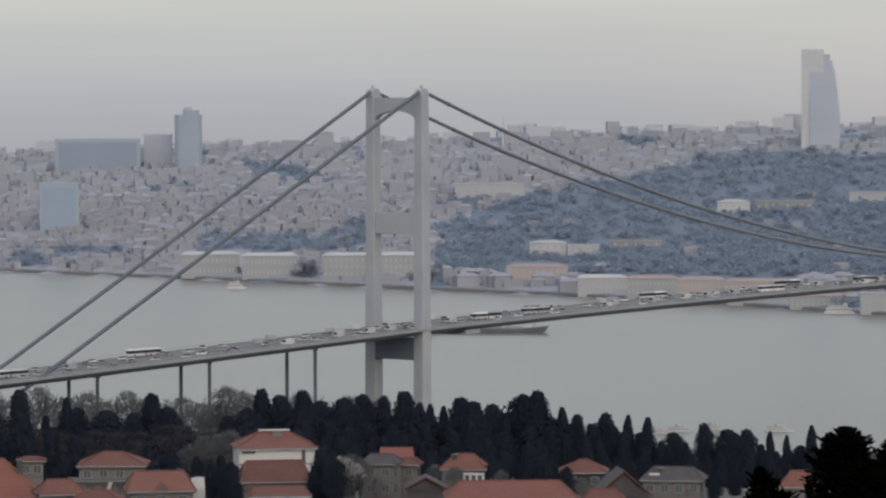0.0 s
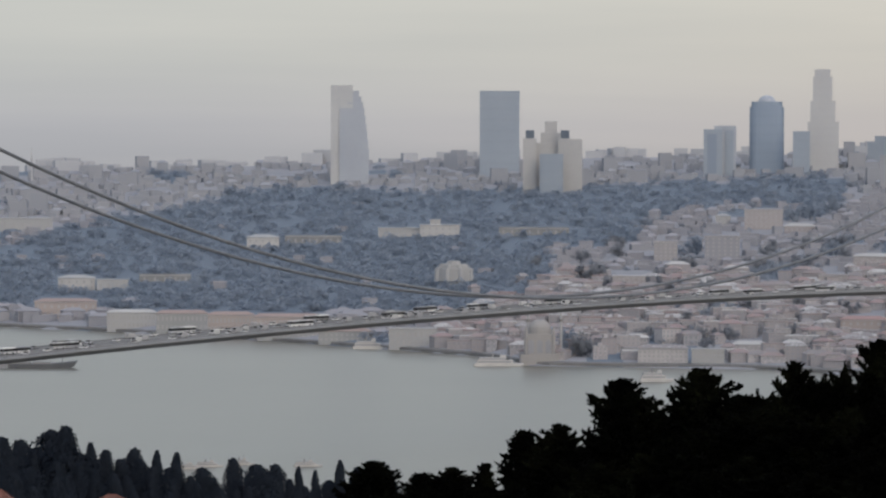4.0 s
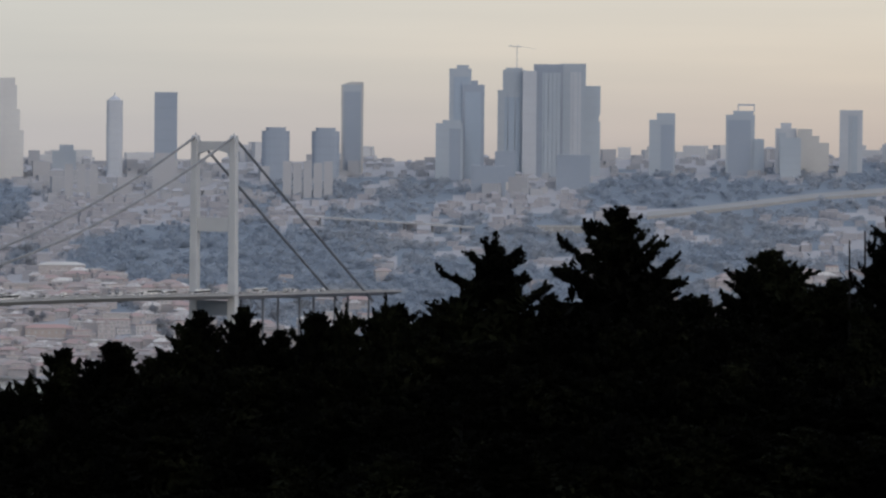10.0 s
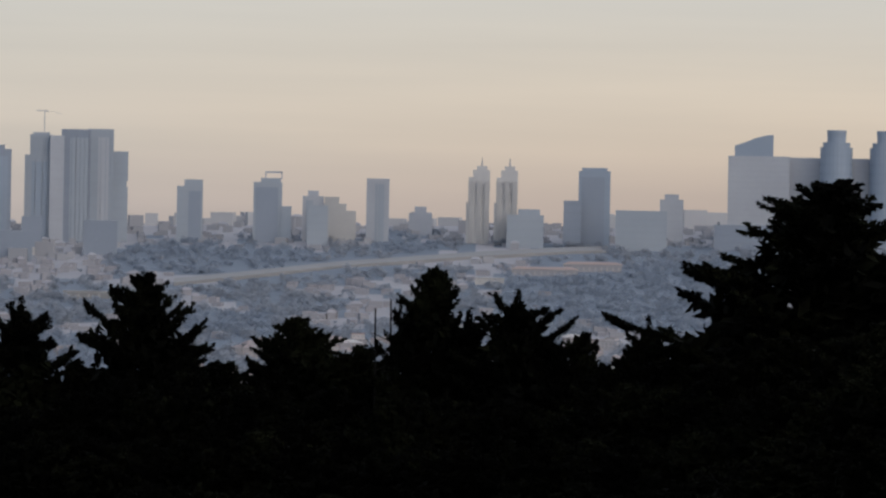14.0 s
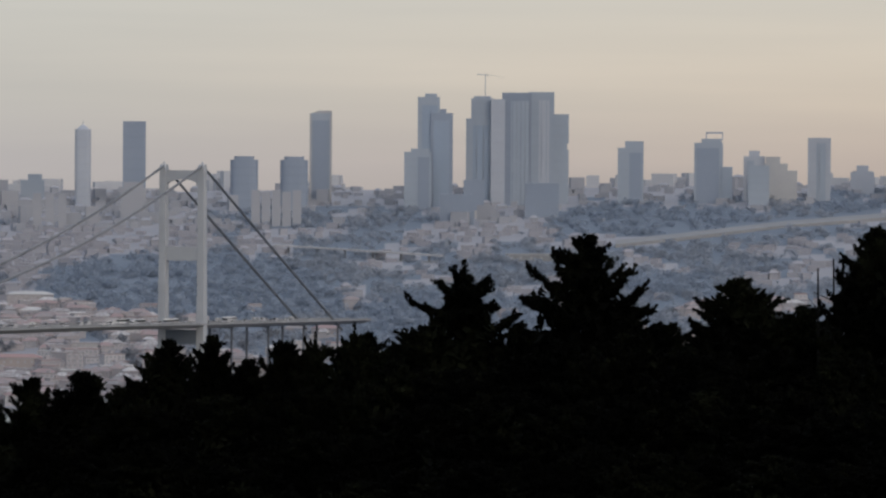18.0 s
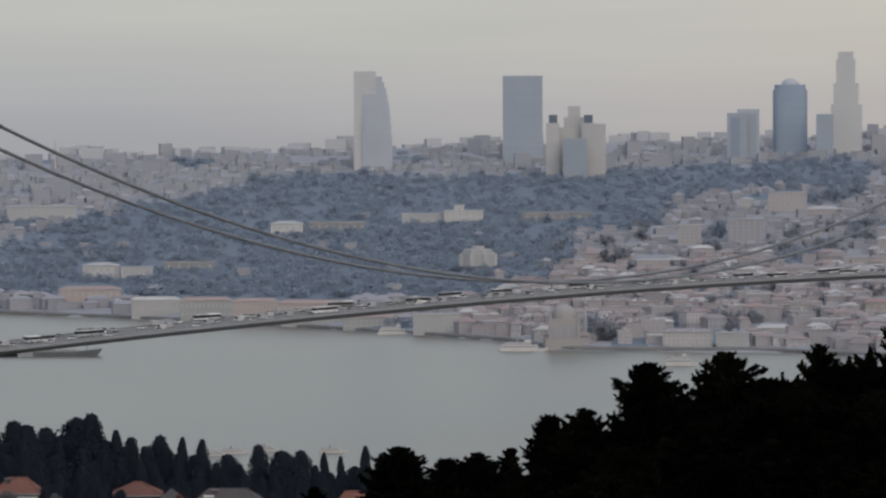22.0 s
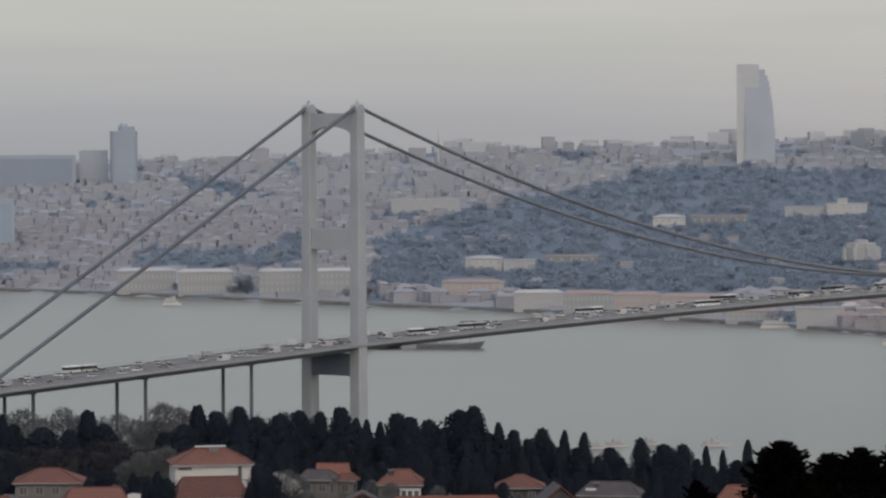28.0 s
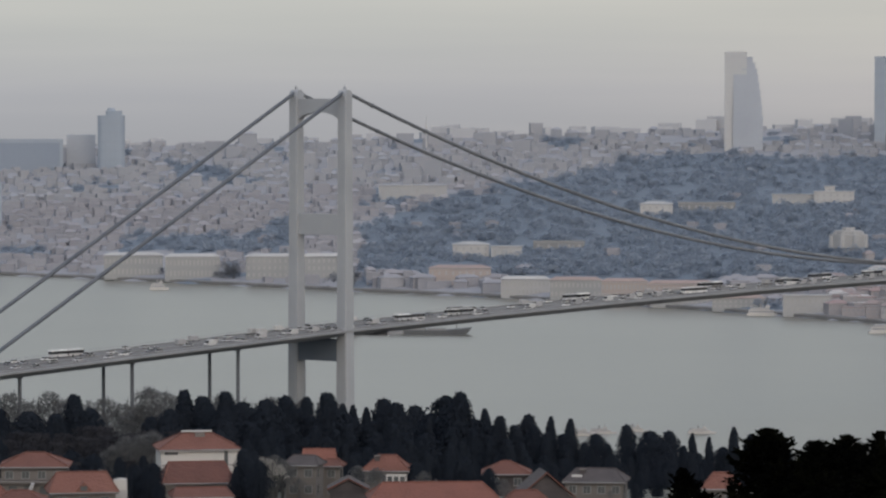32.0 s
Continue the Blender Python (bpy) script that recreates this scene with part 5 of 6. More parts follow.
# ---------------------------------------------------------------- the district below the viewpoint
def near_house(label, az0, az1, ridge_el, eave_el, r, wall, roof, depth=0.7, turn=0.0, ridge=0.5, kind="hip", windows=3, storeys=2, chimney=0, name="house"):
    az = (az0 + az1) / 2
    w = 2 * r * math.tan(radians((az1 - az0) / 2)) / math.cos(radians(turn))
    d = w * depth
    gz = height(az, r) - 1.0
    eave = 165 + r * math.tan(radians(eave_el)) - gz
    top = 165 + r * math.tan(radians(ridge_el)) - gz
    ob = thing(name, label, "house", Matrix.Translation(at(az, r, gz)) @ pose(0, 0, 0, 0, 0, -az + turn))
    o = 0.55
    hw, hd = w / 2 - o, d / 2 - o
    part("wall", Geo().box(-hw, hw, -hd, hd, 0, eave + 0.05), wall, ob)
    if kind == "hip":
        part("roof", Geo().hip(-w / 2, w / 2, -d / 2, d / 2, eave, top, ridge), roof, ob)
        part("ridge_tiles", Geo().tube([(-w / 2 * ridge, 0, top), (w / 2 * ridge, 0, top)], 0.16, 6), roof, ob)
        for sx in (-1, 1):
            for sy in (-1, 1):
                part("hip_tiles", Geo().tube([(sx * w / 2, sy * d / 2, eave + 0.24), (sx * w / 2 * ridge, 0, top + 0.04)], 0.14, 5), roof, ob)
        part("gutter", Geo().tube([(-w / 2, -d / 2 - 0.06, eave + 0.08), (w / 2, -d / 2 - 0.06, eave + 0.08)], 0.1, 6), M_RAIL, ob)
    else:
        part("gable", Geo().side([(-hw, eave), (hw, eave), (0, top - 0.25)], -hd, hd), wall, ob)
        for s in (-1, 1):
            slope = [(0, top), (s * w / 2, eave - 0.1), (s * w / 2, eave + 0.15), (0, top + 0.25)]
            part("roof_slope", Geo().side(slope if s > 0 else slope[::-1], -d / 2, d / 2), roof, ob)
            part("verge_board", Geo().side(slope if s > 0 else slope[::-1], -d / 2 - 0.12, -d / 2), M_TILE, ob)
    part("eave_board", Geo().box(-w / 2 + 0.1, w / 2 - 0.1, -d / 2 + 0.02, -d / 2 + 0.12, eave - 0.18, eave - 0.01), wall, ob)
    for j in range(storeys):
        z = eave - 1.95 - 2.9 * j
        if z < 0.4:
            break
        part("string_course", Geo().box(-hw - 0.05, hw + 0.05, -hd - 0.09, -hd, z - 0.75, z - 0.6), M_WALL, ob)
        for i in range(windows):
            x = -hw + 2 * hw * (i + 0.5) / windows
            fr = part("window", Geo().box(x - 0.72, x + 0.72, -hd - 0.09, -hd + 0.02, z, z + 1.45), M_RAIL, ob, "grey framed window")
            part("pane", Geo().box(x - 0.6, x - 0.04, -hd - 0.12, -hd - 0.088, z + 0.12, z + 1.33), M_GLASS, fr)
            part("pane", Geo().box(x + 0.04, x + 0.6, -hd - 0.12, -hd - 0.088, z + 0.12, z + 1.33), M_GLASS, fr)
            part("sill", Geo().box(x - 0.85, x + 0.85, -hd - 0.2, -hd, z - 0.1, z), M_WALL, fr)
        y = d * 0.18
        zz = z
        part("side_window", Geo().box(hw - 0.02, hw + 0.08, -y - 0.6, -y + 0.6, zz, zz + 1.4), M_GLASS, ob)
    for i in range(chimney):
        x = (-0.2 + 0.45 * i) * w
        c = part("chimney", Geo().box(x - 0.45, x + 0.45, -d * 0.2, -d * 0.2 + 0.8, eave + 0.3, top - 0.2), M_TILEDARK, ob)
        part("chimney_cap", Geo().box(x - 0.58, x + 0.58, -d * 0.2 - 0.12, -d * 0.2 + 0.92, top - 0.2, top - 0.02), M_WALL, c)
    return ob, w, d, eave, top, hd


def build_near_houses():
    ob, w, d, eave, top, hd = near_house("white villa with a red hipped tile roof", -2.26, -1.14, -4.64, -4.865, 740, M_WHITE, M_TILE, 0.75, 6, 0.3, windows=0, chimney=0)
    part("slot_window", Geo().box(-w * 0.42, -w * 0.26, -hd - 0.1, -hd + 0.05, eave - 0.75, eave - 0.3), M_GLASS, ob, "dark low slot window")
    part("stair_window", Geo().box(w * 0.30, w * 0.345, -hd - 0.1, -hd + 0.05, eave - 3.2, eave - 0.2), M_GLASS, ob, "tall dark stair window")
    part("ridge_cap", Geo().box(-2.7, 2.7, -0.7, 0.3, top - 0.05, top + 0.16), M_WHITE, ob, "long white ridge capping")
    part("chimney", Geo().box(-0.4, 1.3, -d * 0.16, -d * 0.06, top - 1.9, top - 0.15), M_WALL, ob)
    near_house("lower wing with a broad clay tile roof", -2.2, -1.2, -5.05, -5.32, 726, M_WALL, M_TILE, 0.8, 6, 0.75, windows=3)
    near_house("terrace wing with scalloped pale eaves", -2.06, -1.22, -5.40, -5.52, 706, M_WHITE, M_TILE, 0.8, 6, 0.8, windows=3)
    ob, w, d, eave, top, hd = near_house("pale three-storey house with a low pyramid tile roof", -4.37, -3.41, -4.91, -5.09, 730, M_WALL, M_TILE, 0.8, -4, 0.25, windows=4, storeys=3, chimney=0)
    for k, (x0, x1, drop, out) in enumerate(((-0.60, 0.47, 2.5, 1.2), (-0.72, 0.50, 5.0, 3.0))):
        low = part("terrace_storey", Geo().box(w * x0, w * x1, -d / 2 - out, 0, eave - drop - 2.6, eave - drop), M_WALL, ob, "rendered terrace storey")
        part("terrace_slab", Geo().box(w * x0 - 0.5, w * x1 + 0.5, -d / 2 - out - 0.7, 0.4, eave - drop, eave - drop + 0.3), M_WALL, low, "long concrete terrace edge")
        for j in range(5):
            x = w * (x0 + (x1 - x0) * (j + 0.5) / 5)
            part("window", Geo().box(x - 0.7, x + 0.7, -d / 2 - out - 0.08, -d / 2 - out + 0.05, eave - drop - 1.9, eave - drop - 0.5), M_GLASS, low)
    part("stair_flight", Geo().side([(-w * 0.1, eave - 5.0), (-w * 0.02, eave - 2.4), (w * 0.03, eave - 2.4), (-w * 0.04, eave - 5.0)], -d / 2 - 3.4, -d / 2 - 1.2), M_CONC, ob, "pale outside stair")
    ob, w, d, eave, top, hd = near_house("house with a long tile roof and a small dormer", -3.74, -2.79, -5.18, -5.44, 700, M_WALL, M_TILE, 0.8, 5, 0.7, windows=3)
    part("dormer", Geo().side([(-1.4, eave + 0.4), (1.4, eave + 0.4), (0, eave + 1.9)], -d / 2 + 0.2, 0), M_TILE, ob, "small gabled dormer")
    part("dormer_window", Geo().box(-0.55, 0.55, -d / 2 + 0.1, -d / 2 + 0.22, eave + 0.5, eave + 1.2), M_GLASS, ob)
    box = thing("water_tank", "white boxy roof tank on a concrete stub", "water tank", facing(-2.74, 702, height(-2.74, 702)))
    zt = 165 + 702 * math.tan(radians(-5.42)) - height(-2.74, 702)
    part("stub", Geo().box(-1.2, 1.2, -1.2, 1.2, -1, zt), M_CONC, box)
    part("tank", Geo().box(-1.15, 1.15, -1.1, 1.1, zt, zt + 1.7, 0.94), M_WHITE, box)
    part("lid", Geo().box(-0.5, 0.5, -0.5, 0.5, zt + 1.7, zt + 1.9), M_CONC, box)
    near_house("large house under a wide orange hipped roof", -6.1, -4.85, -4.99, -5.50, 690, M_WALL, M_TILEBRIGHT, 0.8, 0, 0.15, windows=4, chimney=2)
    near_house("small grey rooftop block", -5.2, -4.8, -4.97, -5.03, 705, M_WALL, M_TILE, 0.8, 0, 0.4, windows=2, storeys=1)
    near_house("cottage with a faded tile roof", -4.95, -4.3, -5.28, -5.48, 680, M_WALL, M_TILE, 0.8, 12, 0.5, windows=2, storeys=1)
    near_house("low house with arched tile eaves", -4.45, -3.75, -5.42, -5.56, 672, M_WALL, M_TILE, 0.8, -8, 0.3, windows=2, storeys=1)
    near_house("grey stone apartment house with a dark roof", -0.47, 0.02, -4.97, -5.10, 735, M_WALL, M_TILEDARK, 1.0, -14, 0.6, windows=2, storeys=3)
    near_house("narrow rendered side house", 0.0, 0.32, -5.02, -5.12, 742, M_WALL, M_TILE, 1.0, -10, 0.5, windows=1, storeys=2)
    near_house("house with a bright orange tile roof", -0.26, 0.21, -4.885, -5.03, 755, M_WALL, M_TILEBRIGHT, 0.8, 0, 0.9, windows=2)
    ob, w, d, eave, top, hd = near_house("grey-walled house with a white veranda under tiles", 0.58, 1.24, -4.97, -5.18, 740, M_WALL, M_TILE, 0.7, -8, 0.35, windows=3, chimney=1)
    part("white_veranda", Geo().box(w * 0.02, w * 0.44, -hd - 0.5, -hd - 0.14, eave - 2.3, eave - 0.4), M_WHITE, ob, "white framed veranda")
    for k in range(3):
        part("veranda_pane", Geo().box(w * (0.05 + 0.13 * k), w * (0.14 + 0.13 * k), -hd - 0.56, -hd - 0.48, eave - 1.7, eave - 0.8), M_GLASS, ob)
    near_house("dark gabled shed between the houses", 0.08, 0.66, -5.28, -5.42, 715, M_TILEDARK, M_TILEDARK, 0.9, 0, kind="gable", windows=0)
    near_house("long house with a bright orange hipped roof", 0.63, 2.42, -5.34, -5.56, 690, M_WALL, M_TILEBRIGHT, 0.5, 4, 0.75, windows=5)
    near_house("house with a red pyramid roof among dark trees", 2.19, 2.88, -5.05, -5.22, 760, M_TILEDARK, M_TILE, 0.9, 0, 0.12, windows=2)
    near_house("brown gabled house with pale verge boards", 2.64, 3.43, -5.19, -5.52, 700, M_TILEDARK, M_TILEDARK, 0.9, 8, kind="gable", windows=1, storeys=1)
    ob, w, d, eave, top, hd = near_house("house with a wide weathered dark roof", 3.33, 4.20, -5.15, -5.32, 740, M_WALL, M_TILEDARK, 0.8, -6, 0.6, windows=4, chimney=1)
    part("skylight", Geo().box(-w * 0.36, -w * 0.2, -d * 0.33, -d * 0.2, eave + 0.8, eave + 1.25), M_WHITE, ob, "bright glazed skylight")
    near_house("pale house half hidden by conifers", 5.2, 5.75, -5.2, -5.42, 610, M_WALL, M_TILE, 0.8, 0, 0.4, windows=2)
    near_house("small tile-roofed outbuilding among trees", 2.5, 3.1, -5.45, -5.6, 670, M_WALL, M_TILE, 0.8, 0, 0.5, windows=2, storeys=1)


def leafy_mesh(seed, n, shape, leaf, slim=0.55):
    """A crown of n leaf sprays of unit height; shape(k) is its half-width at height k."""
    rng = np.random.default_rng(seed)
    k = rng.uniform(0.02, 1.0, n) ** 0.85
    lobe = rng.uniform(0, 6.28, 14)
    which = rng.integers(0, 14, n)
    ang = lobe[which] + rng.normal(0, 0.5, n)
    rad = np.array([shape(x) for x in k]) * np.sqrt(rng.uniform(0.12, 1.0, n)) * (1 + 0.34 * np.sin(which * 2.4 + k * 17)) * (1 + 0.12 * np.sin(which * 5.1 + k * 41))
    c = np.stack([rad * np.cos(ang), rad * np.sin(ang), k + rng.normal(0, 0.015, n)], 1)
    d = rng.normal(0, 1, (n, 3)) + np.array([0, 0, 0.7])
    if slim > 0.2:
        face = np.stack([np.cos(ang), np.sin(ang), np.full(n, 0.15)], 1) + rng.normal(0, 0.3, (n, 3))
        d = np.cross(face, d)
    d /= np.linalg.norm(d, axis=1)[:, None]
    w = np.cross(face, d) if slim > 0.2 else np.cross(d, rng.normal(0, 1, (n, 3)))
    w /= np.linalg.norm(w, axis=1)[:, None]
    ln = leaf * rng.uniform(0.6, 1.4, (n, 1))
    return np.stack([c - d * ln, c + w * ln * slim, c + d * ln, c - w * ln * slim], 1).reshape(-1, 3)


def bare_mesh(seed):
    """A leafless tree of unit height: limbs that fork four times, and a haze of fine twigs."""
    rng = random.Random(seed)
    wood, twigs = Geo(), Geo()

    def grow(p, d, ln, r, level):
        q = p + d * ln
        (wood if level < 3 else twigs).tube([p, q], [r, r * 0.65], 5 if level < 2 else 3)
        if level == 5:
            return
        for _ in range(3 if level < 4 else 4):
            n = (d + Vector((rng.gauss(0, 0.5), rng.gauss(0, 0.5), rng.gauss(0.08, 0.35)))).normalized()
            grow(p + d * ln * rng.uniform(0.6, 1.0), n, ln * rng.uniform(0.55, 0.8), r * 0.68, level + 1)
    grow(Vector((0, 0, 0)), Vector((0, 0, 1)), 0.30, 0.02, 0)
    k = 1 / max(z for _, _, z in twigs.v)
    wood.v = [(x * k, y * k, z * k) for x, y, z in wood.v]
    twigs.v = [(x * k, y * k, z * k) for x, y, z in twigs.v]
    return wood, twigs


def build_mid_trees():
    first = set()
    pines = []
    shapes = [lambda k: 0.27 * min(1, k * 5) * (1.05 - k) ** 0.5, lambda k: 0.14 * min(1, k * 6) * (1.03 - k) ** 0.5, lambda k: 0.31 * math.sin(math.pi * min(0.99, 0.12 + 0.87 * k)) ** 0.55, lambda k: 0.20 * min(1, k * 5) * (1.04 - k) ** 0.42]
    names = ["stone pine", "narrow cypress", "broad pine", "old cypress"]
    for i, sh in enumerate(shapes):
        ob = thing("pine" if i in (0, 2) else "cypress", "dark blue-green %s in the belt behind the houses" % names[i], "tree", group="dark trees of the belt")
        part("trunk", Geo().tube([(0, 0, -0.06), (0.005, 0, 0.5), (0, 0, 0.96)], [0.025, 0.016, 0.004], 7), M_BARK, ob)
        v = leafy_mesh(70 + i, 7000, sh, 0.021)
        part("crown", soup("crown", v, np.arange(len(v)).reshape(-1, 4), M_MIDLEAF, "", ""), None, ob)
        pines.append(ob)
    rng = random.Random(8)
    belt = [(-1.86, -4.12, 3), (-1.6, -4.2, 0), (-1.29, -4.14, 0), (-1.08, -4.27, 2), (-0.75, -4.24, 2), (-0.48, -4.2, 0), (-0.2, -4.22, 3), (0.1, -4.16, 0), (0.29, -4.31, 1), (0.44, -4.33, 1), (0.62, -4.36, 1),
            (0.87, -4.24, 0), (1.03, -4.30, 3), (1.3, -4.33, 0), (1.48, -4.5, 1), (1.71, -4.2, 2), (1.91, -4.16, 0), (2.24, -4.38, 1), (2.45, -4.47, 3), (2.83, -4.45, 0), (3.14, -4.48, 1), (3.41, -4.51, 1),
            (3.75, -4.70, 2), (4.18, -4.58, 0), (4.49, -4.66, 2), (4.76, -4.66, 0), (5.07, -4.69, 1), (5.3, -4.74, 1), (5.64, -4.61, 1), (5.88, -4.70, 3), (6.3, -4.75, 0), (6.8, -4.8, 2), (7.3, -4.85, 0),
            (-5.15, -4.1, 3), (-5.5, -4.35, 0), (-4.52, -4.22, 1), (-4.38, -4.35, 3), (-3.96, -4.38, 2), (-3.62, -4.42, 0), (-3.36, -4.17, 3), (-3.14, -4.35, 0), (-4.8, -4.45, 1), (-5.8, -4.3, 1), (-6.2, -4.2, 0)]
    rows = [(a, e, rng.uniform(890, 950), k) for a, e, k in belt]
    a = -2.3
    while a < 7.6:
        low = float(np.interp(a, [-6.3, -3.0, -2.0, 2.2, 4.0, 7.5], [-4.75, -4.75, -4.40, -4.50, -4.80, -5.0]))
        for drop, r in ((0.0, 905), (0.16, 870), (0.34, 840), (0.52, 815)):
            rows.append((a + rng.uniform(-0.1, 0.1), low - drop + rng.uniform(-0.08, 0.06), r + rng.uniform(-10, 10), rng.choice([0, 2, 0, 3])))
        a += 0.27
    # dark cypresses in front of the thicket
    rows += [(-5.95, -4.35, 800, 3), (-5.12, -4.42, 795, 3), (-5.5, -4.6, 785, 2), (-4.72, -4.6, 790, 3), (-5.8, -4.72, 765, 2), (-5.05, -4.75, 760, 3), (-4.4, -4.72, 770, 0)]
    # single trees between the houses
    rows += [(-2.42, -4.99, 728, 3), (-2.28, -5.08, 722, 2), (-1.06, -4.9, 716, 0), (-0.95, -5.08, 712, 0), (-2.35, -5.2, 712, 2), (-1.15, -5.15, 712, 0), (1.3, -5.08, 738, 2), (3.2, -5.12, 742, 0), (-3.35, -5.1, 722, 2), (-4.5, -5.0, 735, 2), (2.05, -5.15, 735, 0), (4.35, -5.2, 735, 2), (3.0, -5.1, 750, 2), (-2.55, -5.10, 716, 2), (-1.0, -5.02, 712, 0), (-0.85, -5.05, 705, 2), (-2.2, -5.35, 690, 2), (0.42, -5.0, 770, 0), (1.9, -5.05, 745, 2), (1.6, -5.1, 750, 0), (2.3, -5.16, 708, 2), (-2.75, -5.0, 760, 0), (4.6, -5.15, 745, 2), (5.0, -5.2, 740, 0), (4.3, -5.35, 690, 2), (-3.1, -4.95, 775, 2), (-3.4, -4.9, 790, 2)]
    for a, e, r, k in rows:
        gz = height(a, r)
        tall = 165 + r * math.tan(radians(e)) - gz
        if tall < 3:
            continue
        wide = min(tall, 17) * rng.uniform(0.9, 1.2)
        m = Matrix.LocRotScale(at(a, r, gz), Euler((0, 0, rng.uniform(0, 6.28))), Vector((wide, wide, tall)))
        plant(pines[k], first, m)
    bush = thing("thicket", "dense brown leafless thicket behind the houses", "shrub", group="brown thickets")
    part("stems", Geo().tube([(0, 0, -0.1), (0, 0, 0.5)], [0.03, 0.01], 6), M_BARK, bush)
    v = leafy_mesh(88, 3000, lambda k: 0.75 * min(1, k * 4 + 0.4) * (1.05 - k) ** 0.4, 0.03)
    part("crown", soup("twigs", v, np.arange(len(v)).reshape(-1, 4), M_THICKET, "", ""), None, bush)
    a = -6.2
    while a < -1.9:
        for e, r in ((-4.62, 850), (-4.78, 830), (-4.92, 805), (-5.1, 780)):
            aa, rr = a + rng.uniform(-0.15, 0.15), r + rng.uniform(-8, 8)
            gz = height(aa, rr)
            tall = 165 + rr * math.tan(radians(e + rng.uniform(-0.07, 0.07))) - gz
            plant(bush, first, Matrix.LocRotScale(at(aa, rr, gz), Euler((0, 0, rng.uniform(0, 6.28))), Vector((tall * 0.8, tall * 0.8, tall))))
        a += 0.33
    bare = []
    for i in range(3):
        ob = thing("bare_tree", "leafless grey winter tree near the bridge piers", "tree", group="bare trees")
        wood, twigs = bare_mesh(90 + i)
        part("trunk", wood, M_TWIG, ob)
        part("crown", twigs, M_TWIG, ob)
        v = leafy_mesh(95 + i, 2400, lambda k: 0.36 * math.sin(math.pi * min(1, 0.12 + 0.86 * k)) ** 0.6 if k > 0.25 else 0.05, 0.04, 0.09)
        part("twig_haze", soup("twig_haze", v, np.arange(len(v)).reshape(-1, 4), M_TWIG, "", ""), None, ob, "haze of fine bare twigs")
        bare.append(ob)
    spots = [(-5.9, -4.15), (-5.55, -4.1), (-4.9, -4.05), (-4.55, -4.18), (-4.25, -4.12), (-3.7, -4.12), (-3.45, -4.22), (-2.95, -4.2), (-2.7, -4.28), (-2.35, -4.06), (-2.15, -4.12), (-1.9, -4.2), (-0.7, -4.2), (-0.25, -4.25), (-1.35, -4.16), (-5.2, -4.2), (-4.0, -4.25), (-2.5, -4.3), (-2.0, -4.35), (-3.2, -4.3),
             (-2.65, -4.72), (-2.45, -4.7), (-2.3, -4.66), (-2.85, -4.85), (-0.75, -5.0), (-0.68, -5.12), (-0.3, -5.3), (0.75, -5.15), (2.5, -5.3), (1.4, -5.2), (-3.0, -5.15), (-2.6, -5.2), (-0.62, -4.98), (-0.52, -5.05), (0.5, -5.12), (3.95, -5.45), (4.3, -5.4)]
    for i, (a, e) in enumerate(((-0.74, -4.97), (-0.66, -5.03), (-0.6, -5.1))):
        ob = thing("blossom_tree", "small pale tree with whitish twigs beside a stone house", "tree", Matrix.LocRotScale(at(a, 722), Euler((0, 0, i)), Vector((5, 5, 165 + 722 * math.tan(radians(e)) - height(a, 722)))), "pale small trees")
        wood, twigs = bare_mesh(120 + i)
        part("trunk", wood, M_TWIG, ob)
        part("crown", twigs, M_BLOSSOM, ob, "whitish twigs")
    for i, (a, e) in enumerate(spots):
        r = rng.uniform(980, 1080) if e > -4.5 else 790 if e > -4.9 else 725
        gz = height(a, r)
        tall = 165 + r * math.tan(radians(e)) - gz
        m = Matrix.LocRotScale(at(a, r, gz), Euler((0, 0, rng.uniform(0, 6.28))), Vector((tall * 0.95, tall * 0.95, tall)))
        plant(bare[i % 3], first, m)


build_near_houses()
build_mid_trees()


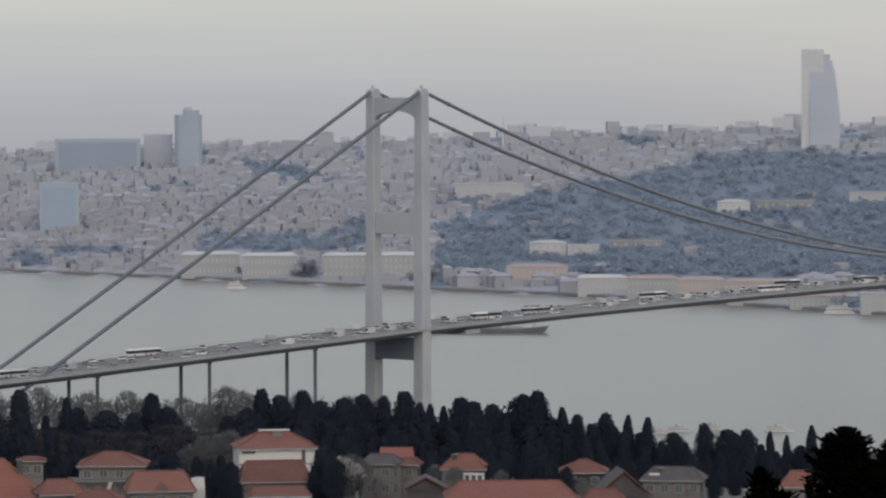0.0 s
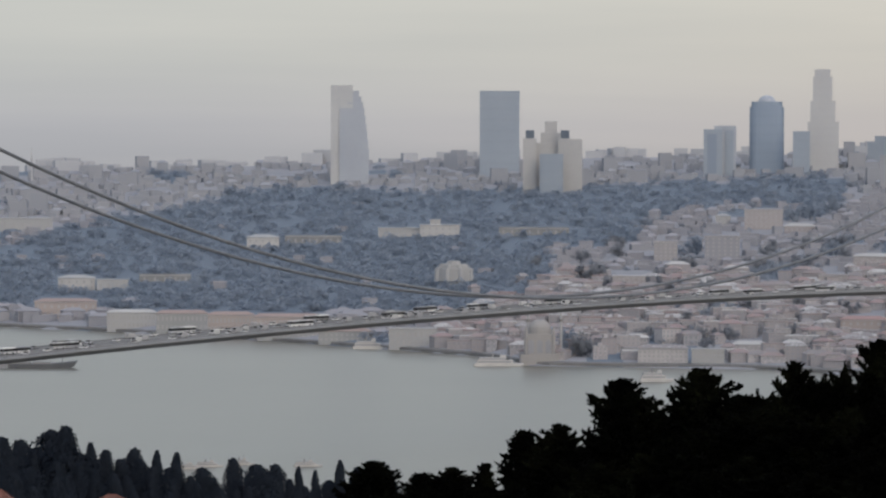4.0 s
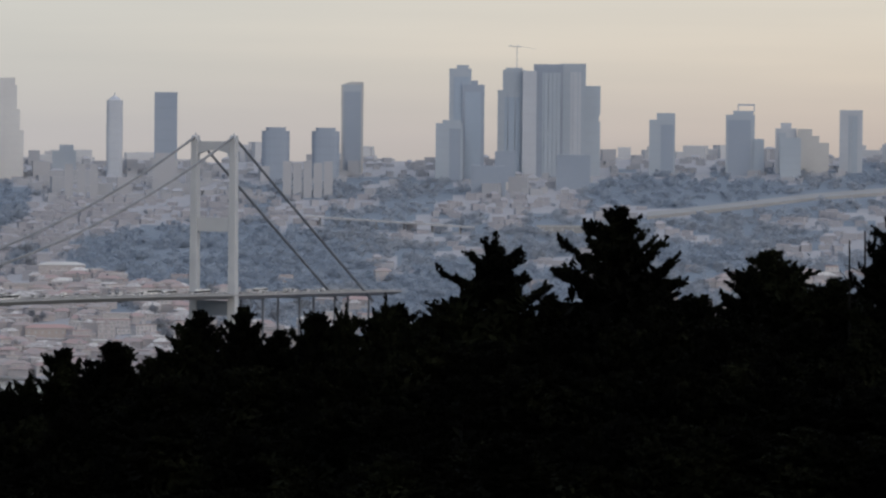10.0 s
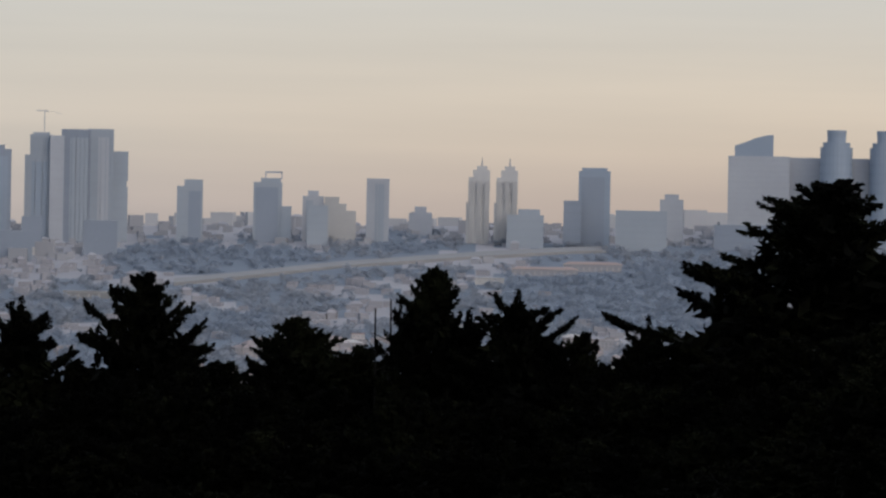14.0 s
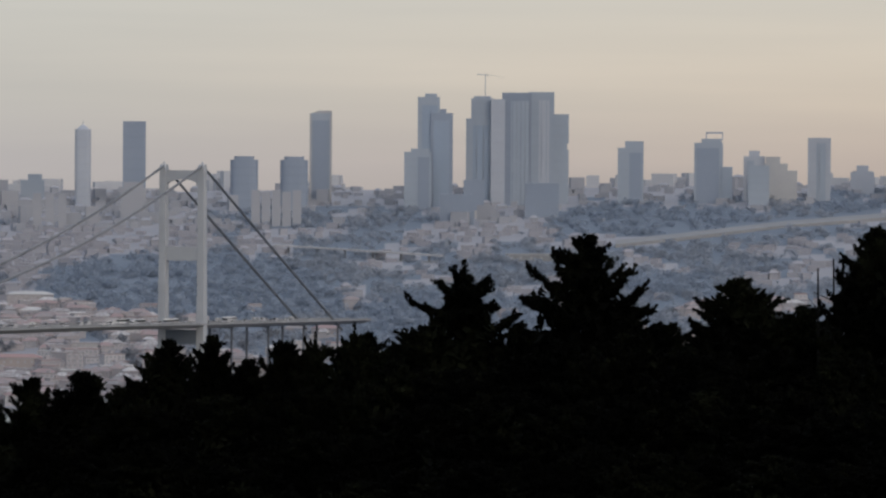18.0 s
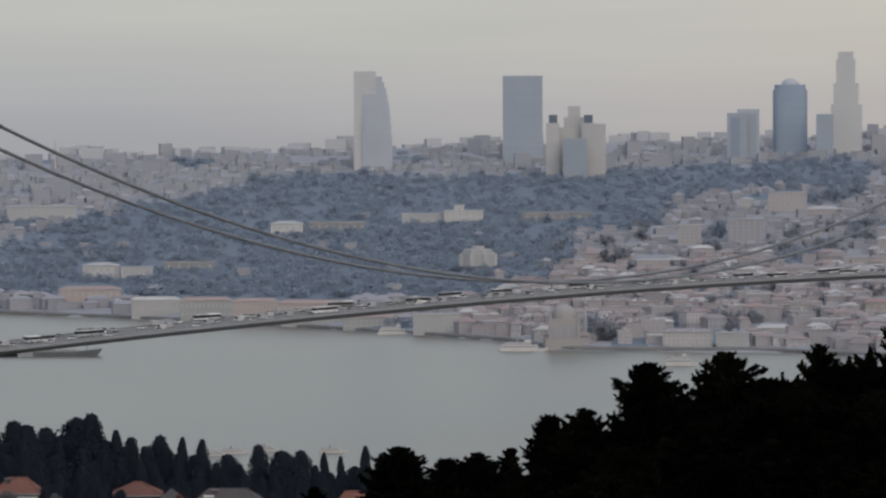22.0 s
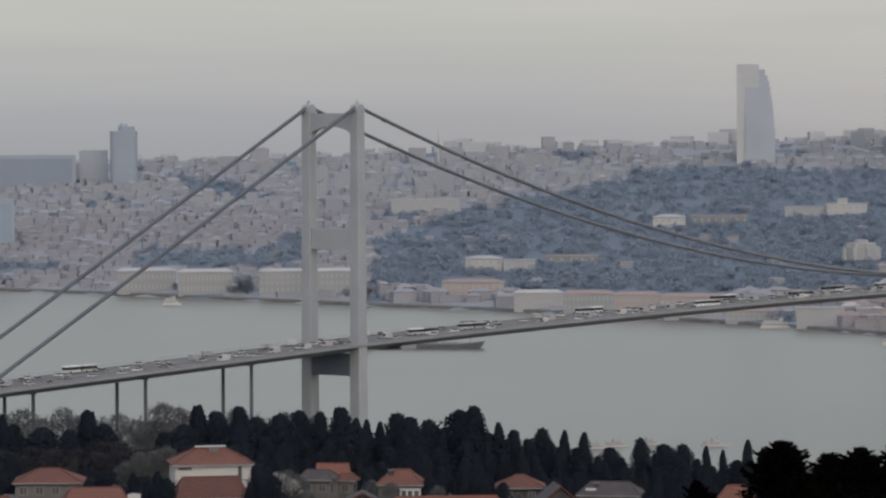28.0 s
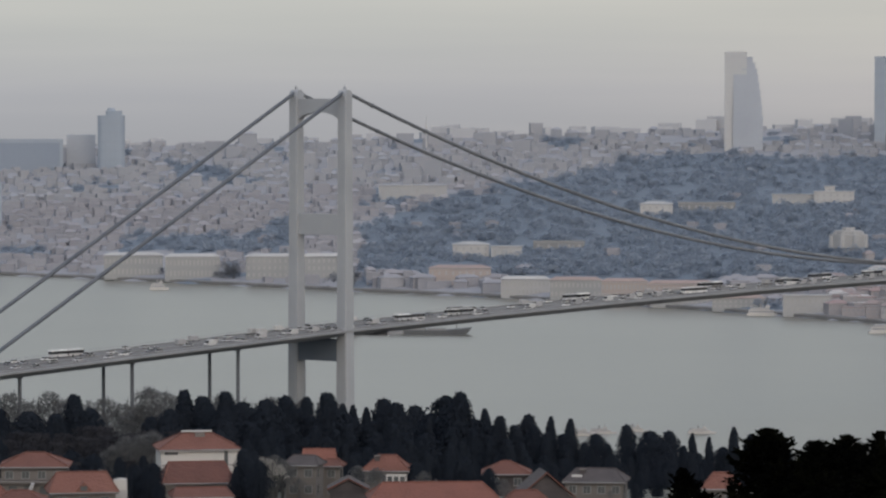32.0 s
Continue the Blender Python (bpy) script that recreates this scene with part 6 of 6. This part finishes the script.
# ---------------------------------------------------------------- single buildings of the far shore
def far_block(label, az0, az1, top_el, base_el, wall, roof=None, depth=0.35, bays=6, storeys=3, kind="hip", turn=0.0, name="building", category="building"):
    az = (az0 + az1) / 2
    r = reach(az, base_el) if base_el > math.degrees(math.atan2(-162, shore(az) + 12)) else shore(az) + 14
    w = 2 * r * math.tan(radians((az1 - az0) / 2))
    d = max(w * depth, 9)
    gz = height(az, r) - 3
    h = 165 + r * math.tan(radians(top_el)) - gz
    ob = thing(name, label, category, Matrix.Translation(at(az, r, gz)) @ pose(0, 0, 0, 0, 0, -az + turn))
    CLEAR.append((az0 - 0.03, az1 + 0.03, base_el - 0.04, top_el))
    eave = h - (2.6 if roof else 0.6)
    part("wall", Geo().box(-w / 2, w / 2, -d / 2, d / 2, 0, eave), wall, ob)
    if roof:
        part("roof", Geo().hip(-w / 2 - 0.6, w / 2 + 0.6, -d / 2 - 0.6, d / 2 + 0.6, eave, h, max(0.2, 1 - d / w)), roof, ob)
    else:
        part("roof_slab", Geo().box(-w / 2 - 0.5, w / 2 + 0.5, -d / 2 - 0.5, d / 2 + 0.5, eave, h), wall, ob)
    part("cornice", Geo().box(-w / 2 - 0.3, w / 2 + 0.3, -d / 2 - 0.3, -d / 2 + 0.1, eave - 0.7, eave - 0.05), M_PALE, ob)
    sh = max(2.6, (eave - 3.2) / storeys)
    pane = Geo().box(-0.8, 0.8, -0.12, 0.1, 0, sh * 0.5).mesh("window")
    pane.materials.append(M_PALEWIN)
    for j in range(storeys):
        z = eave - 0.9 - sh * (j + 0.72)
        if z < 3.0:
            continue
        for i in range(bays):
            q = part("window", pane, None, ob)
            q.location = (-w / 2 + w * (i + 0.5) / bays, -d / 2, z)
    return ob, w, d, h


def build_landmarks():
    mark = [
        ("long pale waterfront palace wing with a pale roof", 2.46, 3.125, -2.53, -2.84, M_PALE, M_CONC, 0.22, 12, 2),
        ("long pale waterfront palace wing with a red roof", 3.13, 3.825, -2.54, -2.88, M_PALACE, M_ROSEROOF, 0.22, 12, 2),
        ("long pale waterfront palace wing with a red roof", 3.83, 4.455, -2.56, -2.90, M_ROSE, M_ROSEROOF, 0.22, 12, 2),
        ("long pale waterfront palace wing with a red roof", 4.46, 5.35, -2.585, -2.88, M_ROSE, M_ROSEROOF, 0.18, 14, 2),
        ("low pale two-storey quay building", 4.50, 5.30, -2.72, -2.97, M_PALACE, M_ROSEROOF, 0.22, 12, 2),
        ("low pale two-storey quay building", 5.34, 6.05, -2.78, -3.0, M_PALACE, M_ROSEROOF, 0.22, 10, 2),
        ("pale waterfront block with tall windows", 6.30, 6.95, -2.78, -3.06, M_PALE, None, 0.3, 8, 2),
        ("white barracks-like palace block with regular windows", -1.02, -0.30, -2.22, -2.55, M_PALACE, M_CONC, 0.3, 10, 3),
        ("white palace block beyond the bridge tower", -0.26, 0.28, -2.22, -2.56, M_PALACE, M_CONC, 0.3, 8, 3),
        ("long hazy white waterfront palace", -2.95, -2.15, -2.20, -2.52, M_PALACE, M_CONC, 0.25, 14, 2),
        ("long hazy white waterfront palace", -2.12, -1.38, -2.22, -2.55, M_PALACE, M_CONC, 0.25, 14, 2),
        ("rose-coloured school building with a red roof", 1.48, 2.32, -2.38, -2.64, M_ROSE, M_ROSEROOF, 0.3, 9, 2),
        ("white villa on the wooded slope", 1.80, 2.30, -2.06, -2.27, M_FARWHITE, M_PALE, 0.6, 5, 2),
        ("low white annex beside a wooded slope", 2.32, 2.75, -2.12, -2.26, M_PALE, None, 0.4, 4, 1),
        ("pale garden terrace wall in the wood", 2.9, 3.6, -2.05, -2.16, M_MOTORWAY, None, 0.2, 5, 1),
        ("white pavilion in the wooded park", 4.36, 4.80, -1.51, -1.70, M_FARWHITE, M_PALE, 0.6, 5, 2),
        ("long low pale wall in the park", 4.88, 5.65, -1.52, -1.64, M_MOTORWAY, None, 0.15, 8, 1),
        ("long pale manor on the park crest", 6.15, 6.75, -1.41, -1.54, M_PALE, None, 0.3, 7, 2),
        ("pale manor wing with a square turret", 6.72, 7.26, -1.37, -1.52, M_FARWHITE, None, 0.4, 6, 2),
        ("square turret of a pale manor", 6.86, 7.0, -1.30, -1.5, M_FARWHITE, None, 1.0, 1, 2),
        ("pale garden wall in the park", 7.8, 8.75, -1.40, -1.50, M_MOTORWAY, None, 0.12, 8, 1),
        ("flat white sports hall on the hill", 0.79, 1.72, -1.29, -1.46, M_PALE, None, 0.4, 8, 1),
        ("long red-roofed barracks on the far slope", 25.5, 26.4, -0.74, -0.86, M_CITY, M_ROSEROOF, 0.2, 10, 1),
        ("long red-roofed barracks on the far slope", 26.2, 27.0, -0.66, -0.80, M_CITY, M_ROSEROOF, 0.2, 10, 1),
        ("flat white industrial shed with bright roof", 25.0, 25.4, -0.90, -0.99, M_FARWHITE, None, 0.5, 3, 1),
        ("flat white industrial shed with bright roof", 18.75, 19.2, -0.60, -0.70, M_FARWHITE, None, 0.5, 3, 1),
        ("grey flat-roofed hall in the valley", 19.4, 20.1, -1.18, -1.28, M_MOTORWAY, None, 0.4, 5, 1),
        ("long white flat-roofed market hall in the town", 13.36, 13.98, -2.79, -2.89, M_FARWHITE, None, 0.4, 5, 1),
        ("low white flat-roofed hall in the town", 12.6, 13.05, -2.83, -2.91, M_PALE, None, 0.4, 5, 1),
        ("red-roofed school in the town, its red greyed for haze", 12.45, 13.1, -2.58, -2.80, M_ROSE, M_REDROOF, 0.4, 7, 2),
        ("stepped beige apartment block with a white roof edge", 11.14, 11.66, -1.14, -1.40, M_TOWNWALL, None, 0.5, 8, 4),
        ("pale block of flats with regular windows", 10.60, 11.08, -1.50, -1.83, M_CITY, None, 0.4, 6, 6),
        ("long pale hall under a low roof", 12.62, 13.25, -1.73, -1.93, M_TOWNWALL, M_CONC, 0.4, 9, 3),
        ("low hall with a pale roof on the slope", 11.68, 12.1, -1.33, -1.45, M_TOWNWALL, M_CONC, 0.4, 6, 1),
        ("white block of flats on the slope", 9.91, 10.23, -1.58, -1.85, M_TOWNWALL, None, 0.6, 5, 5),
        ("long pale waterfront building with rows of windows", 9.70, 10.38, -2.99, -3.24, M_TOWNWALL, M_TOWNROOF, 0.3, 11, 3),
        ("pale waterfront building beside the quay", 10.43, 10.88, -3.04, -3.24, M_PALE, None, 0.4, 8, 3),
        ("pale gabled house block behind the quay", 10.97, 11.46, -2.93, -3.10, M_TOWNWALL, M_CONC, 0.4, 8, 2),
        ("grey plastered apartment block on the slope", 9.35, 9.8, -2.05, -2.25, M_TOWNWALL, None, 0.5, 7, 4),
        ("grey plastered apartment block on the slope", 12.15, 12.55, -2.02, -2.16, M_TOWNWALL, None, 0.5, 6, 3),
        ("broad plastered apartment block on the slope", 13.5, 14.0, -2.42, -2.58, M_TOWNWALL, None, 0.5, 8, 3),
        ("broad plastered apartment block on the slope", 11.3, 11.8, -2.12, -2.27, M_TOWNWALL, M_TOWNROOF, 0.5, 8, 3),
        ("small white flat-roofed hall", 7.51, 7.79, -2.66, -2.72, M_FARWHITE, None, 0.6, 3, 1),
        ("small white flat-roofed hall", 9.25, 9.45, -2.52, -2.58, M_FARWHITE, None, 0.6, 2, 1),
        ("small white flat-roofed hall", 8.82, 9.0, -2.72, -2.77, M_FARWHITE, None, 0.6, 2, 1),
        ("small white flat-roofed hall", 15.2, 15.5, -2.45, -2.52, M_FARWHITE, None, 0.6, 2, 1),
        ("white house on the far hillside", 10.75, 10.95, -1.2, -1.36, M_FARWHITE, M_PALE, 0.8, 2, 2),
    ]
    for label, a0, a1, top, low, wall, roof, depth, bays, storeys in mark:
        far_block(label, a0, a1, top, low, wall, roof, depth, bays, storeys)
    az = 7.185
    r = reach(az, -2.2)
    ob = thing("apartment_block", "pale eight-sided apartment block with rounded bays on the wooded slope", "building", facing(az, r, None, 0, -3))
    for w, z0, z1 in ((24, 0, 7), (32, 7, 18), (25, 18, 21), (11, 21, 23.5)):
        tier = part("tier", Geo().prism(ring(w, w * 0.8, 8), z0, z1), M_PALE, ob)
        for k in range(8):
            a = radians(22.5 + 45 * k)
            part("corner_bay", Geo().prism([(x + w * 0.46 * math.cos(a), y + w * 0.37 * math.sin(a)) for x, y in ring(w * 0.16, w * 0.16, 8)], z0, z1 - 1.2), M_PALE, tier)
        z = z1 - 1.0
        while z > z0 + 1:
            part("balcony_band", Geo().prism(ring(w * 1.03, w * 0.83, 8), z - 1.3, z - 0.5), M_PALEWIN, tier, "glazed balcony band")
            z -= 3.0
    # waterside mosque
    az, r = 8.36, shore(8.36) + 16
    mq = thing("mosque", "grey-beige stone waterside mosque with one dome and two slim minarets", "mosque", facing(az, r, 2.2))
    part("hall", Geo().box(-9.5, 9.5, -9.5, 9.5, -3, 19), M_MOSQUE, mq)
    part("base", Geo().box(-13, 13, -14, 12, -4, 5.5), M_MOSQUE, mq)
    for x in (-9.5, 9.5):
        for y in (-9.5, 9.5):
            part("corner_turret", Geo().tube([(x, y, 0), (x, y, 21), (x, y, 23.5)], [1.3, 1.2, 0.2], 8), M_MOSQUE, mq)
    part("drum", Geo().prism(ring(16.5, 16.5, 20), 19, 21.5), M_MOSQUE, mq)
    dome = Geo()
    for k in range(5):
        a0, a1 = k * math.pi / 10, (k + 1) * math.pi / 10
        dome.prism(ring(16 * math.cos(a0), 16 * math.cos(a0), 20), 21.5 + 7.5 * math.sin(a0), 21.5 + 7.5 * math.sin(a1), math.cos(a1) / math.cos(a0) if k < 4 else 0.02)
    part("dome", dome, M_MOSQUE, mq, "grey lead dome")
    for i in range(3):
        arch = [(-2 + 6 * (i - 1), 6), (2 + 6 * (i - 1), 6)] + [(2 * math.cos(t) + 6 * (i - 1), 13 + 2 * math.sin(t)) for t in np.linspace(0, math.pi, 9)]
        part("arched_window", Geo().side(arch, -9.65, -9.45), M_CITYWIN, mq)
    for x in (-8, 14.5):
        mi = part("minaret", Geo().tube([(x, 12, -2), (x, 12, 24), (x, 12, 36)], [1.15, 1.0, 0.9], 10), M_PALE, mq, "slim pale minaret")
        part("gallery", Geo().tube([(x, 12, 27), (x, 12, 28.4)], [1.2, 1.9], 10), M_MOSQUE, mi)
        part("spire", Geo().tube([(x, 12, 36), (x, 12, 42)], [1.0, 0.06], 10), M_GREYTOWER, mi)
    # quay edge along the far shore
    for k in range(14):
        a0 = -7 + k * 1.75
        g = Geo()
        line = [a0 + 1.75 * i / 7 for i in range(8)]
        for a in line:
            p, q = at(a, shore(a) - 4, 0), at(a, shore(a) + 5, 0)
            g.v += [(p.x, p.y, -3), (p.x, p.y, 2.4), (q.x, q.y, 2.9), (q.x, q.y, -3)]
        g.f = [(4 * i + j, 4 * i + (j + 1) % 4, 4 * i + 4 + (j + 1) % 4, 4 * i + 4 + j) for i in range(7) for j in range(4)]
        g.f += [(3, 2, 1, 0), (28, 29, 30, 31)]
        solid("quay", g, M_ASPHALT, "stone quay wall along the far waterfront", "quay")
    # motorway curving over the valley
    road = Geo()
    pts = [(20.9, -1.06), (21.6, -0.98), (22.4, -0.88), (23.2, -0.78), (24.0, -0.71), (25.0, -0.62), (26.0, -0.55), (26.8, -0.50)]
    for a, e in pts:
        r0, r1 = reach(a, e - 0.03), reach(a, e + 0.03)
        for r, up in ((r0, -4), (r0, 3.0), (r1, 3.0), (r1, -4)):
            road.v.append(tuple(at(a, r, None, up)))
    n = len(pts)
    for (a0, e0), (a1, e1) in zip(pts, pts[1:]):
        CLEAR.append((a0, a1, min(e0, e1) - 0.06, max(e0, e1) + 0.03))
    road.f = [(4 * i + j, 4 * i + (j + 1) % 4, 4 * i + 4 + (j + 1) % 4, 4 * i + 4 + j) for i in range(n - 1) for j in range(4)] + [(3, 2, 1, 0), tuple(4 * n - 4 + j for j in range(4))]
    solid("road", road, M_MOTORWAY, "pale motorway embankment curving across the far valley", "road")


def build_viaduct():
    """A thin road viaduct on posts across the far valley."""
    vi = thing("viaduct", "thin pale road viaduct on posts across the wooded valley", "viaduct")
    deck, n = Geo(), 12
    for i in range(n + 1):
        a, e = 16.25 + 2.3 * i / n, -1.08 - 0.13 * i / n
        r = reach(a, e - 0.12)
        z = 165 + r * math.tan(radians(e))
        for rr, zz in ((r, z - 1.6), (r, z), (r + 12, z), (r + 12, z - 1.6)):
            deck.v.append(tuple(at(a, rr, zz)))
        if i % 2:
            p, q = at(a, r + 6, None, -1), at(a, r + 6, z - 1.6)
            part("post", Geo().tube([p, q], 1.1, 8), M_MOTORWAY, vi)
    deck.f = [(4 * i + j, 4 * i + (j + 1) % 4, 4 * i + 4 + (j + 1) % 4, 4 * i + 4 + j) for i in range(n) for j in range(4)] + [(3, 2, 1, 0), tuple(4 * n + j for j in range(4))]
    part("deck", deck, M_CONC, vi, "pale concrete road deck")


def build_ships():
    sh = thing("cargo_ship", "long dark cargo ship lying low in the strait", "ship", Matrix.Translation(at(1.17, 2836, 0)) @ pose(0, 0, 0, 0, 0, -6))
    sh.scale = (0.85, 0.9, 0.9)
    hull = [(-52, -2), (44, -2), (49, 1.5), (52, 5.6), (43, 4.6), (30, 3.6), (-40, 3.6), (-42, 4.6), (-53, 4.8)]
    part("hull", Geo().side(hull, -7, 7), M_HULL, sh)
    part("deckhouse", Geo().box(-50, -39, -6, 6, 4.4, 13.5, 0.92), M_WHITE, sh, "white stern deckhouse")
    part("funnel", Geo().tube([(-48, 0, 13), (-48, 0, 17)], [1.6, 1.3], 10), M_HULL, sh)
    for x in (-24, -8, 8, 24):
        part("hatch_cover", Geo().box(x - 7, x + 7, -5, 5, 3.6, 5.0), M_RAIL, sh)
    for x in (0, 40):
        part("mast", Geo().tube([(x, 0, 3.6), (x, 0, 12)], [0.35, 0.2], 6), M_RAIL, sh)

    def ferry(label, az, r, ln, turn, name="ferry"):
        f = thing(name, label, "boat", Matrix.Translation(at(az, r, 0)) @ pose(0, 0, 0, 0, 0, -az + turn))
        h = ln / 2
        part("hull", Geo().side([(-h, -1), (h * 0.9, -1), (h, 2.0), (h * 0.8, 1.7), (-h, 1.7)], -ln * 0.12, ln * 0.12), M_WHITE, f, "white hull")
        part("saloon", Geo().box(-h * 0.9, h * 0.55, -ln * 0.1, ln * 0.1, 1.7, 4.1), M_WHITE, f)
        part("window_band", Geo().box(-h * 0.86, h * 0.5, -ln * 0.104, ln * 0.104, 2.5, 3.5), M_CITYWIN, f, "dark window band")
        part("upper_deck", Geo().box(-h * 0.8, h * 0.3, -ln * 0.09, ln * 0.09, 4.1, 5.9), M_PALE, f)
        part("wheelhouse", Geo().box(h * 0.05, h * 0.3, -ln * 0.05, ln * 0.05, 5.9, 7.6, 0.9), M_WHITE, f)
        part("funnel", Geo().tube([(-h * 0.25, 0, 5.9), (-h * 0.25, 0, 8.5)], [0.9, 0.8], 8), M_RAIL, f)
        part("mast", Geo().tube([(h * 0.12, 0, 7.6), (h * 0.12, 0, 11)], [0.2, 0.1], 5), M_RAIL, f)
        return f
    ferry("white passenger ferry lying off the far quay", 7.80, 2866, 34, 4)
    ferry("small white excursion boat under way", 9.95, 2700, 22, 10, "excursion_boat")
    ferry("white yacht moored at the far quay", 6.05, 3080, 26, 0, "yacht")
    # boats added as stand-ins for white flecks off the near shore
    for a, r, ln in ((3.55, 2006, 17), (3.85, 2018, 14), (4.3, 2030, 12), (5.2, 2020, 14)):
        ferry("boat shape standing in for white flecks near the wooded shore", a, r, ln * 2, 8, "motor_boat").scale = (0.5, 0.5, 0.42)
    ferry("small white boat off the palace quay", -2.2, 3480, 16, 0, "motor_boat")



def build_shore_houses():
    """Houses of the nearest streets across the water, one of each kind and its copies."""
    rng = random.Random(31)
    kinds = []
    for i, (w, d, h, bays, storeys, pitched) in enumerate(((10, 9, 7, 3, 2, True), (14, 10, 10, 4, 3, True), (11, 9, 9.5, 3, 3, False), (20, 11, 6.5, 6, 2, True), (16, 10, 10, 5, 3, False), (24, 12, 8.5, 7, 2, False))):
        ob = thing("town_house", "%s-storey plastered town house with a %s roof near the far quay" % ("two" if storeys == 2 else "three", "tiled" if pitched else "flat"), "house", group="town houses near the far quay")
        part("wall", Geo().box(-w / 2, w / 2, -d / 2, d / 2, -7, h), M_TOWNWALL, ob)
        if pitched:
            part("roof", Geo().hip(-w / 2 - 0.5, w / 2 + 0.5, -d / 2 - 0.5, d / 2 + 0.5, h, h + 2.5, 0.4), M_TOWNROOF, ob)
        else:
            part("roof", Geo().box(-w / 2 - 0.2, w / 2 + 0.2, -d / 2 - 0.2, d / 2 + 0.2, h, h + 0.7), M_TOWNROOF, ob)
            part("stair_head", Geo().box(-1.5, 1.5, -0.5, 2.5, h + 0.7, h + 2.9), M_TOWNWALL, ob)
        for j in range(storeys):
            for k in range(bays):
                x, z = -w / 2 + w * (k + 0.5) / bays, h - 2.5 - 3.0 * j
                part("window", Geo().box(x - 0.6, x + 0.6, -d / 2 - 0.08, -d / 2 + 0.05, z, z + 1.5), M_CITYWIN, ob)
        kinds.append(ob)
    first, spots, tries = set(), [], 0
    while len(spots) < 170 and tries < 6000:
        tries += 1
        az = rng.uniform(8.7, 16.2)
        r = shore(az) + rng.uniform(16, 330)
        p = at(az, r)
        el = math.degrees(math.atan2(p.z - 165, r))
        if is_clear(az, el) or is_clear(az, el + 0.1) or any((p - q).length < 14 for q in spots) or (Vector(p.xy) - Vector((698.2, 2605.6))).length < 40:
            continue
        spots.append(p)
        turn = -az + rng.choice([-30, -10, 10, 28]) + rng.uniform(-6, 6)
        k = rng.uniform(0.85, 1.1)
        plant(rng.choice(kinds), first, Matrix.LocRotScale(p, Euler((0, 0, radians(turn))), Vector((k, k, k))))
    return spots


build_landmarks()
SHORE_SPOTS = build_shore_houses()
build_viaduct()
build_ships()
build_far_woods()
build_far_town()
build_hazy_ridge()
